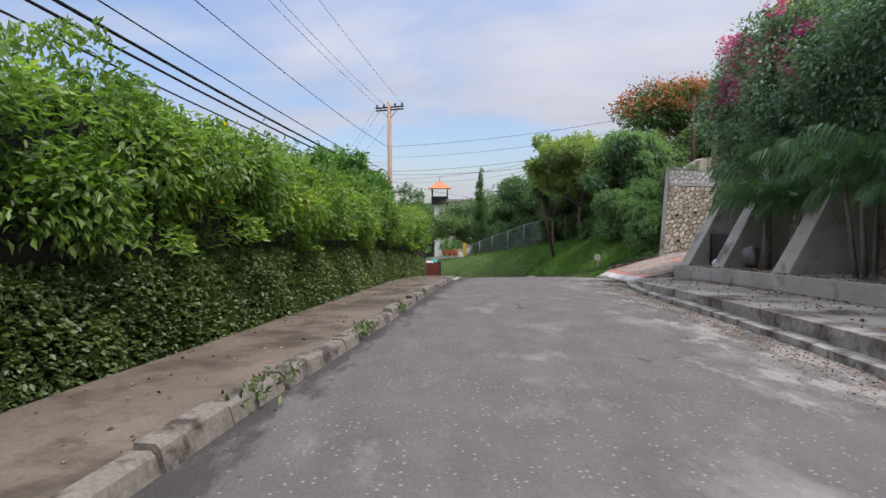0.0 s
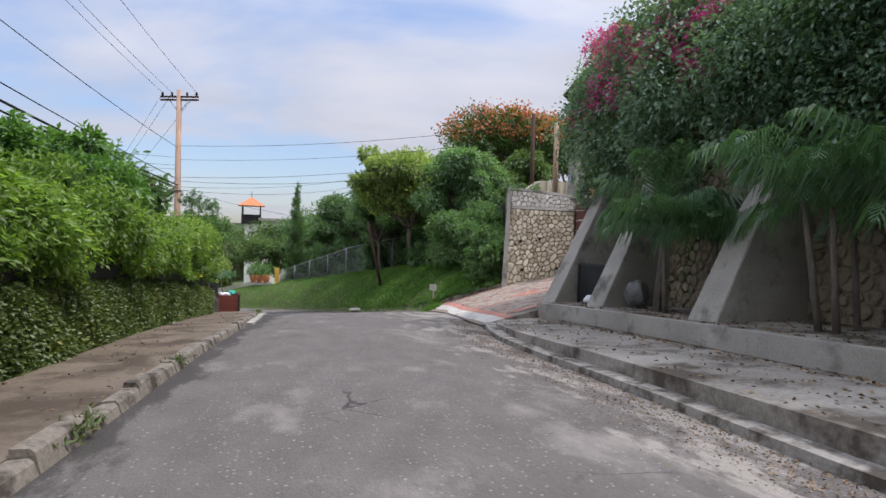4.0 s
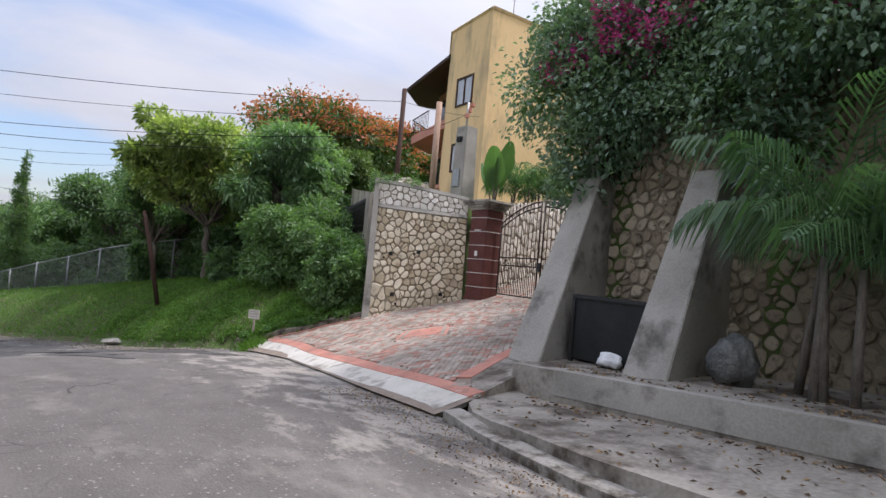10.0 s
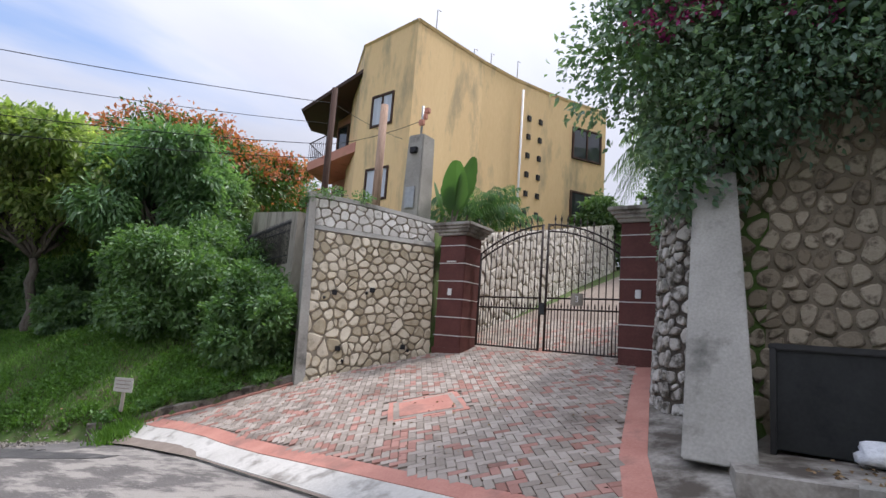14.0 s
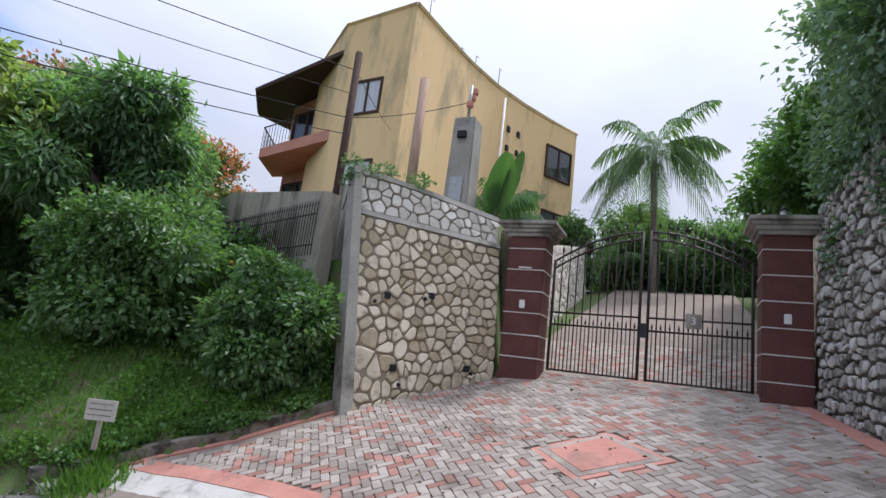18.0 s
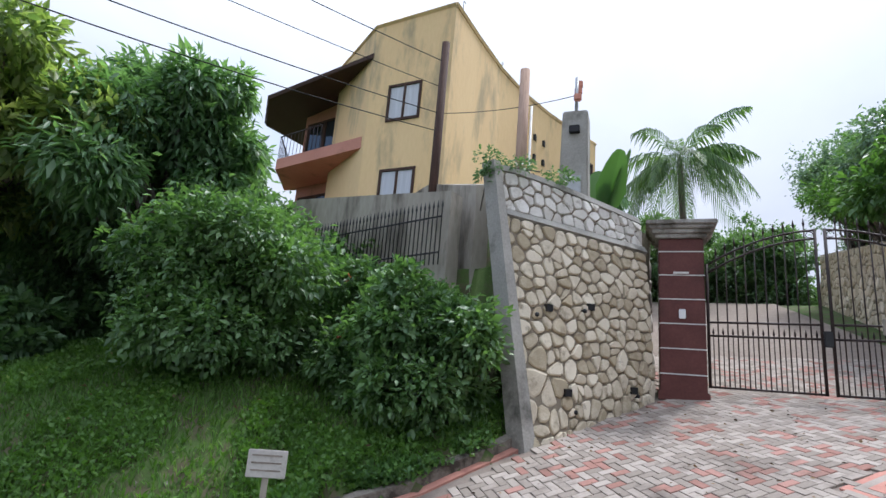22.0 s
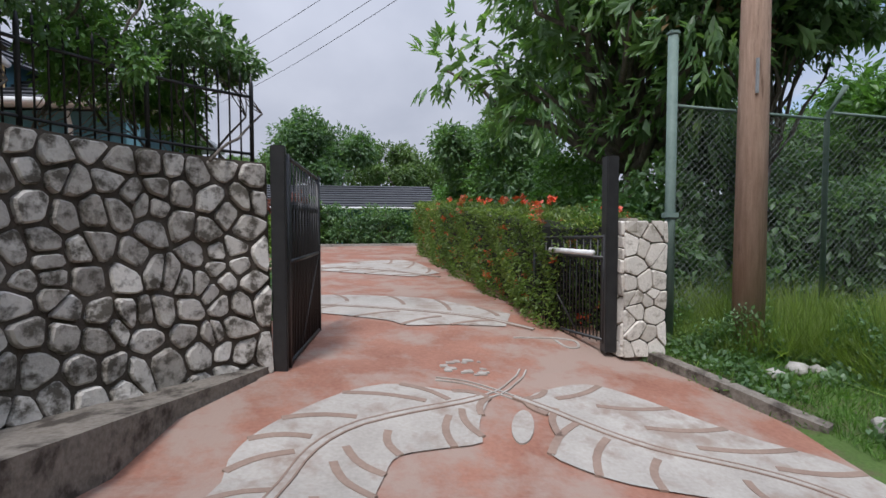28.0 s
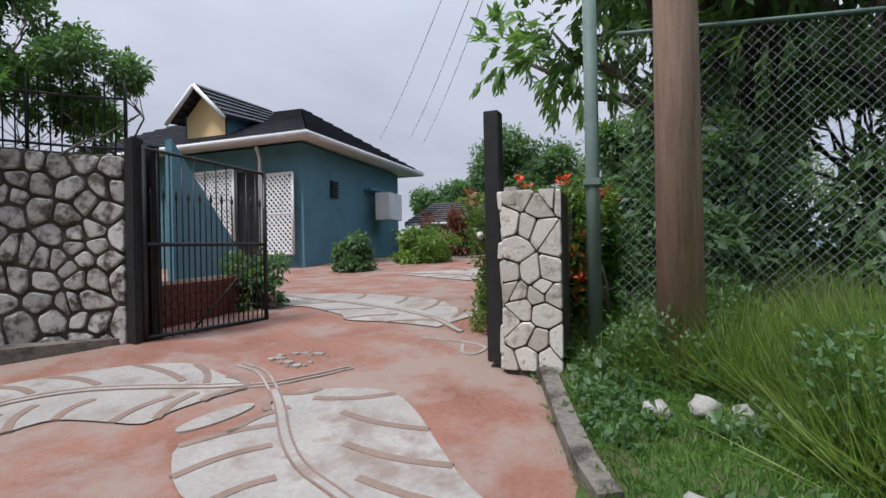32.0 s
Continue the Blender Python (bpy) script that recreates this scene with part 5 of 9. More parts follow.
DIA = [(9.62, 22.75), (10.35, 21.98), (9.55, 21.2), (8.85, 22.1)]


def in_poly(x, y, ring):
    c = False
    for i in range(len(ring)):
        (x1, y1), (x2, y2) = ring[i], ring[i - 1]
        if (y1 > y) != (y2 > y) and x < (x2 - x1) * (y - y1) / (y2 - y1) + x1:
            c = not c
    return c


cxd, cyd = sum(p[0] for p in DIA) / 4, sum(p[1] for p in DIA) / 4


def ring_at(k):
    return [(cxd + (p[0] - cxd) * k, cyd + (p[1] - cyd) * k) for p in DIA]


inset = thing("driveway_inset", (cxd, cyd, drive(cxd, cyd)), "red diamond-shaped inset framed in grey within the brick paving", "paving", kind="structure")
lay("frame", ring_at(1.0), lambda x, y: drive(x, y) + 0.006, M_BORDER, inset, 0.05)
lay("grey_band", ring_at(0.86), lambda x, y: drive(x, y) + 0.010, M_GREYPAVE, inset, 0.05)
lay("centre", ring_at(0.70), lambda x, y: drive(x, y) + 0.014, M_BORDER, inset, 0.05)

te = lay("terrace_end", [(6.74, 17.42), (7.72, 17.6), (8.3, 17.75), (10.6, 18.7), (11.4, 19.2), (9.6, 18.82), (8.4, 18.52), (7.4, 18.17)], lambda x, y: drive(x, y) + 0.005, M_TERR, None, 0.3)
tagged(te, "stained concrete strip between the driveway and the terrace", "pavement", kind="structure")

# ---- gate pillars, gate ----
def pillar(x0, y0, x1, y1, z0, z1, label):
    t = thing("gate_pillar", ((x0 + x1) / 2, (y0 + y1) / 2, z0), label, "gate pillar", "pillars of the driveway gate")
    part("shaft", box(x0, y0, z0, x1, y1, z1, 0.02), M_PILLAR, t, "dark oxblood painted shaft")
    part("plinth", box(x0 - 0.03, y0 - 0.03, z0, x1 + 0.03, y1 + 0.03, z0 + 0.14, 0.01), M_PILLAR, t)
    k = 6
    for i in range(1, k + 1):
        zz = z0 + (z1 - z0) * i / (k + 0.6)
        part("joint", box(x0 - 0.006, y0 - 0.006, zz, x1 + 0.006, y1 + 0.006, zz + 0.018), M_JOINT, t, "white mortar line")
    for i, (e, h0_, h1_) in enumerate(((0.05, 0.0, 0.07), (0.10, 0.07, 0.14), (0.15, 0.14, 0.20), (0.20, 0.20, 0.27))):
        part("cap", box(x0 - e, y0 - e, z1 + h0_, x1 + e, y1 + e, z1 + h1_, 0.012), M_CONC_P, t, "pale stepped concrete cap")
    yb_ = (y0 + y1) / 2
    part("bell_plate", box(x0 - 0.03, yb_ - 0.05, z0 + 1.27, x0, yb_ + 0.05, z0 + 1.42, 0.008), M_WHITE, t, "small white box")
    return t


pillar(12.75, 23.52, 13.4, 24.2, 0.02, 2.62, "dark red gate pillar with white joints beside the stone wall")
pillar(12.55, 19.44, 13.2, 20.1, 0.05, 2.68, "dark red gate pillar with white joints under overhanging vines")
lt_ = thing("pillar_lantern", (12.87, 19.77, 2.95), "small grey lantern standing on the gate pillar", "lantern")
part("base", box(12.82, 19.72, 2.95, 12.92, 19.82, 2.99, 0.005), M_IRON, lt_)
tubes("glass", [([(12.87, 19.77, 2.99), (12.87, 19.77, 3.16)], [0.045, 0.06])], M_GALV, lt_, 8)
tubes("cap", [([(12.87, 19.77, 3.16), (12.87, 19.77, 3.24)], [0.075, 0.01])], M_IRON, lt_, 8)
part_slot = part("letter_slot", box(12.72, 23.75, 2.02, 12.752, 23.98, 2.05), M_JOINT, None)
tagged(part_slot, "narrow white letter slot on the gate pillar", "letter slot")

GA, GB = Vector((13.28, 23.5)), Vector((12.9, 20.12))


def gate_top(s):
    return 1.95 + 0.88 * math.sin(math.pi * min(1, max(0, 0.08 + 0.84 * s))) ** 0.8


def gate_leaf(s0, s1, label):
    a, b = GA.lerp(GB, s0), GA.lerp(GB, s1)
    t = thing("driveway_gate", (a.x, a.y, 0.2), label, "gate", "leaves of the driveway gate")
    n = 11

    def p(s, z):
        q = GA.lerp(GB, s)
        return (q.x, q.y, z)

    for i in range(n + 1):
        s = s0 + (s1 - s0) * i / n
        edge = i in (0, n)
        tubes("bar", [([p(s, 0.26), p(s, gate_top(s) + (0.10 if not edge else 0.02))], 0.026 if edge else 0.0115)], M_IRON_R, t, 6)
        if not edge:
            tubes("spear", [([p(s, gate_top(s) + 0.08), p(s, gate_top(s) + 0.12), p(s, gate_top(s) + 0.22)], [0.012, 0.022, 0.002])], M_IRON_R, t, 6)
    for i in range(n):
        s = s0 + (s1 - s0) * (i + 0.5) / n
        tubes("short_bar", [([p(s, 0.26), p(s, 1.12)], 0.009)], M_IRON_R, t, 6)
        tubes("finial", [([p(s, 1.12), p(s, 1.16), p(s, 1.24)], [0.010, 0.018, 0.002])], M_IRON_R, t, 5)
    for z in (0.28, 1.10, 1.32):
        tubes("rail", [([p(s0, z), p(s1, z)], 0.019)], M_IRON_R, t, 6)
    for dz_ in (0.0, -0.14):
        tubes("arch", [([p(s0 + (s1 - s0) * k / 12, gate_top(s0 + (s1 - s0) * k / 12) + dz_) for k in range(13)], 0.018)], M_IRON_R, t, 6)
    for i in range(0, n, 2):
        s = s0 + (s1 - s0) * (i + 0.5) / n
        c = Vector(p(s, gate_top(s) - 0.07))
        u = (GB - GA).normalized()
        tubes("scroll", [([c + Vector((u.x * 0.05 * math.cos(q), u.y * 0.05 * math.cos(q), 0.05 * math.sin(q))) for q in np.linspace(0, 5.6, 9)], 0.007)], M_IRON_R, t, 5)
    return t


gl = gate_leaf(0.02, 0.48, "closed black wrought-iron gate leaf with arched spiked top")
gate_leaf(0.52, 0.98, "closed black wrought-iron gate leaf with a number plate")
mid = GA.lerp(GB, 0.5)
part("lock_box", box(mid.x - 0.05, mid.y - 0.06, 0.98, mid.x + 0.03, mid.y + 0.06, 1.22, 0.01), M_IRON, gl, "black lock case")
pl = GA.lerp(GB, 0.73)
plate = thing("number_plate", (pl.x - 0.05, pl.y, 1.3), "grey house number plate with a pale 3 on the gate", "number plate")
part("board", box(pl.x - 0.06, pl.y - 0.12, 1.18, pl.x - 0.03, pl.y + 0.12, 1.42, 0.01), M_GREYWALL, plate)
cu = bpy.data.curves.new("digit", "FONT")
cu.body, cu.size, cu.align_x, cu.align_y, cu.extrude = "3", 0.17, "CENTER", "CENTER", 0.003
dg = own(new("digit", cu), plate)
dg.matrix_basis = pose(pl.x - 0.066, pl.y, 1.30, 90, 0, -90)
dg.data.materials.append(M_WHITE)

# ---- stone wall beside the gate ----
fw = thing("wall_front", (12, 25.5, -0.5), "curved cream rubble stone wall with a whiter upper band", "wall", kind="structure")
base_c = [(10.52, 25.78, -0.85), (10.75, 25.52, -0.8), (11.2, 25.22, -0.6), (11.8, 24.83, -0.35), (12.35, 24.5, -0.15), (12.74, 24.28, -0.05)]
top_c = [(10.98, 26.55, 2.55), (11.12, 26.25, 2.5), (11.5, 25.8, 2.46), (11.95, 25.3, 2.42), (12.45, 24.75, 2.38), (12.8, 24.4, 2.36)]
w3, h3, at3 = loft(base_c, top_c)
wall_body("mortar", at3, w3, h3, 0.35, M_MORTAR, fw, 20, 4)
stones(fw, w3, h3, 0.215, 0.017, 0.045, M_STONE, at3, 21, 300, None, 0.95)
# closed black stubs: the dark of the pipe mouths is only their colour
for u, v in ((0.14, 0.55), (0.47, 0.57), (0.29, 0.12), (0.80, 0.08)):
    tubes("weep_pipe", [([at3(u * w3, v * h3, -0.02), at3(u * w3, v * h3, 0.062)], 0.032)], M_BLACKPL, fw, 10, label="closed black pipe stub, its end painted as a dark mouth")
band_t = [tuple(Vector(p) + Vector((0.03, 0.05, 0.10))) for p in top_c]
wb, hb, atb = loft(top_c, band_t)
wall_body("string_course", lambda u, v, d=0.0: atb(u, v, d + 0.05), wb, hb, 0.45, M_CONC, fw, 20, 1, "grey concrete band")
up_t = [(11.05, 26.62, 3.28), (11.2, 26.35, 3.26), (11.6, 25.9, 3.2), (12.05, 25.4, 3.1), (12.55, 24.85, 2.98), (12.9, 24.5, 2.9)]
wu, hu, atu = loft(band_t, up_t)
wall_body("upper_mortar", atu, wu, hu, 0.35, M_MORTAR, fw, 20, 2)
stones(fw, wu, hu, 0.20, 0.012, 0.04, M_STONE_U, atu, 22, 200, None, 1.0, soften=0.17, flat=0.85)
cop_t = [(p[0] + 0.02, p[1] + 0.03, p[2] + 0.10) for p in up_t]
wc, hc, atc = loft(up_t, cop_t)
wall_body("coping", lambda u, v, d=0.0: atc(u, v, d + 0.04), wc, hc, 0.5, M_CONC, fw, 20, 1, "weathered concrete coping")
poly("end_column", [(10.36, 25.80, -0.95), (10.53, 25.68, -0.95), (10.68, 25.95, -0.95), (10.50, 26.05, -0.95), (10.93, 26.62, 3.42), (11.05, 26.54, 3.42), (11.17, 26.76, 3.42), (11.05, 26.84, 3.42)],
            [(0, 1, 5, 4), (1, 2, 6, 5), (2, 3, 7, 6), (3, 0, 4, 7), (4, 5, 6, 7), (3, 2, 1, 0)], M_CONC, fw, False, "smooth grey concrete end of the wall")
# solid near-black squares paint the shade of weep holes, nothing is cut out
for u_, v_ in ((0.62, 1.72), (1.45, 1.75), (0.72, 0.62), (2.15, 0.35)):
    c = at3(u_, v_, 0.045)
    wh = part("weep_hole", box(-0.05, -0.05, -0.05, 0.05, 0.03, 0.05), M_DARK, fw, "near-black square painted as a shaded weep hole")
    wh.data.transform(Matrix.Translation(c) @ Matrix.Rotation(radians(-52), 4, "Z"))

# wall along the inner drive and its far side
iw = thing("wall_inner", (18, 25, 1), "cream rubble stone wall along the drive behind the gate", "wall", kind="structure")
wi, hi, ati = loft([(13.4, 24.3, 0.0), (16, 24.55, 0.6), (20, 24.9, 1.6), (29, 25.4, 3.9)], [(13.4, 24.35, 2.9), (16, 24.65, 3.35), (20, 25.05, 4.2), (29, 25.6, 6.2)])
wall_body("mortar", ati, wi, hi, 0.35, M_MORTAR, iw, 12, 3)
stones(iw, wi, hi, 0.32, 0.025, 0.04, M_STONE_W, ati, 23, 250, None, 1.0)
iw2 = thing("wall_inner_far", (18, 18.8, 1), "pale rubble stone wall on the far side of the inner drive", "wall", kind="structure")
wf, hf, atf = loft([(30, 17.5, 3.6), (20, 18.35, 1.5), (13.3, 19.35, -0.1)], [(30, 17.3, 6.6), (20, 18.15, 4.6), (13.3, 19.15, 3.3)])
wall_body("mortar", atf, wf, hf, 0.4, M_MORTAR, iw2, 14, 3)
stones(iw2, wf, hf, 0.36, 0.026, 0.04, M_STONE, atf, 24, 250, None, 1.0)

# ---- yellow house behind the wall ----
yh = thing("house_yellow", (25, 32, 3), "three-storey yellow rendered house with dark window frames and pink balconies", "house")
SIDE = [(18.96, 30.55), (21.0, 30.3), (23.2, 29.95), (25.2, 29.4), (27.2, 28.6), (29.0, 27.7), (30.7, 26.7)]
TOPZ = [12.95, 12.95, 12.92, 12.85, 12.8, 12.75, 12.7]
vs, fs = [], []
foot = SIDE + [(36, 34), (21.5, 36.5), (19.32, 33.77)]
tops = TOPZ + [12.7, 12.8, 12.78]
n = len(foot)
vs = [(x, y, 2.8) for x, y in foot] + [(x, y, z) for (x, y), z in zip(foot, tops)]
fs = [(i, (i + 1) % n, n + (i + 1) % n, n + i) for i in range(n)] + [tuple(range(n, 2 * n))]
poly("wall", vs, fs, M_YELLOW, yh)
poly("parapet", *tube([(x, y, z + 0.02) for (x, y), z in zip(foot + foot[:1], tops + tops[:1])], 0.09, 4), M_YELLOW, yh)


def window(parent, c, u, w, h, depth=0.08, panes=2, frame_mat=None, back=None):
    """A framed window of panes set in a wall: c is the centre, u the way along the wall."""
    frame_mat = frame_mat or M_WOOD_D
    u = Vector((u[0], u[1], 0)).normalized()
    nrm = Vector((u.y, -u.x, 0))
    m = Matrix((( u.x, nrm.x, 0, c[0]), (u.y, nrm.y, 0, c[1]), (0, 0, 1, c[2]), (0, 0, 0, 1)))
    bm = bmesh.new()
    f = 0.09
    for x0, z0, x1, z1 in ((-w / 2, -h / 2, -w / 2 + f, h / 2), (w / 2 - f, -h / 2, w / 2, h / 2), (-w / 2 + f, h / 2 - f, w / 2 - f, h / 2), (-w / 2 + f, -h / 2, w / 2 - f, -h / 2 + f)):
        box(x0, -0.02, z0, x1, depth, z1, 0, bm)
    for i in range(1, panes):
        x = -w / 2 + w * i / panes
        box(x - 0.035, -0.01, -h / 2 + f, x + 0.035, depth, h / 2 - f, 0, bm)
    win = part("window", turned(bm, m), frame_mat, parent, "dark-framed window")
    for i in range(panes):
        a = -w / 2 + w * i / panes + 0.04
        b = -w / 2 + w * (i + 1) / panes - 0.04
        part("pane", turned(box(a, 0.0, -h / 2 + 0.05, b, 0.03, h / 2 - 0.05), m), back or M_GLASS, win)
    return win


FU = (-0.36, -3.22)
M_CURTAIN = mat("curtained_glass", (0.42, 0.43, 0.45), (0.62, 0.63, 0.66), 0.12, 1.0, 6, 0, stretch=(6, 6, 0.3), spec=0.7)
window(yh, (19.18, 32.28, 9.46), FU, 1.35, 1.42, back=M_CURTAIN)
window(yh, (19.18, 32.25, 6.25), FU, 1.40, 1.40, back=M_CURTAIN)
for c, z in ((29.6, 10.6), (29.6, 7.2)):
    window(yh, (c, 27.32, z), (1.0, -0.56), 1.9, 1.7)
window(yh, (24.3, 29.62, 4.4), (1, -0.22), 0.7, 1.2, panes=1)
# vent holes are solid blocks, the shade in them put in the near-black colour
for x in (26.2, 26.9):
    for k in range(7):
        z = 5.3 + k * 0.95
        yy = float(np.interp(x, [p[0] for p in SIDE], [p[1] for p in SIDE]))
        part("vent_block", box(x - 0.13, yy - 0.06, z, x + 0.13, yy + 0.05, z + 0.26), M_DARK, yh, "small near-black block painted as a shaded ventilation hole")
tubes("down_pipe", [([(25.6, 29.1, 3.2), (25.6, 29.1, 12.4)], 0.06)], M_WHITE, yh)
# balcony side: a recessed wing under a deep dark roof
vs = [(22.0, 35.4, 2.8), (23.0, 39.0, 2.8), (30, 38.5, 2.8), (28, 35, 2.8), (22.0, 35.4, 11.8), (23.0, 39.0, 11.4), (30, 38.5, 11.4), (28, 35, 11.8)]
poly("pink_wing", vs, [(0, 1, 5, 4), (1, 2, 6, 5), (2, 3, 7, 6), (3, 0, 4, 7), (4, 5, 6, 7)], M_PINK, yh, False, "pink rendered wing")
for z0, z1 in ((7.95, 8.4), (4.9, 5.1)):
    poly("balcony", [(19.45, 33.95, z0), (20.85, 38.6, z0), (23.2, 39.8, z0), (23.5, 35, z0), (19.45, 33.95, z1), (20.85, 38.6, z1), (23.2, 39.8, z1), (23.5, 35, z1)],
         [(0, 1, 5, 4), (1, 2, 6, 5), (2, 3, 7, 6), (3, 0, 4, 7), (4, 5, 6, 7), (3, 2, 1, 0)], M_PINK, yh)
for z in (9.8, 6.3):
    for i in range(3):
        a = Vector((21.95, 35.5)).lerp(Vector((22.85, 38.7)), i / 3)
        b = Vector((21.95, 35.5)).lerp(Vector((22.85, 38.7)), (i + 1) / 3)
        c = (a + b) / 2
        window(yh, (c.x, c.y, z), a - b, (b - a).length, 2.2, panes=1, frame_mat=M_WOOD_D)
poly("roof", [(19.3, 33.8, 11.5), (20.95, 39.6, 11.3), (23.2, 41.4, 11.3), (31, 41.4, 12.2), (29, 34, 12.5), (19.3, 33.8, 11.68), (20.92, 39.66, 11.46), (23.15, 41.5, 11.46), (31, 41.5, 12.4), (29, 34, 12.7)],
     [(0, 1, 6, 5), (1, 2, 7, 6), (2, 3, 8, 7), (3, 4, 9, 8), (5, 6, 7, 8, 9), (4, 3, 2, 1, 0)], M_WOOD_D, yh, False, "dark timber eaves")
part("corner_post", box(21.6, 35.1, 8.35, 21.95, 35.5, 11.9), M_PINK, yh)
rl = [Vector((20.05, 36.1)), Vector((20.78, 38.5)), Vector((23.0, 39.65))]
for a, b in zip(rl, rl[1:]):
    tubes("railing", [([(a.x, a.y, 9.35), (b.x, b.y, 9.35)], 0.03)], M_IRON_R, yh, 5)
    for i in range(11):
        q = a.lerp(b, i / 11)
        tubes("baluster", [([(q.x, q.y, 8.4), (q.x, q.y, 9.35)], 0.014)], M_IRON_R, yh, 4)
for x, y, h in ((20.6, 30.9, 1.5), (24.2, 30.2, 1.0), (25.8, 29.6, 1.2), (23.0, 30.4, 0.7)):
    tubes("aerial", [([(x, y, 12.8), (x, y, 12.9 + h), (x + 0.25, y, 12.95 + h)], 0.025)], M_GALV, yh, 5)

# grey walls on the upper level
gl_ = thing("garden_railing", (12.3, 29.4, 1.9), "black spiked iron railing behind the shrubs", "railing", kind="structure")
for i in range(46):
    q = Vector((11.2, 27.5)).lerp(Vector((12.9, 31.6)), i / 45)
    tubes("bar", [([(q.x, q.y, 1.8), (q.x, q.y, 2.75), (q.x, q.y, 2.78), (q.x, q.y, 2.9)], [0.010, 0.010, 0.02, 0.001])], M_IRON, gl_, 5)
for z in (2.0, 2.6):
    tubes("rail", [([(11.2, 27.5, z), (12.9, 31.6, z)], 0.016)], M_IRON, gl_, 5)
gw = lay("wall_grey", [(11.3, 27.4), (13.1, 31.6), (16.5, 36.5), (16.8, 36.3), (13.4, 31.4), (11.6, 27.3)], lambda x, y: float(np.interp(y, (27.3, 32, 36.5), (3.05, 3.75, 4.2))), M_GREYWALL, None, 4.4)
tagged(gw, "streaked grey rendered garden wall above the bank", "wall", kind="structure")
gw2 = lay("wall_terrace", [(11.7, 27.1), (13.2, 28.6), (18.5, 33.2), (20.5, 36.5), (20.8, 36.3), (18.8, 33.0), (13.5, 28.4), (11.9, 26.9)], lambda x, y: float(np.interp(x, (11.7, 13.2, 16, 20), (3.3, 3.95, 4.4, 4.7))), M_GREYWALL, None, 2.9)
tagged(gw2, "stained yellow-grey terrace wall below the house", "wall", kind="structure")

# post with lamp, poles
gp_ = thing("stone_post", (13.6, 25.7, 3.0), "tapered dark grey rendered post on the wall with an entry panel", "post")
bm = box(13.35, 25.4, 2.6, 13.95, 26.0, 5.46, 0.03)
for v in bm.verts:
    if v.co.z > 4:
        v.co.x = 13.65 + (v.co.x - 13.65) * 0.82
        v.co.y = 25.7 + (v.co.y - 25.7) * 0.82
part("shaft", bm, M_CONC, gp_, "rough dark grey render")
part("panel", box(13.32, 25.55, 3.5, 13.36, 25.85, 4.05, 0.01), M_GALV, gp_)
part("lamp", box(13.3, 25.6, 4.95, 13.42, 25.8, 5.1, 0.01), M_DARK, gp_)
tubes("mast", [([(13.6, 25.7, 5.4), (13.6, 25.7, 6.3)], 0.035)], M_GALV, gp_, 6)
for k in range(3):
    part("insulator", box(13.5 + 0.1 * k, 25.6, 5.75 + 0.2 * k, 13.62 + 0.1 * k, 25.75, 5.9 + 0.2 * k, 0.02), M_PINK, gp_)
for (x, y, z0, z1, r, m_, lb) in ((12.93, 28.39, 1.5, 7.05, 0.10, M_WOOD_D, "dark red-brown timber service pole behind the wall"), (13.2, 26.7, 2.8, 6.35, 0.12, M_WOOD, "short weathered timber pole behind the wall")):
    ob = tubes("service_pole", [([(x, y, z0), (x, y, z1)], [r, r * 0.85])], m_, None, 10)
    tagged(ob, lb, "pole")

# ---- utility pole opposite ----
up = thing("utility_pole", (-3.05, 36.5, -2.7), "tall brown timber utility pole with crossarm and cables", "utility pole")
tubes("shaft", [([(-3.05, 36.5, -2.9), (-3.05, 36.5, 1.0), (-3.05, 36.5, 8.45)], [0.185, 0.165, 0.115])], M_WOOD, up, 14)
for dz_ in (0.0, -0.16):
    a, b = Vector((-3.95, 36.85, 8.1 + dz_)), Vector((-2.1, 36.12, 8.1 + dz_))
    tubes("crossarm", [([a, b], 0.06)], M_WOOD_D, up, 4)
for s in (0.05, 0.3, 0.7, 0.95):
    p = Vector((-3.95, 36.85, 8.16)).lerp(Vector((-2.1, 36.12, 8.16)), s)
    tubes("insulator", [([p, p + Vector((0, 0, 0.1)), p + Vector((0, 0, 0.18))], [0.05, 0.065, 0.03])], M_BLACKPL, up, 8)
for s in (0.2, 0.8):
    p = Vector((-3.95, 36.85, 8.0)).lerp(Vector((-2.1, 36.12, 8.0)), s)
    tubes("brace", [([p, (-3.05, 36.5, 7.3)], 0.02)], M_GALV, up, 5)
part("tag", box(-2.90, 36.40, 0.4, -2.875, 36.43, 0.8), M_GALV, up, "narrow white number strip")
tubes("strap", [([(-3.05 + 0.175 * math.cos(a), 36.5 + 0.175 * math.sin(a), 3.3) for a in np.linspace(0, 6.28, 13)], 0.02)], M_BLACKPL, up, 5)


def wire(a, b, sag, r=0.012, label="black overhead cable strung between poles", n=16):
    a, b = Vector(a), Vector(b)
    pts = [a.lerp(b, i / n) - Vector((0, 0, sag * 4 * (i / n) * (1 - i / n))) for i in range(n + 1)]
    return tagged(tubes("cable", [(pts, r)], M_WIRE, None, 5), label, "cable", "overhead cables")


P0 = (-3.05, 36.5)
BK = (-7.0, -12.0)
for s, h, sag in ((0.05, 8.3, 0.7), (0.3, 8.3, 0.8), (0.95, 8.3, 0.7)):
    p = Vector((-3.95, 36.85, 8.3)).lerp(Vector((-2.1, 36.12, 8.3)), s)
    wire(p, (BK[0] - 0.9 + 1.8 * s, BK[1], 10.2), sag, 0.008)
    wire(p, (-16.4 - 0.4 + s, 69.4, 2.1), 0.5, 0.008)
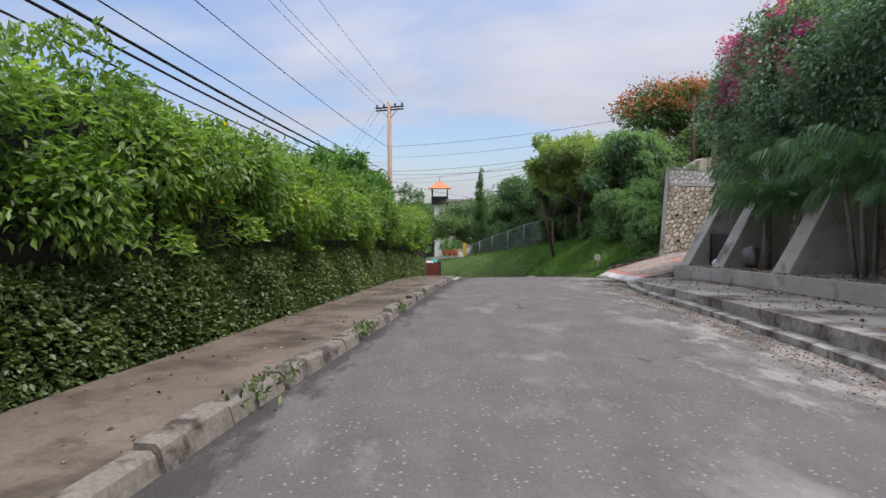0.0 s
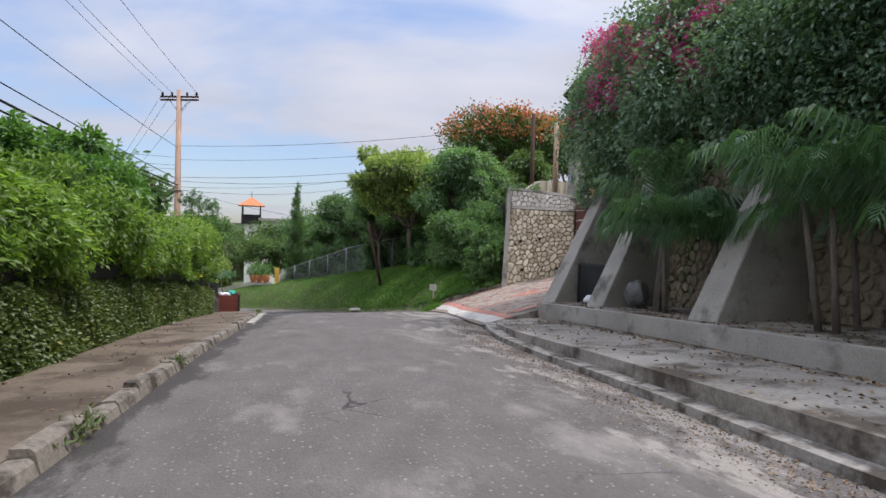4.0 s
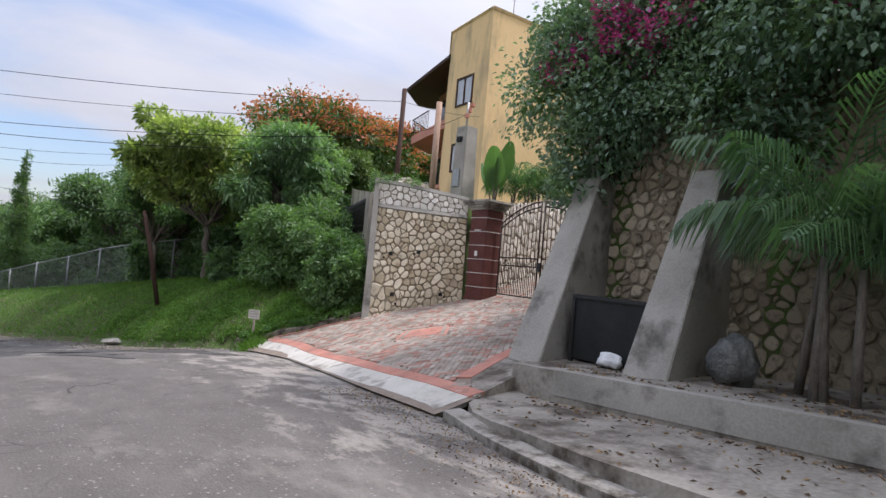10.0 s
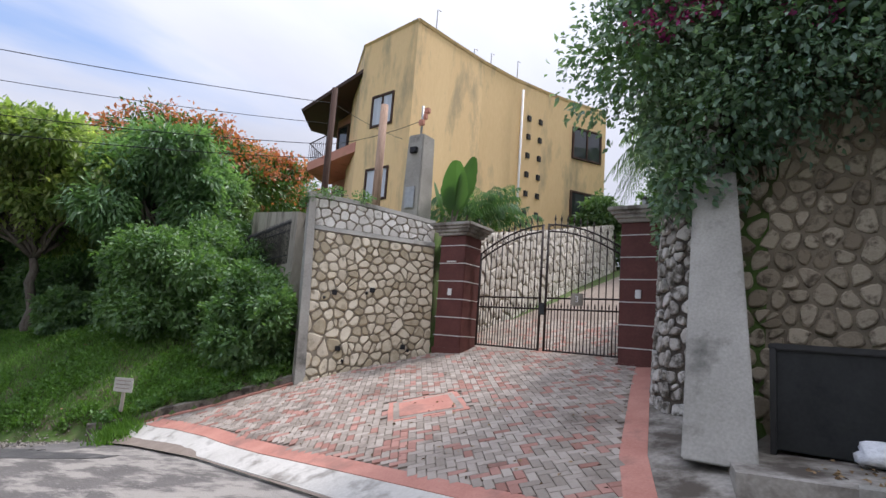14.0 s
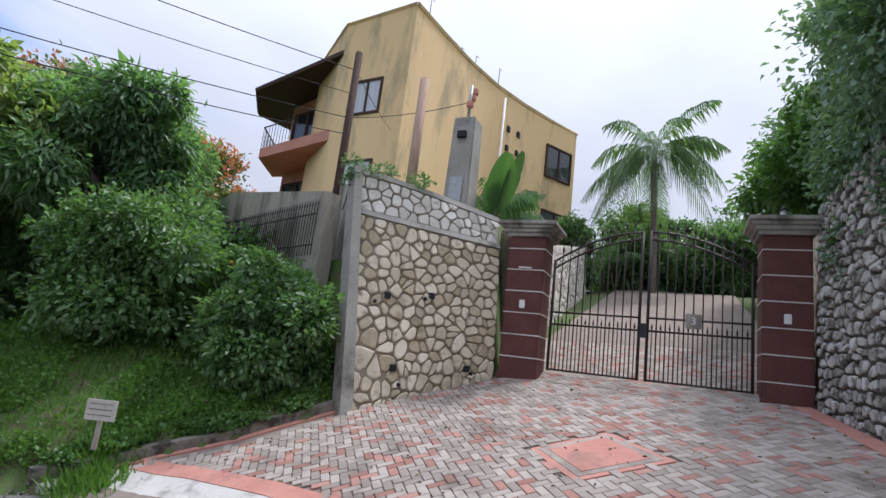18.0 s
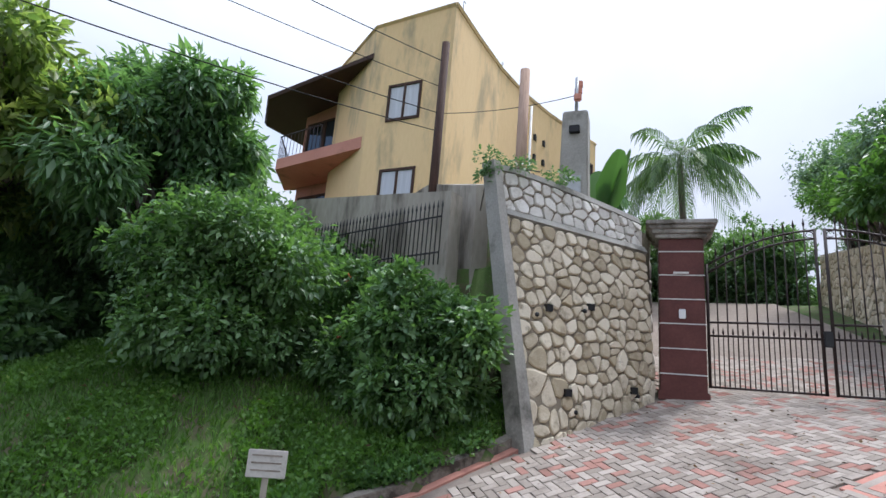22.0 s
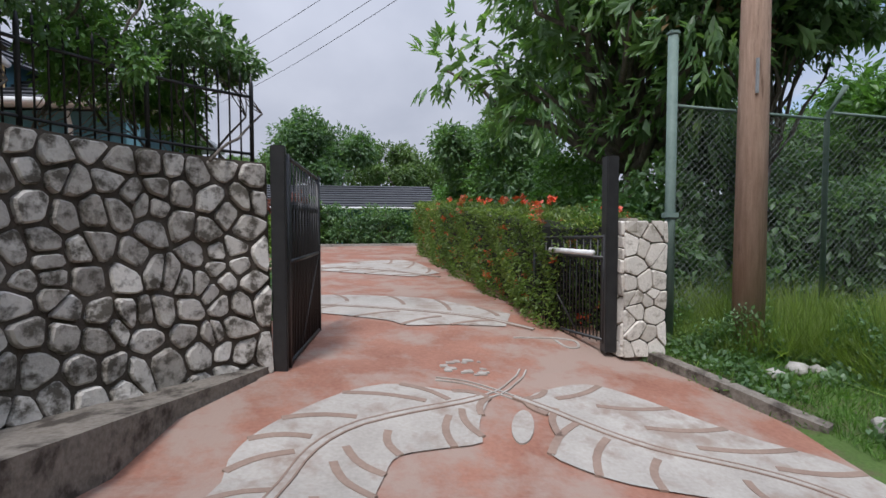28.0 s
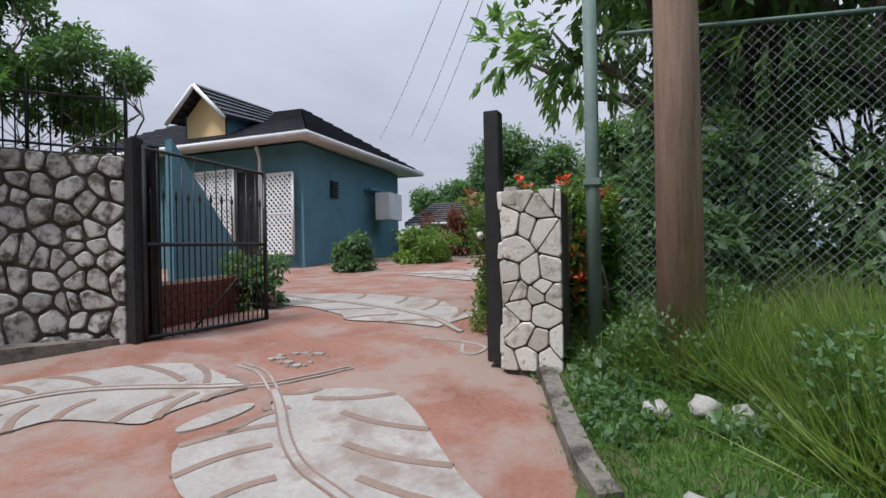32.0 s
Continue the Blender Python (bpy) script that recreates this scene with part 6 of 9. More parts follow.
wire((*P0, 5.5), (BK[0] + 0.2, BK[1], 8.0), 0.8, 0.012)
for k, (h, h2, r) in enumerate(((3.9, 6.5, 0.016), (3.6, 6.1, 0.034), (3.45, 5.9, 0.027), (3.2, 5.6, 0.019))):
    wire((*P0, h), (BK[0] + 0.1 * k, BK[1], h2), 0.5 + 0.08 * k, r, "bundled thick black telecom cable")
    wire((*P0, h), (-16.4, 69.4, 1.5 - 0.25 * k), 0.9 + 0.15 * k, r, "bundled thick black telecom cable")
wire((*P0, 5.6), (12.93, 28.39, 6.6), 0.35, 0.010)
wire((*P0, 4.0), (12.93, 28.39, 5.4), 0.45, 0.010)
wire((*P0, 3.8), (12.93, 28.39, 5.0), 0.55, 0.010)
wire((*P0, 4.9), (12.93, 28.39, 6.0), 0.4, 0.008)
wire((12.93, 28.39, 6.6), (19.2, 31.0, 8.0), 0.1, 0.008)
wire((12.93, 28.39, 5.4), (13.6, 25.7, 5.9), 0.1, 0.008)
wire((-3.05, 36.5, 3.4), (6.55, 35.0, 1.75), 0.25, 0.008)
wire((-3.05, 36.5, 3.5), (7.7, 47.8, 5.6), 0.3, 0.009)
wire((-3.05, 36.5, 3.35), (7.7, 47.8, 5.0), 0.4, 0.009)
wire((-3.05, 36.5, 5.0), (-30, 20, 5.5), 0.5, 0.008)
wire((-3.05, 36.5, 4.6), (-30, 22, 5.2), 0.5, 0.008)
wire((-3.05, 36.5, 4.4), (-30, 23, 5.0), 0.5, 0.008)

lp = thing("leaning_pole", (7.38, 35.27, -1.4), "leaning dark timber stay pole standing on the grass bank", "pole")
tubes("shaft", [([(7.42, 35.28, -1.7), (6.98, 35.12, 0.2), (6.52, 34.95, 2.0)], [0.09, 0.08, 0.065])], M_WOOD_D, lp, 9)

fp = thing("utility_pole", (-16.4, 69.4, zr(69) - 1), "distant grey timber utility pole with a crossarm", "utility pole")
tubes("shaft", [([(-16.4, 69.4, -9), (-16.4, 69.4, 2.3)], [0.17, 0.1])], M_GALV, fp, 8)
tubes("crossarm", [([(-17.2, 69.7, 1.9), (-15.6, 69.1, 1.9)], 0.06)], M_WOOD, fp, 4)

# ---- drive opposite: stone wall, gates ----
lw = thing("wall_stone_left", (-1.8, 30.2, -2.5), "curved wall of large pale lichen-stained stones with dark joints", "wall", kind="structure")
lb = [(-2.62, 30.98, -2.75), (-2.35, 30.55, -2.72), (-1.95, 30.15, -2.65), (-1.5, 29.75, -2.55), (-1.1, 29.5, -2.5), (-0.72, 29.33, -2.45)]
lt = [(-2.68, 30.93, -0.52), (-2.42, 30.5, -0.50), (-2.05, 30.08, -0.47), (-1.6, 29.68, -0.44), (-1.2, 29.42, -0.42), (-0.8, 29.25, -0.40)]
wl, hl, atl = loft(lb[::-1], lt[::-1])
wall_body("mortar", atl, wl, hl, 0.35, M_MORTAR_D, lw, 14, 4)
stones(lw, wl, hl, 0.245, 0.021, 0.045, M_STONE_G, atl, 31, 300, soften=0.17, flat=0.84)

sp = thing("stone_pillar", (-3.45, 35.3, -2.7), "low square gate pillar of white rubble stone", "gate pillar")
part("core", box(-3.80, 35.0, -2.8, -3.26, 35.52, -1.10, 0.01), M_MORTAR_D, sp)
for fa in range(2):
    if fa == 0:
        w5, h5, at5 = loft([(-3.25, 34.98, -2.75), (-3.25, 35.54, -2.75)], [(-3.25, 34.98, -1.08), (-3.25, 35.54, -1.08)])
    else:
        w5, h5, at5 = loft([(-3.82, 34.98, -2.75), (-3.25, 34.98, -2.75)], [(-3.82, 34.98, -1.08), (-3.25, 34.98, -1.08)])
    stones(sp, w5, h5, 0.20, 0.007, 0.022, M_STONE_W, at5, 41 + fa, soften=0.11, flat=0.90)
part("meter_box", box(-3.5, 35.02, -1.22, -3.22, 35.14, -1.05, 0.01), M_GREYWALL, sp, "grey meter box")


def yard_gate(hinge, free, z0, top_h, top_f, label, n=11):
    """An open wrought-iron leaf with a mid rail, dog bars and a brace."""
    a, b = Vector(hinge), Vector(free)
    t = thing("yard_gate", (a.x, a.y, z0), label, "gate", "leaves of the yard gate")

    def p(s, z):
        q = a.lerp(b, s)
        return (q.x, q.y, z)

    def top(s):
        return top_h + (top_f - top_h) * s

    for i in range(n + 1):
        s = i / n
        e = i in (0, n)
        tubes("bar", [([p(s, z0 + 0.06), p(s, top(s))], 0.032 if e else 0.010)], M_IRON, t, 6)
    dog = min(z0 + 1.62, top_f - 0.3)
    for i in range(n):
        s = (i + 0.5) / n
        tubes("dog_bar", [([p(s, z0 + 0.08), p(s, dog), p(s, dog + 0.04), p(s, dog + 0.14)], [0.009, 0.009, 0.022, 0.001])], M_IRON, t, 5)
    for z in (z0 + 0.10, z0 + 1.12):
        tubes("rail", [([p(0, z), p(1, z)], 0.024)], M_IRON, t, 6)
    tubes("top_rail", [([p(k / 8, top(k / 8) - 0.03) for k in range(9)], 0.02)], M_IRON, t, 6)
    tubes("brace", [([p(0.35, z0 + 0.12), p(1, z0 + 1.1)], 0.014)], M_IRON, t, 5)
    return t


g1 = yard_gate((-2.72, 31.12), (-4.5, 31.3), -2.62, -0.42, -0.50, "open black iron yard gate leaf beside the stone wall")
part("gate_post", box(-2.74, 30.98, -2.7, -2.6, 31.12, -0.35, 0.01), M_IRON, g1, "square black gate post")
part("second_post", box(-2.95, 31.0, -2.7, -2.83, 31.12, -0.40, 0.01), M_IRON, g1)
g2 = yard_gate((-3.42, 34.82), (-4.85, 34.4), -2.66, -1.25, -1.3, "low open black iron yard gate leaf against the flowering hedge")
part("gate_post", box(-3.5, 34.80, -2.7, -3.34, 34.95, -0.3, 0.01), M_IRON, g2, "square black gate post")
tubes("roller_bar", [([(-3.5, 34.7, -1.48), (-4.35, 34.45, -1.48)], 0.035)], M_WHITE, g2, 8, label="white sleeve on the gate bar")

gpole = thing("pipe_post", (-3.6, 35.75, -2.7), "green painted steel pipe post behind the stone pillar", "post")
tubes("pipe", [([(-3.6, 35.78, -2.8), (-3.6, 35.78, 1.25)], 0.065)], M_GREENPIPE, gpole, 10)
part("cap", box(-3.67, 35.71, 1.25, -3.53, 35.85, 1.31, 0.02), M_GREENPIPE, gpole)
part("collar", box(-3.68, 35.70, -1.05, -3.52, 35.86, -0.98, 0.01), M_GREENPIPE, gpole)

# yard paving
yv, yf = [], []


def yard_south(x):
    return float(np.interp(x, (-17, -9, -5.2, -3.2, -2.55, -1.66, -0.53, 1.2), (20.5, 20.5, 22.0, 27.5, 30.95, 30.36, 30.15, 29.95)))


yard_north = verge_line
NU, NV = 90, 40
for j in range(NV + 1):
    for i in range(NU + 1):
        u = (i / NU) ** 0.7
        x0 = -17 + 18.1 * u
        y = yard_south(x0) + (yard_north(x0) - yard_south(x0)) * j / NV
        x = -17 + (xl(y) + 0.04 + 17) * u
        yv.append((x, y, yard(x, y)))
for j in range(NV):
    for i in range(NU):
        yf.append((j * (NU + 1) + i, j * (NU + 1) + i + 1, (j + 1) * (NU + 1) + i + 1, (j + 1) * (NU + 1) + i))
def skirt(ids):
    """Turns an edge of the paving down into the ground."""
    k = len(yv)
    for q in ids:
        yv.append((yv[q][0], yv[q][1], yv[q][2] - 0.45))
    for i in range(len(ids) - 1):
        yf.append((ids[i], ids[i + 1], k + i + 1, k + i))


skirt([j * (NU + 1) + NU for j in range(NV + 1)])
skirt([i for i in range(NU + 1)])
skirt([NV * (NU + 1) + i for i in range(NU + 1)])
yp = poly("yard_drive", yv, yf, M_TERRA, None, False)
tagged(yp, "terracotta coloured concrete drive stamped with leaf shapes", "driveway", kind="structure")
de = [y for y in spaced(30.0, 35.9, 0.3)]
kd = strip("drive_edge", [(xl(y) - 0.09, y, yard(xl(y) - 0.09, y) + 0.006) for y in de], [(xl(y) + 0.05, y, yard(xl(y), y) + 0.004) for y in de], M_KERB_P, None, 0.3, 0.006)
tagged(kd, "pale worn concrete edge of the red drive", "kerb", kind="structure")
dk = fine_line([(-3.68, 35.1), (-3.06, 35.38), (-2.28, 35.62), (-1.7, 35.83), (-1.37, 36.0)], 0.3)
kerb_y = strip("kerb_yard", [(x - 0.03, y + 0.13, yard(x, y) + 0.12) for x, y in dk], [(x + 0.03, y, yard(x, y) + 0.11) for x, y in dk], M_KERB, None, 0.3, 0.008)
tagged(kerb_y, "narrow concrete kerb between the drive and the tall grass", "kerb", kind="structure")

# ---- hedge along the sidewalk ----


def hedge_x(y):
    return float(np.interp(y, (-20, 4.1, 6, 8.7, 12.8, 18, 24, 27.5), (-5.3, -2.62, -2.40, -2.05, -1.55, -1.05, -0.52, -0.3)))


def hedge_run(name, ya, yb, base, top, depth, n, size, material, label, category, seed, bulge=0.12, droop=0.3, width=0.5, core_mat=None, extra=()):
    """A hedge: leaves over the front, top and back of a wavy body that follows the sidewalk."""
    rng = np.random.default_rng(seed)
    t = thing(name, (hedge_x((ya + yb) / 2) - depth / 2, (ya + yb) / 2, zr((ya + yb) / 2)), label, category)
    yy = rng.uniform(ya, yb, n)
    zb = np.array([zr(v) for v in yy])
    hx = np.array([hedge_x(v) for v in yy])
    tt = np.array([top(v) for v in yy])
    bb = np.array([base(v) for v in yy])
    hh = tt - bb
    per = hh + depth
    s = rng.random(n) * per
    front = s < hh
    z = np.where(front, zb + bb + s, zb + tt)
    wav = bulge * (np.sin(yy * 2.1 + seed) * np.sin(z * 3.3 + yy) + 0.7 * np.sin(yy * 5.3) * np.sin(z * 6.1 + seed))
    x = np.where(front, hx + wav, hx - (s - hh))
    z = np.where(front, z, z + wav * 1.3)
    inset = rng.random(n) ** 2 * 0.22
    x = np.where(front, x - inset, x)
    z = np.where(front, z, z - inset)
    round_ = np.clip((z - (zb + tt - 0.25)) / 0.25, 0, 1)
    x -= round_ ** 2 * 0.18
    pos = np.stack([x, yy, z], 1)
    out = np.where(front[:, None], [1.0, 0, 0.25], [0.1, 0, 1.0])
    leaves("foliage", pos, out, np.full(n, size), material, t, seed, width, droop, 0.6)
    # body that the leaves grow on, near-black to paint the shade inside
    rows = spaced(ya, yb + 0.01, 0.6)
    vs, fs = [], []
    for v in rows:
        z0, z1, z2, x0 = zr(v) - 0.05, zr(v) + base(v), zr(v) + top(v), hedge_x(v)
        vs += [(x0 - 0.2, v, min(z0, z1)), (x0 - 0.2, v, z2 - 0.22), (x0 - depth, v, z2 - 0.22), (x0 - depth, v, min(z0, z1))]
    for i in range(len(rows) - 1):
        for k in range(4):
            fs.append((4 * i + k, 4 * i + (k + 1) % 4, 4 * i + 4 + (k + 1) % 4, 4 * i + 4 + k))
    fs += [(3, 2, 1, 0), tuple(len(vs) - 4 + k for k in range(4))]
    poly("twig_core", vs, fs, M_DARK if core_mat is None else core_mat, t, False, "near-black inside, painted as shade")
    for nm, mt, k, sz in extra:
        i = rng.choice(n, k, replace=False)
        tagged(leaves(nm, np.repeat(pos[i] + out[i] * 0.06, 5, 0), np.repeat(out[i], 5, 0), np.full(5 * k, sz), mt, t, seed + 1, 0.8, -0.2, 0.8), kind="stuff")
    return t


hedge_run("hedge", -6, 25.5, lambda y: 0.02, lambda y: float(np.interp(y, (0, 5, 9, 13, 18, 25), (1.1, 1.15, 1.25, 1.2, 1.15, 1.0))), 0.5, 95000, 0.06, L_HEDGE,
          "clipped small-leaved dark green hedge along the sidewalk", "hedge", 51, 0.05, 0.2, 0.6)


def bush_top(y):
    return float(np.interp(y, (-6, 4, 6, 8, 10, 14, 17, 19.5, 21, 24, 25.5), (2.9, 2.62, 2.8, 2.75, 2.6, 2.5, 2.3, 2.1, 2.05, 1.95, 1.5))) + 0.10 * math.sin(y * 2.7) + 0.08 * math.sin(y * 6.1)


hb = hedge_run("vine_bush", -6, 25.0, lambda y: 1.3 + 0.14 * math.sin(y * 1.7), bush_top, 1.6, 66000, 0.095, L_ALLA,
               "tall sprawling bright green flowering vine over the hedge", "bush", 52, 0.26, 0.3, 0.42, None, (("flowers", L_YEL, 120, 0.05),))
rgl = np.random.default_rng(58)
lob = [(hedge_x(y) + rgl.uniform(-0.25, 0.1), y, zr(y) + rgl.uniform(1.6, 2.5), rgl.uniform(0.25, 0.5), rgl.uniform(0.4, 0.7), rgl.uniform(0.25, 0.45)) for y in spaced(2, 25, 0.55)]
p, o = cloud_points(lob, 40000, rgl, 0.3, 0.25)
leaves("overhang", p, o, np.full(len(p), 0.095), L_ALLA, hb, 59, 0.42, 0.45, 0.7)
# trees behind the hedge
for i, (x, y, h, r) in enumerate(((-5.2, 3.0, 3.4, 1.5), (-4.6, 8.5, 3.3, 1.4), (-3.6, 13.5, 3.4, 1.3), (-2.6, 17.5, 3.9, 1.25), (-7.5, 6, 4.2, 2.0))):
    lobs = spray((x, y, zr(y) + h * 0.68), (r, r, h * 0.36), 9, np.random.default_rng(70 + i))
    tree("garden_tree", (x, y, zr(y)), "leafy green garden tree behind the hedge", "tree", lobs, L_BUSH, 9000, 0.16, 70 + i, 0.1, 0.5, group="trees behind the hedge")

# weeds in the kerb joints
rw = np.random.default_rng(77)
for y, n_ in ((4.6, 90), (5.1, 60), (7.6, 120), (8.0, 60), (10.3, 110), (13.5, 60), (26.6, 160), (27.3, 120)):
    c = np.array((xl(y) - 0.05, y, zr(y) + 0.10))
    pw = c + rw.normal(0, 1, (n_, 3)) * (0.07, 0.16, 0.02)
    ow = np.repeat([[0.25, 0, 1.0]], n_, 0)
    kw = leaves("kerb_weed", pw, ow, np.full(n_, 0.08), L_HEDGE, None, int(y * 10), 0.35, 0.1, 0.8)
    tagged(kw, "small green weed growing in the kerb joint", "weed", "weeds in the kerb", "stuff")

# slatted refuse bin
bn = thing("refuse_bin", (-0.15, 28.8, -1.98), "slatted dark red wooden refuse bin on the sidewalk", "refuse bin")
bx0, bx1, by0, by1, bz0, bz1 = -0.62, 0.28, 28.35, 29.25, zr(28.8) + 0.12, -1.24
for k in range(6):
    z = bz0 + 0.04 + k * (bz1 - bz0 - 0.04) / 6
    for (a, b, c, d) in ((bx0, by0, bx1, by0 + 0.03), (bx0, by1 - 0.03, bx1, by1), (bx0, by0, bx0 + 0.03, by1), (bx1 - 0.03, by0, bx1, by1)):
        part("slat", box(a, b, z, c, d, z + 0.105, 0.005), M_BINWOOD, bn)
for x in (bx0 - 0.02, bx1 - 0.03):
    for y in (by0 - 0.02, by1 - 0.03):
        part("corner_post", box(x, y, bz0 - 0.02, x + 0.05, y + 0.05, bz1 + 0.02, 0.006), M_IRON, bn, "black corner iron")
part("rubbish", box(bx0 + 0.05, by0 + 0.05, bz0, bx1 - 0.05, by1 - 0.05, bz1 - 0.12), M_DARK, bn)
lump("plastic_bag", (-0.05, 29.15, -1.22), (0.16, 0.17, 0.10), M_TEAL, 3, "knotted teal plastic bag on the refuse bin", "bag", 0.6)
lump("plastic_bag", (-0.3, 28.7, -1.25), (0.2, 0.2, 0.10), M_BAGW, 8, "white plastic bag on top of the refuse bin", "bag", 0.6)

# ---- vines over the retaining wall ----
bv = thing("bougainvillea", (10.3, 15, 4.0), "huge dark green bougainvillea with magenta flowers spilling over the wall", "bougainvillea")
rb = np.random.default_rng(60)
lob = []
for y, zc, r in ((19.0, 4.3, 0.95), (18.6, 5.1, 1.0), (18.2, 3.3, 0.75), (17.4, 4.1, 1.15), (17.6, 5.6, 0.95), (16.6, 6.0, 0.9), (16.2, 4.6, 1.2), (15.6, 3.6, 0.9), (15.3, 5.8, 0.95), (14.6, 4.6, 1.15), (14.0, 6.0, 0.9),
                 (13.4, 5.2, 1.0), (12.6, 4.6, 1.0), (12.0, 5.8, 0.95), (11.2, 4.9, 1.0), (10.2, 5.2, 1.0), (9.2, 4.8, 1.0), (8.2, 5.3, 1.0), (7.0, 5.0, 1.1), (5.6, 5.2, 1.1), (4.2, 5.2, 1.1), (2.5, 5.4, 1.2)):
    lob.append((wall_x(y) - 0.35 + rb.uniform(-0.3, 0.3), y, zc, r * 0.9, r, r * 0.85))
    lob.append((wall_x(y) - 0.2 + rb.uniform(-0.6, 0.2), y + rb.uniform(-0.5, 0.5), zc + rb.uniform(-0.8, 0.5), r * 0.55, r * 0.55, r * 0.6))
lob += [(wall_x(y) - 0.3, y, 4.0 + 0.5 * math.sin(y * 2.3), 0.7, 0.95, 0.8) for y in spaced(2.0, 13.5, 1.1)]
lob += [(wall_x(y) - 0.25, y, 3.2 + 0.35 * math.sin(y * 1.9), 0.5, 0.8, 0.7) for y in spaced(3.0, 13.0, 1.2)]
lob += [(11.5, 18.95, 2.9, 0.5, 0.2, 0.5), (10.6, 18.8, 2.6, 0.4, 0.2, 0.6), (12.1, 19.2, 2.4, 0.3, 0.15, 0.5)]
lob += [(11.2, 18.85, 3.9, 0.7, 0.5, 0.6), (12.2, 18.95, 3.6, 0.7, 0.5, 0.55), (10.4, 18.5, 3.9, 0.6, 0.6, 0.7), (11.7, 18.6, 4.8, 0.9, 0.7, 0.8), (10.7, 18.5, 4.9, 0.8, 0.7, 0.8), (12.8, 18.8, 4.4, 0.8, 0.6, 0.7)]
p, o = cloud_points(lob, 112000, rb, 0.35, 0.28)
leaves("foliage", p, o, np.full(len(p), 0.102), L_BOUG, bv, 61, 0.55, 0.35, 0.7)
# inner leaves in a deeper green, which paints the shade within the mass
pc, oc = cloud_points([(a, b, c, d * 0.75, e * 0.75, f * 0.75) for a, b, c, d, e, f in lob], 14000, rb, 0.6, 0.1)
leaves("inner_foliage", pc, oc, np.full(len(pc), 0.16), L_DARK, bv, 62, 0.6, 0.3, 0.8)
for s in range(34):
    c = (9.7, rb.uniform(13.2, 18.9), rb.uniform(4.4, 6.5), 0.24, 0.36, 0.24)
    c = (wall_x(c[1]) - 1.0 + rb.uniform(-0.1, 0.3), *c[1:])
    p, o = cloud_points([c], 150, rb, 0.6, 0.2)
    tagged(leaves("blossom", p, o, np.full(len(p), 0.07), L_MAG, bv, 63 + s, 0.8, 0.0, 0.9), "magenta papery flowers", kind="stuff")
runs = [limb_run((wall_x(y) + 0.3, y, 3.6), (wall_x(y) - 0.4, y + rb.uniform(-1, 1), 5.0), 0.05, 0.015, rb) for y in spaced(5, 19, 1.4)]
for r in runs:
    tubes("stem", [r], M_BARK, bv, 6)
# trees above the wall
for i, (x, y, z, r, lm) in enumerate(((12.0, 17.0, 7.8, 1.9, L_BOUG), (14.6, 17.2, 8.3, 2.1, L_BOUG), (10.9, 15.8, 7.6, 1.6, L_BOUG), (11.8, 9.5, 5.6, 1.9, L_DARK), (11.5, 5.5, 6.0, 2.0, L_DARK), (12.5, 13.5, 6.2, 1.7, L_DARK), (11.0, 1.0, 6.4, 2.2, L_DARK))):
    lobs = spray((x, y, z), (r, r, r * 0.8), 10, np.random.default_rng(90 + i))
    tree("tree", (x, y, 3.5), "dense dark green tree above the retaining wall", "tree", lobs, lm, 12000, 0.14, 90 + i, 0.13, 0.5, group="trees above the wall")
# palms on the terrace
for i, (x, y, st, fr, ln, hh) in enumerate(((8.75, 14.2, 4, 8, 1.8, 1.7), (8.7, 13.3, 3, 7, 1.5, 1.3), (8.5, 10.6, 4, 8, 1.8, 1.7), (8.3, 9.6, 3, 7, 1.6, 1.4), (8.2, 6.8, 4, 8, 1.8, 1.7), (7.9, 3.2, 4, 8, 1.8, 1.7))):
    palm_clump("areca_palm", (x, y, t2z(y)), "clump of slender feathery palms in front of the stone wall", st, fr, ln, L_PALM, 100 + i, hh, 0.62, "palms on the terrace", 0.35)

# ---- coconut palm and inner garden ----
cp = thing("coconut_palm", (29.7, 22.7, 1.5), "coconut palm with a grey trunk and drooping fronds", "coconut palm")
tubes("trunk", [([(29.9, 22.5, 0.8), (29.8, 22.6, 6.0), (29.7, 22.75, 11.2)], [0.2, 0.16, 0.13])], M_BARK, cp, 9)
rc = random.Random(7)
vs, fs = [], []
for k in range(34):
    el = rc.uniform(-0.9, 1.0)
    frond((29.7, 22.75, 11.2), 2 * math.pi * k / 13 + rc.uniform(-0.2, 0.2), rc.uniform(3.4, 4.3), 3.2 * el + 0.6, rc.uniform(0.7, 1.1), 30, 1.1, rc, vs, fs, 0.05, 0.7, 0.9)
poly("foliage", vs, fs, L_COCO, cp)
for i, (x, y, z, r) in enumerate(((24, 16.4, 6.5, 2.0), (27.5, 16.0, 7.2, 2.0), (22, 16.0, 6.5, 2.2), (33, 19.5, 7.0, 2.4), (17.5, 17.4, 5.2, 2.3), (15.5, 17.2, 4.6, 1.8), (31, 27.5, 6.5, 2.2), (37, 23, 8.5, 3.0))):
    lobs = spray((x, y, z), (r, r, r * 0.75), 9, np.random.default_rng(120 + i))
    tree("garden_tree", (x, y, 0.8), "dark green leafy tree in the garden behind the gate", "tree", lobs, L_DARK if i % 2 else L_BUSH, 8000, 0.2, 120 + i, 0.12, 0.5, group="garden trees behind the gate")


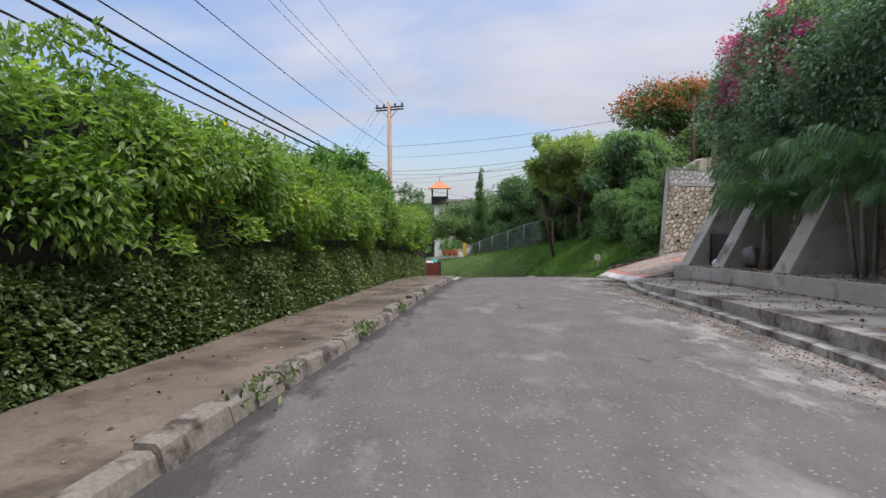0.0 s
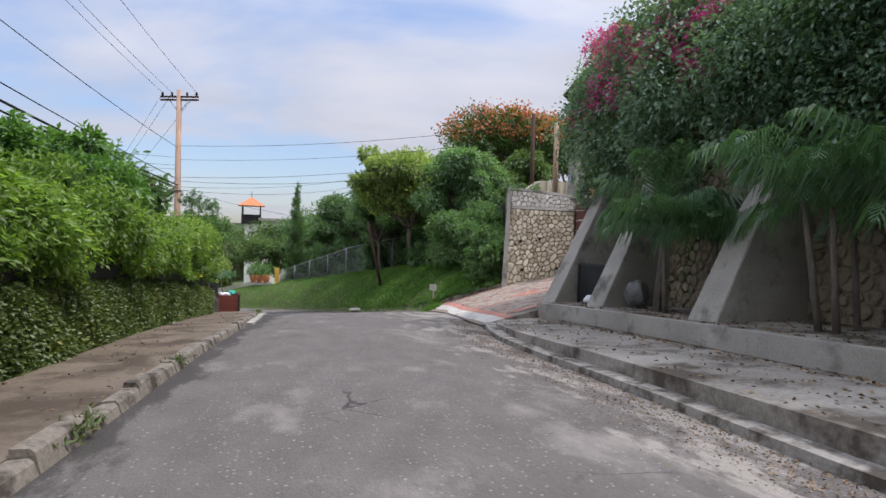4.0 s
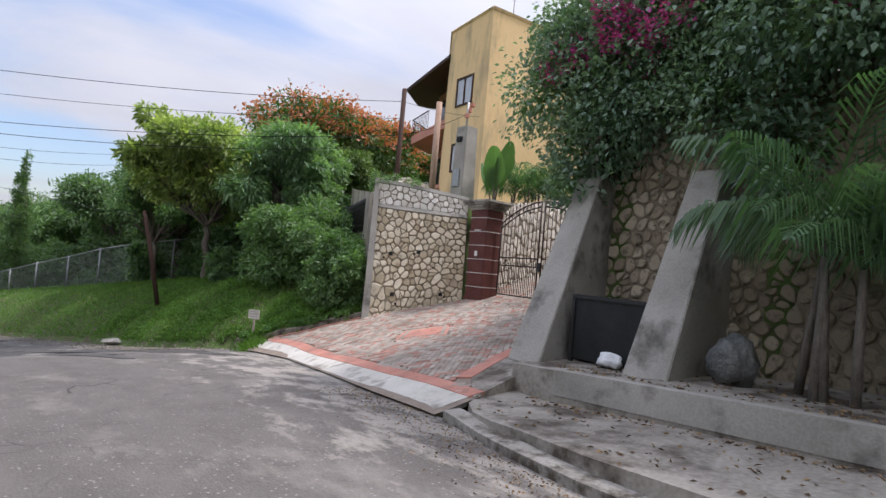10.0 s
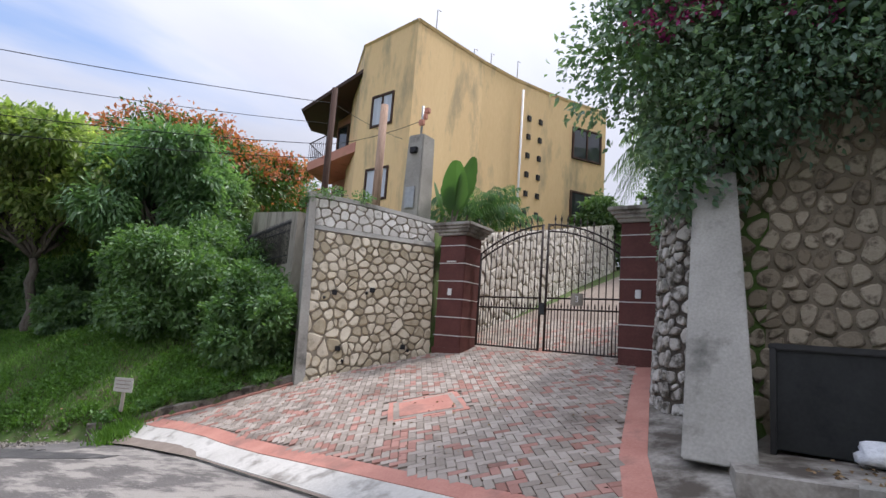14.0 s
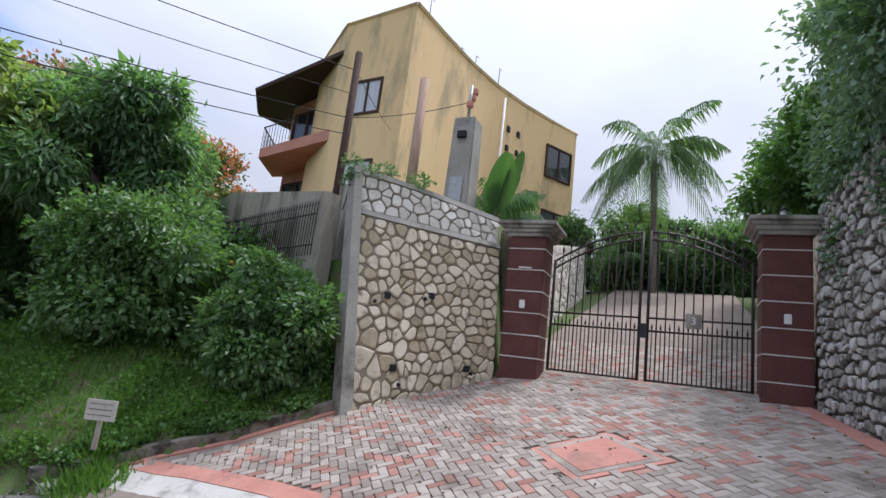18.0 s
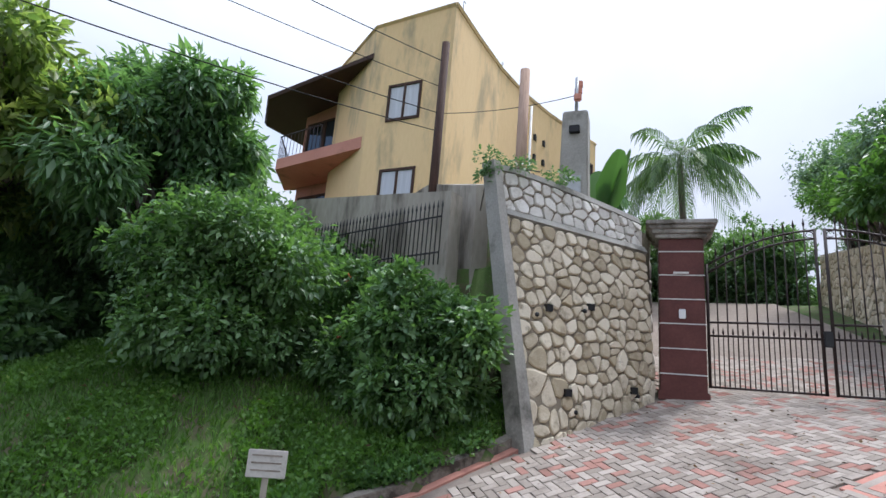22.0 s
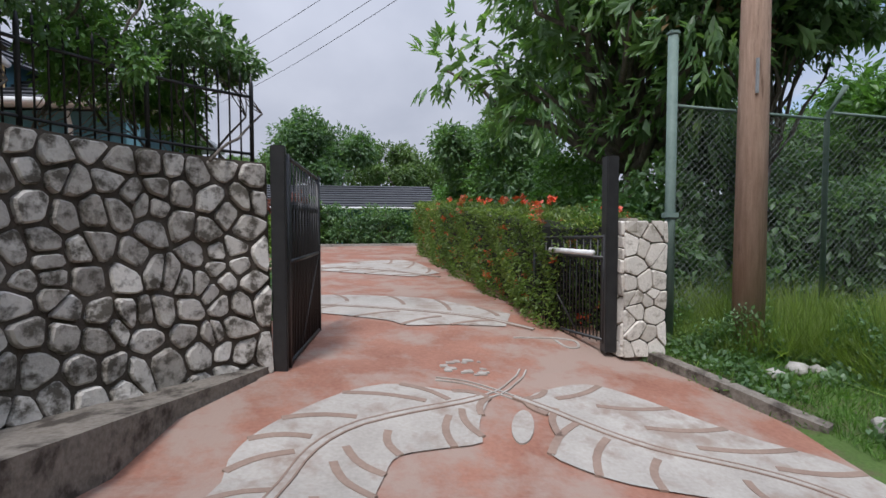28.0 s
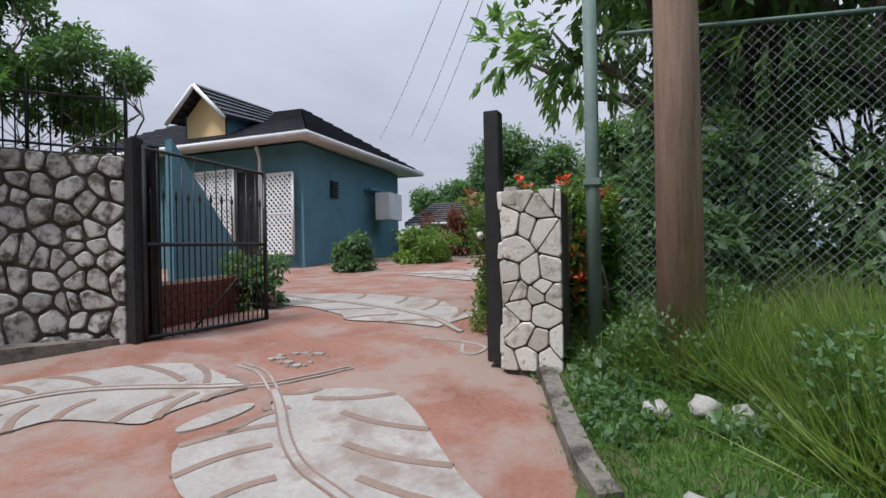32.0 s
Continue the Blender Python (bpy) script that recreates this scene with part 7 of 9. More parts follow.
def paddle(name, base, yaw0, count, length, seed, label):
    """A fan of large paddle leaves with torn edges."""
    rng = random.Random(seed)
    t = thing(name, base, label, "plant")
    for k in range(count):
        yaw = yaw0 + rng.uniform(-1.2, 1.2)
        tilt = rng.uniform(0.03, 0.34) * (1 if k % 2 else -1)
        d = Vector((math.cos(yaw) * math.sin(tilt), math.sin(yaw) * math.sin(tilt), math.cos(tilt)))
        s = Vector((-math.sin(yaw), math.cos(yaw), 0)) if k % 3 else Vector((math.sin(yaw), -math.cos(yaw), 0.1)).normalized()
        ln = length * rng.uniform(0.75, 1.1)
        a0 = Vector(base) + d * ln * 0.35
        vs, fs = [], []
        m = 12
        for i in range(m + 1):
            u = i / m
            c = a0 + d * ln * 0.65 * u - Vector((0, 0, 0.12 * u * u * ln)) + Vector((math.sin(tilt) * 0.2 * u * u, 0, 0))
            w = ln * 0.16 * math.sin(math.pi * (0.06 + 0.9 * u)) ** 0.6 * (rng.uniform(0.82, 1.0))
            vs += [c + s * w - Vector((0, 0, w * 0.25)), c, c - s * w - Vector((0, 0, w * 0.25))]
        for i in range(m):
            q = 3 * i
            fs += [(q, q + 1, q + 4, q + 3), (q + 1, q + 2, q + 5, q + 4)]
        poly("leaf", vs, fs, L_BANANA, t)
        tubes("stalk", [([Vector(base), a0], [0.035, 0.02])], M_BARK, t, 6)
    return t


paddle("traveller_palm", (14.75, 25.35, 2.9), 1.2, 6, 2.55, 5, "upright cluster of torn green banana-like leaves behind the wall")

cr = thing("creeper", (11.1, 26.7, 3.4), "small dark creeper hanging over the corner of the stone wall", "creeper")
pcr, ocr = cloud_points([(11.05, 26.72, 3.42, 0.2, 0.22, 0.22), (11.3, 26.3, 3.42, 0.28, 0.25, 0.12), (11.7, 25.75, 3.36, 0.22, 0.3, 0.08), (11.0, 26.75, 3.15, 0.12, 0.14, 0.25)], 900, np.random.default_rng(33), 0.6, 0.2)
leaves("foliage", pcr, ocr, np.full(len(pcr), 0.07), L_DARK, cr, 34, 0.5, 0.4, 0.8)
tubes("stem", [([(11.0, 26.8, 2.6), (11.05, 26.72, 3.4), (11.5, 26.0, 3.4)], 0.012)], M_BARK, cr, 5)

# ---- bank: shrubs, trees, grass ----
def shrub(x, y, r, h, leaf, n, size, seed, label, extra=(), z=None, cat="shrub", lobes=9, base=None):
    z = land(x, y) if z is None else z
    lobs = spray((x, y, z + h * 0.55), (r, r, h * 0.5), lobes, np.random.default_rng(seed), 1.0, 0.6, 0.55, 0.35)
    for k in range(6):
        a = k * 1.05 + seed
        lobs.append((x + 0.62 * r * math.cos(a), y + 0.62 * r * math.sin(a), z + h * 0.20, r * 0.42, r * 0.42, h * 0.2))
    return tree("shrub", (x, y, z), label, cat, lobs, leaf, n, size, seed, 0.06, 0.35, group="shrubs", extra=extra, stems=3, width=0.52)


shrub(11.0, 28.3, 1.05, 1.95, L_SHRUB, 12000, 0.105, 140, "dark green hibiscus shrub with red flowers on the bank", (("flowers", L_RED, 12, 0.07, -0.5),))
shrub(10.35, 27.35, 0.95, 2.0, L_SHRUB, 12000, 0.105, 141, "dark green hibiscus shrub against the stone wall", (("flowers", L_RED, 6, 0.07, -0.5),))
shrub(10.2, 30.6, 1.45, 2.6, L_SHRUB, 18000, 0.115, 142, "rounded dense green shrub clipped on the bank")
shrub(11.5, 31.2, 1.3, 2.6, L_SHRUB, 13000, 0.115, 143, "rounded dense green shrub clipped on the bank")
shrub(12.3, 29.6, 1.0, 1.9, L_SHRUB, 9000, 0.10, 144, "dark green shrub below the garden wall")


def crown(x, y, z, rx, ry, rz, k, seed):
    return spray((x, y, z), (rx, ry, rz), k, np.random.default_rng(seed))


tree("mango_tree", (11.6, 33.6, land(11.6, 33.6)), "broad dark green mango tree on the bank", "mango tree", crown(11.3, 34.1, 4.3, 2.4, 2.3, 2.3, 20, 150), L_MANGO, 30000, 0.24, 150, 0.16, 0.45, width=0.28, droop=0.9)
tree("lime_tree", (9.6, 37.0, land(9.6, 37)), "tree with yellow-green young leaves on the bank", "tree", spray((9.1, 36.8, 4.3), (3.3, 3.2, 2.6), 30, np.random.default_rng(151), 1.0, 0.4, 0.32, 0.18), L_LIME, 26000, 0.22, 151, 0.15, 0.45, width=0.4)
tree("mango_tree", (12.5, 38.5, land(12.5, 38.5)), "broad dark green mango tree on the bank", "mango tree", crown(12.5, 38.5, 4.2, 2.8, 2.8, 2.4, 16, 152), L_MANGO, 22000, 0.24, 152, 0.16, 0.45, width=0.28, droop=0.9)
tree("fig_tree", (8.6, 41.6, land(8.6, 41.6)), "small tree with a whitewashed trunk by the fence", "tree", crown(8.6, 41.6, 2.6, 2.0, 2.0, 1.7, 12, 153), L_DARK, 14000, 0.17, 153, 0.12, 0.5)
tree("shade_tree", (10.5, 45, land(10.5, 45)), "large dark green shade tree behind the fence", "tree", crown(10.5, 45.5, 3.6, 3.2, 3.2, 2.8, 16, 154), L_DARK, 22000, 0.2, 154, 0.17, 0.5)
tree("shade_tree", (9.0, 52, land(9, 52)), "large dark green shade tree behind the fence", "tree", crown(9.0, 52, 2.6, 3.2, 3.2, 2.8, 14, 155), L_DARK, 18000, 0.22, 155, 0.17, 0.5)
tree("shade_tree", (7.0, 60, land(7, 60)), "large dark green shade tree behind the fence", "tree", crown(7.0, 60, 1.6, 3.4, 3.4, 3.0, 14, 156), L_DARK, 16000, 0.24, 156, 0.17, 0.5)
tree("flame_tree", (27, 56, 3), "wide flame tree covered in orange-red blossom", "flame tree", crown(26, 55, 10.2, 9, 8, 3.2, 26, 157), L_FLAME, 26000, 0.32, 157, 0.35, 0.5, extra=(("blossom", L_ORG, 15000, 0.26, 0.05),))
tree("flame_tree", (36, 62, 3), "wide flame tree covered in orange-red blossom", "flame tree", crown(38, 64, 11.5, 8, 8, 3.0, 20, 158), L_FLAME, 18000, 0.34, 158, 0.35, 0.5, extra=(("blossom", L_ORG, 9000, 0.28, 0.05),))
for i, (x, y, z, r) in enumerate(((17, 45, 4.5, 3), (16, 52, 5, 3.5), (22, 48, 6, 3.5), (14, 60, 4, 4), (24, 70, 5, 5))):
    tree("backdrop_tree", (x, y, land(x, y) if y < 60 else -1), "dense green tree on the hillside", "tree", crown(x, y, z, r, r, r * 0.8, 12, 160 + i), L_FAR, 11000, 0.3, 160 + i, 0.2, 0.5, group="hillside trees")

# blades of grass on the bank
def grass(name, n, region, height, size, material, seed, label, blade=0.25, lean=0.35):
    rng = np.random.default_rng(seed)
    pos = np.array(region(rng, n))
    out = np.zeros((len(pos), 3))
    out[:, 2] = 1.0
    ob = leaves(name, pos, out, np.full(len(pos), height), material, None, seed, blade, 0.0, lean, 0.5)
    return tagged(ob, label, "grass", kind="stuff")


def bank_region(rng, n):
    out = []
    while len(out) < n:
        y = rng.uniform(25.5, 56)
        x = rng.uniform(-4, 13.0)
        if y < bank_line(x) + 0.2 or x < xr(y) + 0.1 or x > upper_x(y) or x - xr(y) > 9:
            continue
        if rng.random() > math.exp(-max(0, y - 34) / 12):
            continue
        out.append((x, y, ground_z(x, y) - 0.01))
    return out


grass("grass_bank", 110000, bank_region, 0.10, 0.1, L_GRASS, 170, "short mown green grass on the bank", 0.2, 0.5)


def weeds_region(rng, n):
    out = []
    while len(out) < n:
        y = rng.uniform(25.8, 37)
        x = rng.uniform(5.8, 11.8)
        if y < bank_line(x) + 0.15 or x < xr(y) + 0.15:
            continue
        if noise.noise(Vector((x * 0.9, y * 0.9, 3))) < -0.02:
            continue
        out.append((x, y, ground_z(x, y) + rng.uniform(0, 0.10)))
    return out


def edge_region(rng, n):
    out = []
    while len(out) < n:
        x = rng.uniform(8.1, 11.0)
        y = bank_line(x) + rng.normal(0.22, 0.12)
        if noise.noise(Vector((x * 2.2, y * 2.2, 5))) < -0.05:
            continue
        out.append((x, y, drive(x, min(y, bank_line(x))) + 0.12 + rng.uniform(0, 0.16)))
    return out


grass("edge_weeds", 6000, edge_region, 0.065, 0.06, L_BUSH, 172, "leafy weeds tumbling over the kerb of the bank", 0.65, 0.9)
grass("weeds", 46000, weeds_region, 0.06, 0.06, L_GRASS, 171, "low broad-leaved weeds in the grass", 0.7, 0.9)

# verge beside the utility pole
CLUMP = [(-3.65, 35.5), (-3.15, 35.85), (-2.85, 36.45), (-2.3, 37.1), (-1.5, 37.2), (-1.45, 38.4), (-1.9, 40.2), (-2.7, 43.0), (-8, 43), (-8, 36.2), (-4.0, 36.1)]


def verge_region(rng, n):
    """The tall clump, kept back from the kerb and the road."""
    out = []
    while len(out) < n:
        x, y = rng.uniform(-8, -1.3), rng.uniform(35.4, 43.0)
        if rng.random() > math.exp(-max(0.0, -4.2 - x) * 0.7):
            continue
        if in_poly(x + 0.12 * math.sin(y * 5), y + 0.12 * math.sin(x * 6), CLUMP):
            out.append((x, y, ground_z(x, y) - 0.02))
    return out


def verge_edge(rng, n):
    out = []
    while len(out) < n:
        y, x = rng.uniform(34.9, 43.0), rng.uniform(-3.75, 0.8)
        if x > xl(y) - 0.04 or y < verge_line(x) - 0.04:
            continue
        out.append((x, y, ground_z(x, y) - 0.01))
    return out


grass("verge_grass", 60000, verge_edge, 0.09, 0.1, L_GRASS, 183, "short rough green grass on the verge by the road", 0.10, 0.8)
rv = np.random.default_rng(180)
pts = np.array(verge_region(rv, 72000))
k = np.array([0.5 + 0.5 * noise.noise(Vector((a * 1.1, b * 1.1, 1))) for a, b, c in pts])
upv = np.zeros((len(pts), 3))
upv[:, 2] = 1
tg = leaves("tall_grass", pts, upv, (0.24 + 0.82 * np.clip(k, 0, 1)) * np.interp(pts[:, 1], (36.4, 37.8), (0.7, 1.0)), L_TALL, None, 181, 0.011, -0.1, 0.55, 0.5)
tagged(tg, "tall bright green grass growing round the utility pole", "grass", kind="stuff")
pts2 = np.array(verge_region(rv, 90000))
k2 = np.array([0.5 + 0.5 * noise.noise(Vector((a * 1.3, b * 1.3, 7))) for a, b, c in pts2])
pts2[:, 2] += rv.random(len(pts2)) * np.clip(k2 * 1.7 - 0.4, 0.05, 1) * 0.95
vw = leaves("verge_weeds", pts2, np.repeat(upv[:1], len(pts2), 0), np.full(len(pts2), 0.055), L_SHRUB, None, 182, 0.6, 0.1, 0.9)
tagged(vw, "leafy weeds among the tall grass", "weeds", kind="stuff")
low = np.array([p for p in verge_edge(rv, 16000) if noise.noise(Vector((p[0] * 1.6, p[1] * 1.6, 4))) > 0.02 and p[1] < 38.5])
low[:, 2] += rv.random(len(low)) * 0.14
lw_ = leaves("creeping_weeds", low, np.repeat(upv[:1], len(low), 0), np.full(len(low), 0.075), L_DARK, None, 184, 0.7, 0.1, 1.0)
tagged(lw_, "dark broad-leaved weeds creeping beside the drive's kerb", "weeds", kind="stuff")
for i, (x, y, r) in enumerate(((-2.34, 36.3, 0.12), (-2.39, 36.6, 0.13), (-2.36, 36.84, 0.11), (-1.2, 36.5, 0.15), (-0.2, 38.2, 0.12), (-0.45, 38.8, 0.13), (-1.1, 38.7, 0.16), (-1.0, 37.9, 0.14), (-0.75, 39.5, 0.14), (-1.15, 40.4, 0.13), (-0.9, 37.4, 0.1))):
    lump("rock", (x, y, ground_z(x, y) + r * 0.3), (r, r * 0.8, r * 0.55), M_ROCK, 30 + i, "pale limestone rock lying on the verge", "rock", 0.5, 2)
lump("slab", (6.25, 35.0, zr(35.0) + 0.16), (0.62, 0.36, 0.10), M_ROCK, 50, "broken pale concrete slab lying at the grass edge", "slab", 0.35, 3)

# ---- small sign in the grass ----
sg = thing("garden_sign", (8.0, 27.9, -1.1), "small weathered white signboard on a short post in the grass", "sign")
sm = pose(8.13, 27.95, 0, 0, 0, -62)
part("board", turned(box(-0.19, -0.012, -1.06, 0.19, 0.012, -0.80, 0.006), sm), M_APRON, sg)
part("post", turned(box(-0.03, 0.012, -1.42, 0.03, 0.05, -0.95, 0.004), sm), M_GREYWALL, sg)
for k in range(3):
    part("line", turned(box(-0.15, -0.016, -0.86 - k * 0.07, 0.14, -0.0125, -0.845 - k * 0.07), sm), M_GREYPAVE, sg, "faded line of writing")



def sign_region(rng, n):
    """A tuft round the foot of the sign."""
    out = []
    while len(out) < n:
        x, y = 8.13 + rng.normal(0, 0.22), 27.95 + rng.normal(0, 0.22)
        if land(x, y) > land(8.13, 27.95) - 0.2:
            out.append((x, y, ground_z(x, y) - 0.01))
    return out


grass("sign_grass", 1500, sign_region, 0.24, 0.06, L_GRASS, 174, "tuft of longer grass round the foot of a sign", 0.10, 0.5)

# ---- chain-link fence on the bank ----
cf = thing("fence_bank", (5, 48, -2), "galvanised chain-link fence with steel posts on the bank", "fence", kind="structure")
FPTS = [(2.6, 51.8, -1.75), (3.6, 50.2, -1.25), (4.6, 48.6, -0.75), (5.8, 47.2, -0.25), (7.0, 46.0, 0.30), (8.4, 44.6, 0.75), (9.8, 43.2, 1.1), (11.5, 41.5, 1.5)]
for x, y, z in FPTS:
    tubes("post", [([(x, y, land(x, y) - 0.2), (x, y, z + 0.05)], 0.035)], M_GALV, cf, 6)
tubes("top_rail", [([Vector(p) for p in FPTS], 0.022)], M_GALV, cf, 6)
M_MESH = mat("wire_mesh", (0.20, 0.21, 0.21), (0.30, 0.31, 0.31), 0.5, 10, 60, 0, metal=0.5)


def chain_link(name, a, b, za, zb_, ta, tb, step, r, parent, material):
    """Diagonal wires between two posts: bottoms za, zb_, tops ta, tb."""
    a, b = Vector(a), Vector(b)
    ln = (b - a).length
    h = max(ta - za, tb - zb_)
    n = int((ln + h) / step)
    vs, fs = [], []

    def pt(s, z):
        q = a.lerp(b, s / ln)
        lo, hi = za + (zb_ - za) * s / ln, ta + (tb - ta) * s / ln
        return Vector((q.x, q.y, lo + (hi - lo) * z / h))

    for sgn in (1, -1):
        for i in range(n):
            s0 = i * step - h
            u0, u1 = max(0, s0), min(ln, s0 + h)
            if u1 <= u0:
                continue
            z0, z1 = (u0 - s0), (u1 - s0)
            if sgn < 0:
                z0, z1 = h - z0, h - z1
            p, q = pt(u0, z0), pt(u1, z1)
            d = (q - p).normalized()
            s = Vector((0, 0, 1)).cross(d).normalized() * r
            w = d.cross(s).normalized() * r
            k = len(vs)
            vs += [p + s, p + w, p - s - w, q + s, q + w, q - s - w]
            fs += [(k, k + 1, k + 4, k + 3), (k + 1, k + 2, k + 5, k + 4), (k + 2, k, k + 3, k + 5)]
    return poly(name, vs, fs, material, parent)


for p, q in zip(FPTS, FPTS[1:]):
    chain_link("mesh", p[:2], q[:2], land(p[0], p[1]), land(q[0], q[1]), p[2], q[2], 0.14, 0.0035, cf, M_MESH)
gpost = part("gate_post_yellow", box(2.15, 51.9, -4.5, 2.5, 52.25, -1.5, 0.02), M_YPAINT, None)
tagged(gpost, "yellow painted gate post at the end of the fence", "gate post")

# ---- cypress ----
cy_l = [(3.9 + 0.1 * math.sin(k), 54 + 0.1 * math.cos(2 * k), -2.6 + k * 0.55, 0.95 * (1 - k / 15.5) + 0.02, 0.95 * (1 - k / 15.5) + 0.02, 0.55) for k in range(15)]
tree("cypress", (3.9, 54, -4.0), "narrow tall dark cypress with vines at its foot", "cypress", cy_l, L_DARK, 14000, 0.16, 190, 0.15, 0.5, width=0.3, droop=-0.5)

# ---- house with the lookout tower ----
tw = thing("lookout_tower", (-0.6, 93, -6), "small lookout tower with an orange pyramid roof beside a white house", "tower")
part("shaft", box(-1.3, 92.0, -8, 0.5, 94.0, 2.9), M_WHITE, tw)
part("cabin_floor", box(-1.8, 91.6, 2.75, 1.0, 94.4, 3.1, 0.03), M_DARK, tw)
for x in (-1.75, 0.75):
    for y in (91.7, 94.1):
        part("corner_post", box(x, y, 3.1, x + 0.2, y + 0.2, 5.5), M_DARK, tw)
part("railing", box(-1.78, 91.65, 3.1, 0.98, 91.75, 4.1), M_DARK, tw, "dark blue railing panel")
part("railing", box(-1.78, 91.7, 3.1, -1.7, 94.3, 4.1), M_DARK, tw)
poly("roof", [(-2.3, 91.1, 5.4), (1.5, 91.1, 5.4), (1.5, 94.9, 5.4), (-2.3, 94.9, 5.4), (-0.4, 93, 6.75)], [(0, 1, 4), (1, 2, 4), (2, 3, 4), (3, 0, 4), (3, 2, 1, 0)], M_ORANGE, tw, False, "orange tiled pyramid roof")
tubes("finial", [([(-0.4, 93, 6.7), (-0.4, 93, 7.6)], 0.05)], M_IRON, tw, 5)
hs = thing("house_white", (4, 92, -6), "white flat-roofed house partly hidden by trees", "house")
part("wall", box(1.0, 91, -8, 9, 97, 3.2), M_WHITE, hs)
part("roof_slab", box(0.6, 90.4, 3.2, 9.6, 97.4, 3.6, 0.03), M_CONC_P, hs)
hs_w = part("window", box(3, 90.95, 0, 5, 91.0, 1.6), M_WOOD_D, hs)
part("pane", box(3.1, 90.9, 0.1, 4.9, 90.96, 1.5), M_GLASS, hs_w)

# garden terrace with pots, wall at the side entrance
tr = thing("wall_planter", (0, 60, -5), "low pale stone garden wall with railings at the side entrance", "wall", kind="structure")
wq, hq, atq = loft([(1.9, 51.5, -4.3), (0.05, 56, -4.9), (-3.9, 60.5, -5.7)], [(1.9, 51.5, -2.6), (0.05, 56, -2.95), (-3.9, 60.5, -4.2)])
wall_body("mortar", lambda u, v, d=0.0: atq(u, v, -d), wq, hq, 0.4, M_STONE_W, tr, 8, 2)
for i, (x, y, z) in enumerate(((1.5, 52.6, -2.45), (1.0, 53.8, -2.55), (0.5, 55.0, -2.6))):
    pt_ = thing("plant_pot", (x, y, z), "terracotta pot with a bushy green plant on the wall", "plant pot", "pots on the wall")
    tubes("pot", [([(x, y, z - 0.3), (x, y, z), (x, y, z + 0.35)], [0.2, 0.28, 0.34])], M_ORANGE, pt_, 10)
    p, o = cloud_points([(x, y, z + 0.75, 0.5, 0.5, 0.5)], 500, np.random.default_rng(i), 0.6)
    leaves("foliage", p, o, np.full(len(p), 0.16), L_BUSH, pt_, i)
yb = thing("bollard", (-1.14, 50.9, zr(51)), "short yellow painted concrete bollard", "bollard")
part("shaft", box(-1.32, 50.7, zr(51) - 0.2, -0.96, 51.1, zr(51) + 0.8, 0.03), M_YPAINT, yb)
part("cap", box(-1.25, 50.78, zr(51) + 0.8, -1.03, 51.02, zr(51) + 0.98, 0.04), M_WHITE, yb)
lb_ = part("litter_bin", box(1.0, 51.2, -4.4, 1.6, 51.8, -3.3, 0.03), M_IRON, None)
tagged(lb_, "dark wire litter bin at the side entrance", "litter bin")
side = lay("pavement_side", [(-0.9, 49.6), (1.8, 50.4), (-0.2, 55.8), (-4.0, 60.3), (-6.2, 62.5), (-5.2, 57.6)], lambda x, y: zr(y) + 0.12, M_CONC_P, None, 0.2)
tagged(side, "pale concrete side entrance beside the road", "pavement", kind="structure")
rs = thing("road_sign", (-9.3, 76.5, zr(76.5)), "round white road sign on a grey post", "road sign")
tubes("post", [([(-9.3, 76.5, zr(76.5) - 0.3), (-9.3, 76.5, zr(76.5) + 2.4)], 0.06)], M_GALV, rs, 6)
tubes("disc", [([(-9.3, 76.42, zr(76.5) + 2.2), (-9.3, 76.48, zr(76.5) + 2.2)], 0.45)], M_WHITE, rs, 20)
palm_clump("areca_palm", (-1.9, 57.4, -5.0), "small feathery palm by the side entrance", 1, 14, 1.8, L_PALM, 201, 1.9, 0.6, "", 0.05)
for i, (x, y, r, h, lm, lb2) in enumerate(((-3.8, 67, 2.6, 4.4, L_LIME, "rounded yellow-green shrub beside the road"), (-5, 66, 2.4, 3.6, L_FAR, "green shrub beside the road"), (1.5, 66, 3.0, 6.0, L_FAR, "dense green tree beyond the entrance"),
                                          (-2.5, 76, 4.0, 8.5, L_FAR, "dense green tree beyond the entrance"), (3, 82, 4, 9, L_FAR, "dense green tree near the tower"), (7, 76, 4.5, 10, L_DARK, "dense green tree near the tower"))):
    z = zr(y) + (0.5 if x < 0 else 1.5)
    tree("roadside_tree", (x, y, z), lb2, "tree", crown(x, y, z + h * 0.6, r, r, h * 0.4, 11, 210 + i), lm, 8000, 0.24, 210 + i, 0.12, 0.4, group="roadside trees", stems=2)

# shrubs that line the lower road
re_ = np.random.default_rng(225)
for i, y in enumerate(spaced(47, 104, 3.2)):
    for d, h in ((2.8, 3.6 + 0.05 * (y - 47)), (6.5, 6.2 + 0.05 * (y - 47))):
        x = xl(y) - d + re_.uniform(-0.8, 0.4)
        z = zr(y) - 0.5 - 0.12 * d
        r = h * re_.uniform(0.36, 0.5)
        tree("roadside_shrub", (x, y, z), "dense green shrub at the edge of the lower road", "shrub", crown(x, y, z + h * 0.5, r, r, h * 0.5, 9, 900 + i * 2 + int(d)), (L_BUSH, L_FAR, L_LIME)[i % 3] if d < 3 else L_FAR, 4200, 0.2, 900 + i * 2 + int(d), 0.06, 0.35, group="shrubs along the lower road", core=0.4, stems=3)

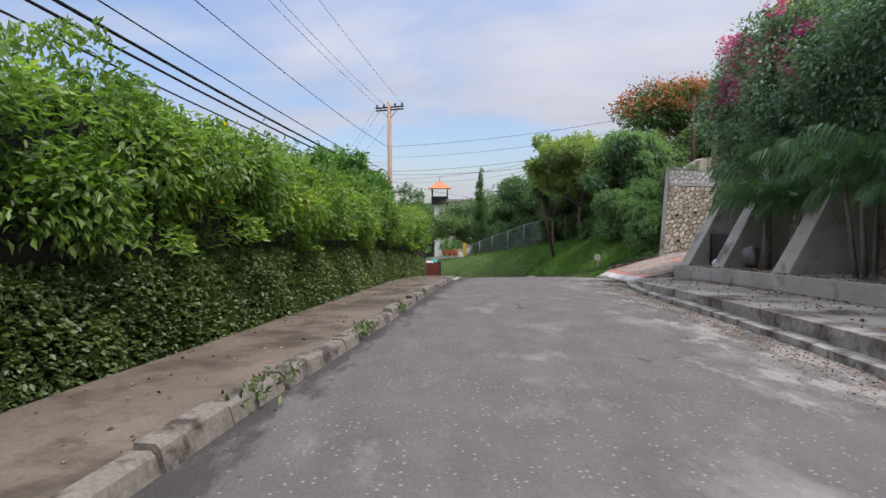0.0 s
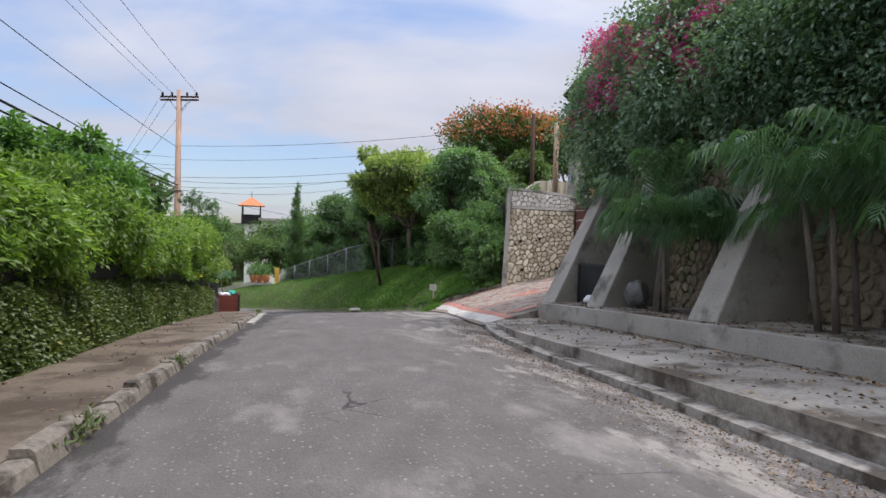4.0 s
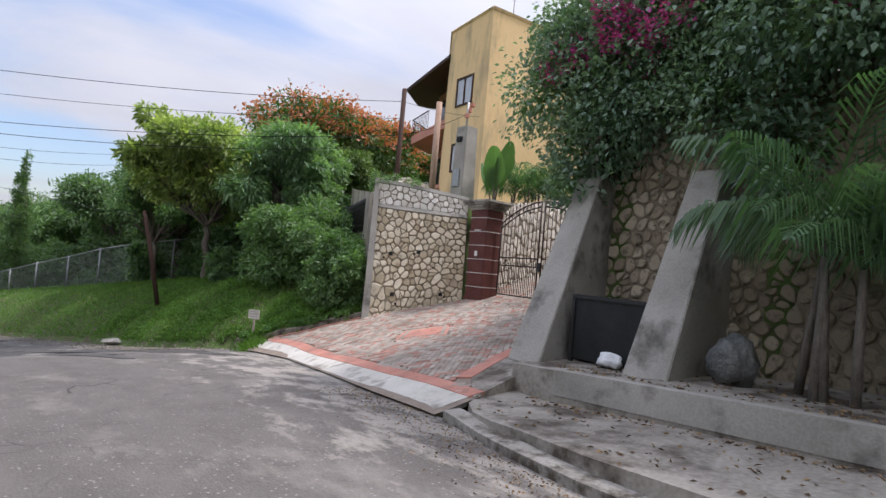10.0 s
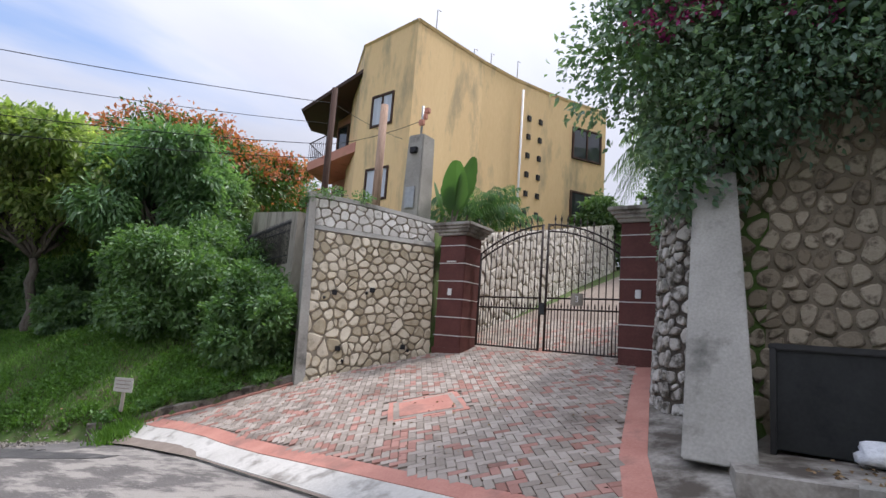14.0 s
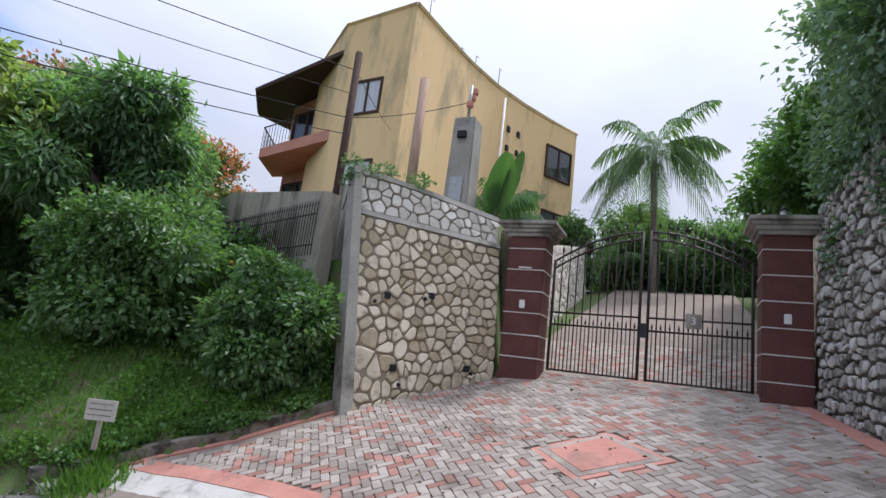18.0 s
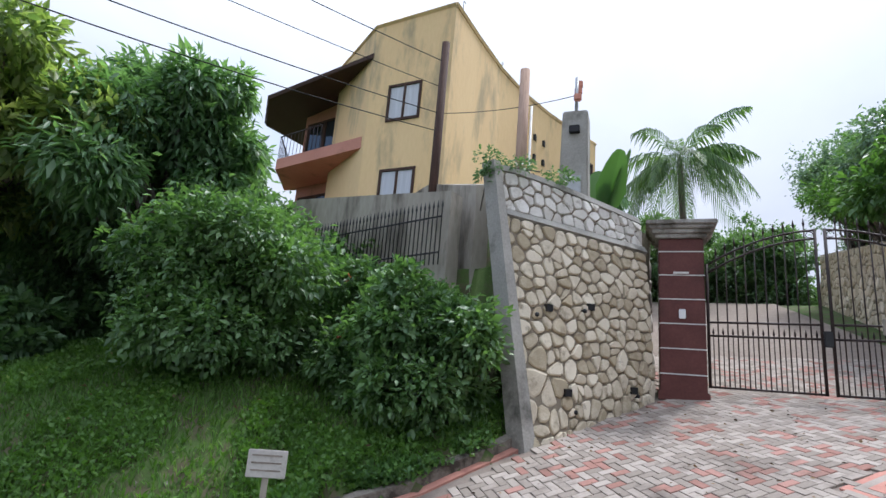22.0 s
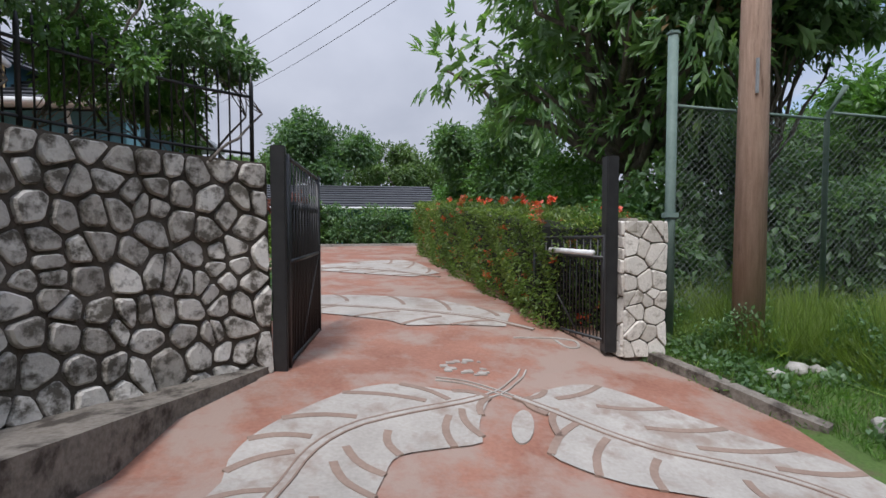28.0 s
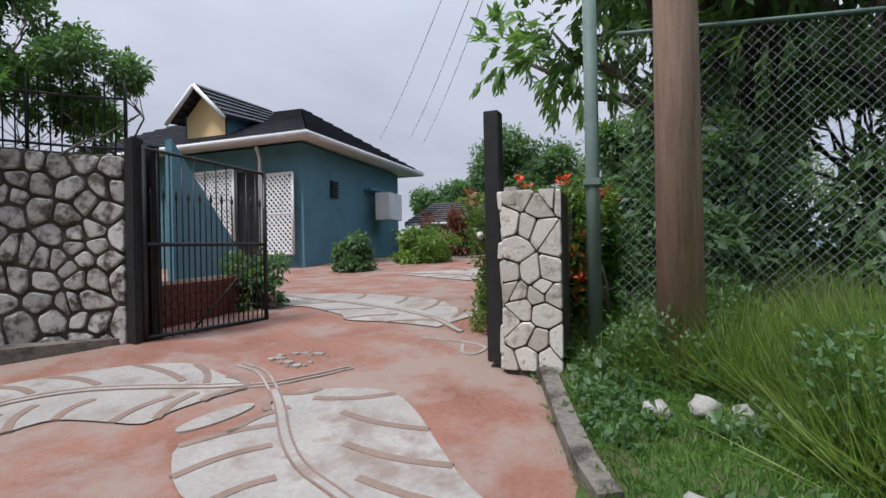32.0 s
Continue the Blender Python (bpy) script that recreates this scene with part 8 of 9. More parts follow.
for i, (x, y, top, r) in enumerate(((-9.7, 97, 3.6, 4.6), (-3.6, 98, 4.0, 4.8), (2.0, 99, 3.2, 4.4), (-27, 92, 0.5, 4.0), (-21.5, 95, 0.9, 3.6), (-24, 124, 1.6, 5.0), (-32, 120, 1.2, 5.0), (-40, 112, 0.8, 5.0), (-15, 128, 5.0, 5.0), (-33, 80, -0.5, 4.0))):
    z = -9.5 - 0.04 * max(0, y - 95)
    h = top - z
    tree("valley_tree", (x, y, z), "tall broad green tree beyond the bend of the road", "tree", crown(x, y, z + h * 0.58, r, r, h * 0.36, 14, 960 + i), L_FAR, 7000, 0.4, 960 + i, 0.2, 0.4, group="valley trees", core=0.4)

# ---- far trees on the left of the lower road ----
rf = np.random.default_rng(230)
for i in range(26):
    y = rf.uniform(58, 170)
    x = np.interp(y, LEFT_Y, LEFT_X) - rf.uniform(3.5, 40) - (y - 58) * 0.12
    z = zr(min(y, 140)) - 1.0 - 0.04 * (y - 58)
    h = rf.uniform(4, 7.5)
    r = rf.uniform(2.2, 4.2)
    tree("valley_tree", (x, y, z - 1), "green tree in the valley below the road", "tree", crown(x, y, z + h * 0.55, r, r, h * 0.42, 9, 240 + i), L_FAR, 4200, 0.34, 240 + i, 0.15, 0.4, group="valley trees", core=0.35)
for i in range(14):
    y = rf.uniform(95, 200)
    x = rf.uniform(-12, 30) + (y - 95) * -0.1
    z = -9 - 0.05 * (y - 95)
    h, r = rf.uniform(6, 10), rf.uniform(3.5, 6)
    tree("valley_tree", (x, y, z - 1), "green tree in the valley beyond the road", "tree", crown(x, y, z + h * 0.5, r, r, h * 0.45, 9, 280 + i), L_FAR, 4200, 0.42, 280 + i, 0.15, 0.4, group="valley trees", core=0.35)


def ridge(name, r, base, heights, material, label, a0=-1.2, a1=1.4, n=90, seed=1):
    vs, fs = [], []
    for i in range(n + 1):
        a = a0 + (a1 - a0) * i / n
        h = heights(a) + 6 * noise.noise(Vector((a * 9, seed, 0))) + 2.5 * noise.noise(Vector((a * 30, seed, 0)))
        vs += [(-math.sin(a) * r * 0.94, math.cos(a) * r * 0.94, base), (-math.sin(a) * r, math.cos(a) * r, max(base + 1, h)), (-math.sin(a) * r * 1.1, math.cos(a) * r * 1.1, base)]
    for i in range(n):
        k = 3 * i
        fs += [(k, k + 3, k + 4, k + 1), (k + 1, k + 4, k + 5, k + 2)]
    return tagged(poly(name, vs, fs, material, None, True), label, "hills", kind="structure")


M_NEARHILL = mat("wooded_hill", (0.035, 0.06, 0.03), (0.08, 0.115, 0.05), 1.0, 0.05, 0.4, 1.0, 0.25, bump_dist=4)
# the first ridge's haze is its base colour, no air is modelled
ridge("backdrop_ridge", 2600, -60, lambda a: 36 + 78 * math.exp(-((a - 0.31) / 0.13) ** 2) + 30 * math.exp(-((a - 0.62) / 0.2) ** 2), M_RIDGE, "mountain ridge on the horizon with haze painted in blue")
ridge("backdrop_hill", 420, -40, lambda a: -4 + 10 * math.exp(-((a - 0.05) / 0.2) ** 2) + 16 * math.exp(-((a + 0.5) / 0.3) ** 2), M_NEARHILL, "wooded green hills in the middle distance", -1.4, 1.5, 120, 5)

# ---- yard side: hedge of ixora, trees, fences ----
def box_leaves(name, parent, ring, z0, z1, n, size, material, seed, zf):
    """Leaves over the sides and top of a clipped hedge with the plan `ring`."""
    rng = np.random.default_rng(seed)
    pos, out = [], []
    per = [(Vector(ring[(i + 1) % len(ring)]) - Vector(ring[i])).length for i in range(len(ring))]
    tot = sum(per)
    area_side = tot * (z1 - z0)
    xs, ys2 = [p[0] for p in ring], [p[1] for p in ring]
    area_top = (max(xs) - min(xs)) * (max(ys2) - min(ys2)) * 0.5
    for _ in range(n):
        if rng.random() < area_side / (area_side + area_top):
            i = rng.choice(len(ring), p=[q / tot for q in per])
            a, b = Vector(ring[i]), Vector(ring[(i + 1) % len(ring)])
            q = a.lerp(b, rng.random())
            d = (b - a).normalized()
            nn = Vector((d.y, -d.x))
            z = z0 + (z1 - z0) * rng.random()
            k = 0.08 * math.sin(q.x * 3 + z * 4) - abs(rng.normal(0, 0.07)) - 0.15 * max(0, (z - z1 + 0.25) / 0.25) ** 2
            pos.append((q.x + nn.x * k, q.y + nn.y * k, zf(q.x, q.y) + z))
            out.append((nn.x, nn.y, 0.3))
        else:
            x, y = rng.uniform(min(xs), max(xs)), rng.uniform(min(ys2), max(ys2))
            if not in_poly(x, y, ring):
                continue
            pos.append((x, y, zf(x, y) + z1 + 0.06 * math.sin(x * 4) * math.sin(y * 5) - abs(rng.normal(0, 0.05))))
            out.append((0, 0, 1.0))
    return np.array(pos), np.array(out), leaves(name, np.array(pos), np.array(out), np.full(len(pos), size), material, parent, seed, 0.45, 0.2, 0.6)


ix = thing("ixora_hedge", (-7.5, 35.1, -2.4), "clipped dark green hedge dotted with red-orange flower heads", "hedge")
ring = [(-4.3, 34.42), (-4.3, 35.7), (-14.6, 35.3), (-14.6, 33.75), (-10.3, 33.93), (-6.5, 34.25)]
ring = ring[::-1]
pos, out, _ = box_leaves("foliage", ix, ring, 0.0, 1.55, 46000, 0.07, L_IXORA, 300, yard)
# near-black block inside the leaves, the hedge's inner shade put in its colour
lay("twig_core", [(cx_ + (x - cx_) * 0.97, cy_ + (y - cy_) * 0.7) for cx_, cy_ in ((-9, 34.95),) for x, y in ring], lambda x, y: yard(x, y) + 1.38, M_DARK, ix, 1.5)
ri = np.random.default_rng(301)
for k, mt in ((110, L_RED), (80, L_ORG)):
    for q in ri.choice(len(pos), k, replace=False):
        leaves("flower_head", np.repeat(pos[q:q + 1] + out[q:q + 1] * 0.13, 18, 0) + ri.normal(0, 0.03, (18, 3)), np.repeat(out[q:q + 1], 18, 0), np.full(18, 0.075), mt, ix, int(q), 0.7, -0.2, 1.0)

bf = crown(-8.0, 38.0, 3.0, 4.2, 3.2, 3.0, 22, 310) + [(-8.5, 35.7, 3.4, 1.2, 1.0, 0.9), (-8.6, 34.6, 2.4, 0.9, 0.8, 0.7), (-9.0, 33.7, 2.2, 0.6, 0.6, 0.5), (-7.6, 35.3, 1.6, 0.8, 0.7, 0.6), (-8.0, 36.5, 2.5, 1.2, 1.0, 1.0), (-6.0, 36.4, 3.2, 1.1, 0.9, 0.9), (-7.0, 34.9, 3.6, 0.8, 0.7, 0.6)]
bt = tree("breadfruit_tree", (-8.0, 37.6, -2.6), "large breadfruit tree with big lobed leaves over the yard", "breadfruit tree", bf, L_BREAD, 500, 0.3, 310, 0.24, 0.42, width=0.4, core=0.22)
rbf = np.random.default_rng(312)
pbf, obf = cloud_points(bf, 3300, rbf, 0.6, 0.3, 6, 0.3)
fan = rbf.normal(0, 1, obf.shape)
fan -= obf * (fan * obf).sum(1, keepdims=True)
fan /= np.linalg.norm(fan, axis=1, keepdims=True)
obf = obf - np.array([0, 0, 0.45])
# each leaf is a fan of lobes along one midrib
for name_, back, wide, size_ in (("leaf_middle", 0.0, 0.0, 0.46), ("leaf_lobe", 0.12, 0.65, 0.30), ("leaf_lobe", 0.12, -0.65, 0.30), ("leaf_lobe", 0.24, 0.5, 0.24), ("leaf_lobe", 0.24, -0.5, 0.24)):
    leaves(name_, pbf + obf * back, obf + fan * wide * 1.4, np.full(len(pbf), size_), L_BREAD, bt, 313, 0.3, 0.0, 0.02, 0.1)
bf2 = crown(-5.6, 38.6, 2.2, 1.6, 1.6, 2.0, 10, 311)
tree("garden_tree", (-5.8, 38.8, -2.6), "leafy tree with hanging dry leaves behind the pipe post", "tree", bf2, L_DARK, 9000, 0.18, 311, 0.09, 0.45, extra=(("dry_leaves", L_DRY, 900, 0.16, -0.8),))
for i, (x, y, h, r) in enumerate(((-12, 40, 6, 2.6), (-6.5, 42.5, 4.5, 2.2), (-5.6, 45, 3.2, 1.5), (-10, 45, 5.5, 2.8), (-7.6, 49.5, 2.6, 1.4), (-9.5, 52, 3.0, 1.8), (-16, 37, 6, 2.4))):
    z = land(x, y)
    tree("garden_tree", (x, y, z), "dense green tree beyond the chain-link fence", "tree", crown(x, y, z + h * 0.6, r, r, h * 0.42, 11, 320 + i), L_DARK if i % 2 == 0 else L_BUSH, 10000, 0.2, 320 + i, 0.1, 0.45, group="trees beyond the fence", stems=2)

M_MESHD = mat("dark_wire_mesh", (0.13, 0.145, 0.14), (0.22, 0.24, 0.23), 0.6, 10, 60, 0)
cl = thing("fence_yard", (-4.2, 40, -2.5), "tall chain-link fence with barbed arms beside the tall grass", "fence", kind="structure")
CF = [(-3.9, 36.0), (-4.0, 38.4), (-4.2, 41.5), (-5.2, 45.5)]
for x, y in CF[1:]:
    z = land(x, y)
    tubes("post", [([(x, y, z - 0.2), (x, y, 0.4), (x + 0.3, y, 0.75)], 0.04)], M_GREENPIPE, cl, 7)
for p, q in zip(CF, CF[1:]):
    chain_link("mesh", p, q, -2.5, -2.6, 0.45, 0.35, 0.10, 0.0018, cl, M_MESHD)
    tubes("top_rail", [([(*p, 0.45), (*q, 0.35)], 0.022)], M_GREENPIPE, cl, 6)

# iron fence and shrubs on the stone wall
fi = thing("railing_wall", (-1.8, 30, -0.45), "black spiked iron railing on top of the stone wall", "railing", kind="structure")
RL = [Vector(p) + Vector((-0.12, -0.15, 0)) for p in lt]
RL = RL + [Vector((0.1, 28.6, -0.4)) + Vector((-0.9, 0.1, 0))]
tot = [0.0]
for a, b in zip(RL, RL[1:]):
    tot.append(tot[-1] + (b - a).length)
nb = int(tot[-1] / 0.105)
for i in range(nb + 1):
    s = tot[-1] * i / nb
    k = max(j for j in range(len(tot) - 1) if tot[j] <= s)
    q = RL[k].lerp(RL[k + 1], (s - tot[k]) / (tot[k + 1] - tot[k]))
    big = i % 9 == 0
    tubes("bar", [([q, q + Vector((0, 0, 0.78)), q + Vector((0, 0, 0.80)), q + Vector((0, 0, 0.90))], [0.022 if big else 0.009] * 2 + [0.018, 0.001])], M_IRON, fi, 5)
for h in (0.1, 0.66):
    tubes("rail", [([q + Vector((0, 0, h)) for q in RL], 0.016)], M_IRON, fi, 5)
for i, (x, y, z, r) in enumerate(((-2.1, 29.6, 0.1, 0.55), (-1.3, 28.9, 0.4, 0.75), (-2.9, 29.9, 0.0, 0.5), (-2.0, 28.4, 0.9, 0.9), (-0.9, 28.2, 0.9, 0.8), (-1.8, 26.8, 0.8, 1.1), (-1.6, 28.9, 1.25, 0.8), (-2.5, 29.4, 0.85, 0.7), (-0.8, 28.8, 1.4, 0.7), (-2.75, 30.3, 0.5, 0.5), (-2.1, 29.5, 1.4, 0.65), (-1.2, 28.9, 2.0, 0.8))):
    tree("climber", (x, y, z - 0.9), "straggling small-leaved shrub growing through the railing", "shrub", crown(x, y, z, r, r, r, 8, 340 + i), L_DARK if i % 2 else L_BUSH, 2600, 0.075, 340 + i, 0.013, 0.4, group="shrubs behind the railing", core=0.1, stems=3)
mw = lay("wall_side", [(-0.9, 29.2), (-0.55, 28.2), (-0.35, 27.0), (-0.7, 26.9), (-0.95, 28.2), (-1.25, 29.1)], lambda x, y: -1.25, M_MORTAR_D, None, 1.2)
tagged(mw, "dark low wall behind the refuse bin", "wall", kind="structure")
mf = thing("fence_mesh", (-0.6, 28.2, -1.2), "dark diamond-mesh fence panel above the low wall", "fence", kind="structure")
tubes("post", [([(-0.82, 29.2, -2.4), (-0.82, 29.2, -0.35)], 0.04)], M_IRON, mf, 6)
chain_link("mesh", (-0.85, 29.2), (-0.4, 27.0), -1.25, -1.25, -0.4, -0.35, 0.07, 0.004, mf, M_IRON)
tubes("rail", [([(-0.85, 29.2, -0.4), (-0.4, 27.0, -0.35)], 0.02)], M_IRON, mf, 6)

# ---- leaf shapes stamped in the yard drive ----
def smooth_line(pts, n=28):
    """A soft curve through points in plan."""
    out = []
    pts = [Vector(p) for p in pts]
    ext = [pts[0] * 2 - pts[1]] + pts + [pts[-1] * 2 - pts[-2]]
    k = max(2, n // (len(pts) - 1))
    for i in range(1, len(ext) - 2):
        a, b, c, d = ext[i - 1:i + 3]
        for j in range(k):
            t = j / k
            out.append(0.5 * ((2 * b) + (c - a) * t + (2 * a - 5 * b + 4 * c - d) * t * t + (3 * b - a - 3 * c + d) * t ** 3))
    return out + [pts[-1]]


def ribbon(name, pts, width, z, material, parent, label=""):
    a, b = [], []
    for i, p in enumerate(pts):
        d = (pts[min(i + 1, len(pts) - 1)] - pts[max(i - 1, 0)]).normalized()
        s = Vector((-d.y, d.x)) * width / 2
        a.append((p.x + s.x, p.y + s.y, yard(p.x + s.x, p.y + s.y) + z))
        b.append((p.x - s.x, p.y - s.y, yard(p.x - s.x, p.y - s.y) + z))
    return strip(name, a, b, material, parent, 0.02, 0, label)


def stamped_leaf(rib, up, low, dashes, label, stem=0.0):
    c = Vector(rib[len(rib) // 2])
    t = thing("stamped_leaf", (c.x, c.y, yard(c.x, c.y)), label, "paving", "stamped leaves of the drive", "structure")
    u, l, r = smooth_line(up), smooth_line(low), smooth_line(rib)
    n = min(len(u), len(l))
    ul = [u[int(i * (len(u) - 1) / 29)] for i in range(30)]
    ll = [l[int(i * (len(l) - 1) / 29)] for i in range(30)]
    cols = 7
    vs, fs = [], []
    for a, b in zip(ul, ll):
        for k in range(cols):
            q = a.lerp(b, k / (cols - 1))
            vs.append((q.x, q.y, yard(q.x, q.y) + 0.014))
    for i in range(29):
        for k in range(cols - 1):
            p = i * cols + k
            fs.append((p, p + cols, p + cols + 1, p + 1))
    poly("blade", vs, fs, M_LEAFPAVE, t, False, "cream concrete leaf blade")
    cut_ = int(len(r) * stem)
    for off in (-0.035, 0.035):
        pts = []
        for i, p in enumerate(r):
            d = (r[min(i + 1, len(r) - 1)] - r[max(i - 1, 0)]).normalized()
            pts.append(p + Vector((-d.y, d.x)) * off)
        ribbon("rib", pts[cut_:], 0.016, 0.024, M_VEIN, t, "dark double rib line")
        if cut_ > 1:
            ribbon("stem", pts[:cut_ + 1], 0.018, 0.014, M_LEAFPAVE, t, "pale double stem line")
    ribbon("midrib", r[cut_:], 0.056, 0.020, M_LEAFPAVE, t, "pale raised midrib")
    for edge, other in ((ul, ll), (ll, ul)):
        for k in range(dashes):
            i = int(2 + (k + 0.5) * 25 / dashes)
            j = min(29, i + 1)
            a = edge[i]
            m = edge[max(0, i - 3)].lerp(other[max(0, i - 3)], 0.36)
            side_ = Vector((-(m - a).y, (m - a).x)).normalized() * 0.05
            pts = [a.lerp(m, q / 5) + side_ * math.sin(math.pi * q / 5) for q in range(6)]
            ribbon("vein", pts, 0.065, 0.019, M_VEIN, t, "short dark vein")
    return t


stamped_leaf([(-2.5, 32.58), (-2.42, 32.88), (-2.2, 33.17), (-1.85, 33.53), (-1.45, 33.88), (-1.17, 34.2), (-1.0, 34.55), (-0.84, 34.88), (-0.62, 35.2), (-0.2, 35.62)],
             [(-2.08, 33.4), (-2.26, 33.65), (-2.43, 34.15), (-2.2, 34.52), (-1.75, 34.9), (-1.4, 35.2), (-1.15, 35.5), (-0.92, 35.76), (-0.5, 35.9), (-0.08, 35.78)],
             [(-2.02, 33.36), (-1.75, 33.5), (-1.45, 33.5), (-1.25, 33.42), (-1.08, 33.29), (-0.9, 33.42), (-0.66, 33.73), (-0.5, 34.2), (-0.36, 34.75), (-0.22, 35.3), (-0.04, 35.68)], 6, "cream leaf shape with dark veins stamped into the red drive", 0.28)
stamped_leaf([(-2.84, 33.6), (-2.62, 33.5), (-2.42, 33.35), (-2.2, 33.16), (-1.97, 32.76), (-1.79, 32.31), (-1.55, 31.83), (-1.29, 31.56), (-1.0, 31.40), (-0.7, 31.32), (-0.36, 31.24), (0.1, 31.15), (0.6, 31.12)],
             [(-2.1, 33.02), (-2.2, 32.7), (-2.3, 32.35), (-2.33, 32.05), (-2.12, 31.66), (-1.75, 31.3), (-1.5, 31.1), (-1.28, 30.98), (-1.0, 30.9), (-0.7, 30.92), (-0.4, 30.87), (0.1, 30.85), (0.62, 31.08)],
             [(-2.04, 33.03), (-1.72, 32.88), (-1.46, 32.80), (-1.25, 32.78), (-1.18, 32.54), (-1.1, 32.2), (-1.0, 32.05), (-0.8, 31.98), (-0.58, 31.92), (-0.35, 31.86), (-0.05, 31.68), (0.3, 31.45), (0.64, 31.16)], 7, "cream leaf shape with dark veins stamped into the red drive", 0.3)
for rib, up, low in (([(-4.3, 34.2), (-4.9, 33.6), (-5.4, 32.9), (-5.9, 31.9), (-6.3, 30.8), (-6.8, 29.75)], [(-4.45, 33.85), (-4.6, 33.1), (-4.62, 32.5), (-4.95, 32.2), (-5.5, 31.3), (-5.7, 30.7), (-6.75, 29.7)], [(-5.1, 34.1), (-5.8, 33.6), (-6.5, 33.0), (-6.85, 32.2), (-7.05, 31.2), (-6.85, 29.75)]),
                     ([(-9.0, 33.6), (-10, 32.6), (-10.6, 31.6), (-10.8, 30.4)], [(-9.1, 33.0), (-9.9, 31.6), (-10.7, 30.3)], [(-9.6, 33.7), (-12.2, 33.0), (-11.2, 30.6)])):
    stamped_leaf(rib, up, low, 4, "cream leaf shape stamped into the drive inside the gate")
md = thing("stamped_medallion", (-1.5, 33.2, -2.85), "pale oval stamped between the two leaf shapes", "paving", kind="structure")
ov = [(-1.53 + 0.29 * math.cos(a) - 0.03 * math.sin(a), 33.2 - 0.085 * math.cos(a) + 0.11 * math.sin(a)) for a in np.linspace(0, 2 * math.pi, 20)[:-1]]
lay("oval", ov, lambda x, y: yard(x, y) + 0.014, M_LEAFPAVE, md, 0.02)
loop_ = smooth_line([(-4.0, 33.83), (-3.97, 34.35), (-3.86, 34.62), (-3.66, 34.58), (-3.66, 34.44), (-3.9, 34.36)], 30)
ribbon("loop", loop_, 0.035, 0.012, M_LEAFPAVE, md, "pale curled stem line")
rdc = random.Random(77)
for k in range(22):
    a = rdc.uniform(0, 6.28)
    r = 0.22 + rdc.uniform(-0.06, 0.06)
    x, y = -2.9 + r * math.cos(a), 32.98 + r * math.sin(a)
    s = rdc.uniform(0.02, 0.05)
    st = part("drain_pebble", box(x - s, y - s, yard(x, y) - 0.01, x + s, y + s, yard(x, y) + 0.012, 0.006), M_LEAFPAVE, md)

# ---- blue house across the yard ----
bh = thing("house_blue", (-12, 25, -1.8), "single-storey teal house with a dark tiled hip roof and dormer", "house")
HZ0, HZ1 = -2.75, 1.25
poly("wall", [(-10.4, 27.6, HZ0), (-10.9, 17.5, HZ0), (-18, 17.5, HZ0), (-17.4, 27.0, HZ0), (-10.4, 27.6, HZ1), (-10.9, 17.5, HZ1), (-18, 17.5, HZ1), (-17.4, 27.0, HZ1)],
     [(0, 1, 5, 4), (1, 2, 6, 5), (2, 3, 7, 6), (3, 0, 4, 7)], M_BLUE, bh, False, "teal painted render")
EA = [(-9.7, 28.2, 1.35), (-10.2, 16.8, 1.35), (-18.6, 16.8, 1.35), (-18.2, 27.7, 1.35)]
RA, RB = (-13.8, 25.2, 3.15), (-14.2, 20.0, 3.3)


def tiled(name, quad, rows, material, parent, label=""):
    """A roof slope of lapped tile courses; quad: eave a, eave b, ridge b, ridge a."""
    a, b, c, d = [Vector(p) for p in quad]
    n = (b - a).cross(d - a).normalized()
    if n.z < 0:
        n = -n
    ob = None
    for i in range(rows):
        t0, t1 = i / rows, (i + 1) / rows
        p, q = a.lerp(d, t0), b.lerp(c, t0)
        r, s = b.lerp(c, min(1, t1 + 0.1 / rows)), a.lerp(d, min(1, t1 + 0.1 / rows))
        vs = [p + n * 0.07, q + n * 0.07, r + n * 0.02, s + n * 0.02, p + n * 0.0, q + n * 0.0]
        poly("tile_course", vs, [(0, 1, 2, 3), (4, 5, 1, 0)], material, parent)


tiled("slope", (EA[0], EA[1], RB, RA), 13, M_TILE, bh)
tiled("slope", (EA[3], EA[0], RA, RA), 13, M_TILE, bh)
tiled("slope", (EA[2], EA[3], RA, RB), 13, M_TILE, bh)
tiled("slope", (EA[1], EA[2], RB, RB), 13, M_TILE, bh)
poly("soffit", [(x, y, z - 0.03) for x, y, z in EA], [(0, 1, 2, 3)], M_WHITE, bh)
for a, b in zip(EA, EA[1:] + EA[:1]):
    tubes("gutter", [([(a[0], a[1], a[2] - 0.02), (b[0], b[1], b[2] - 0.02)], 0.075)], M_WHITE, bh, 8, label="white gutter")
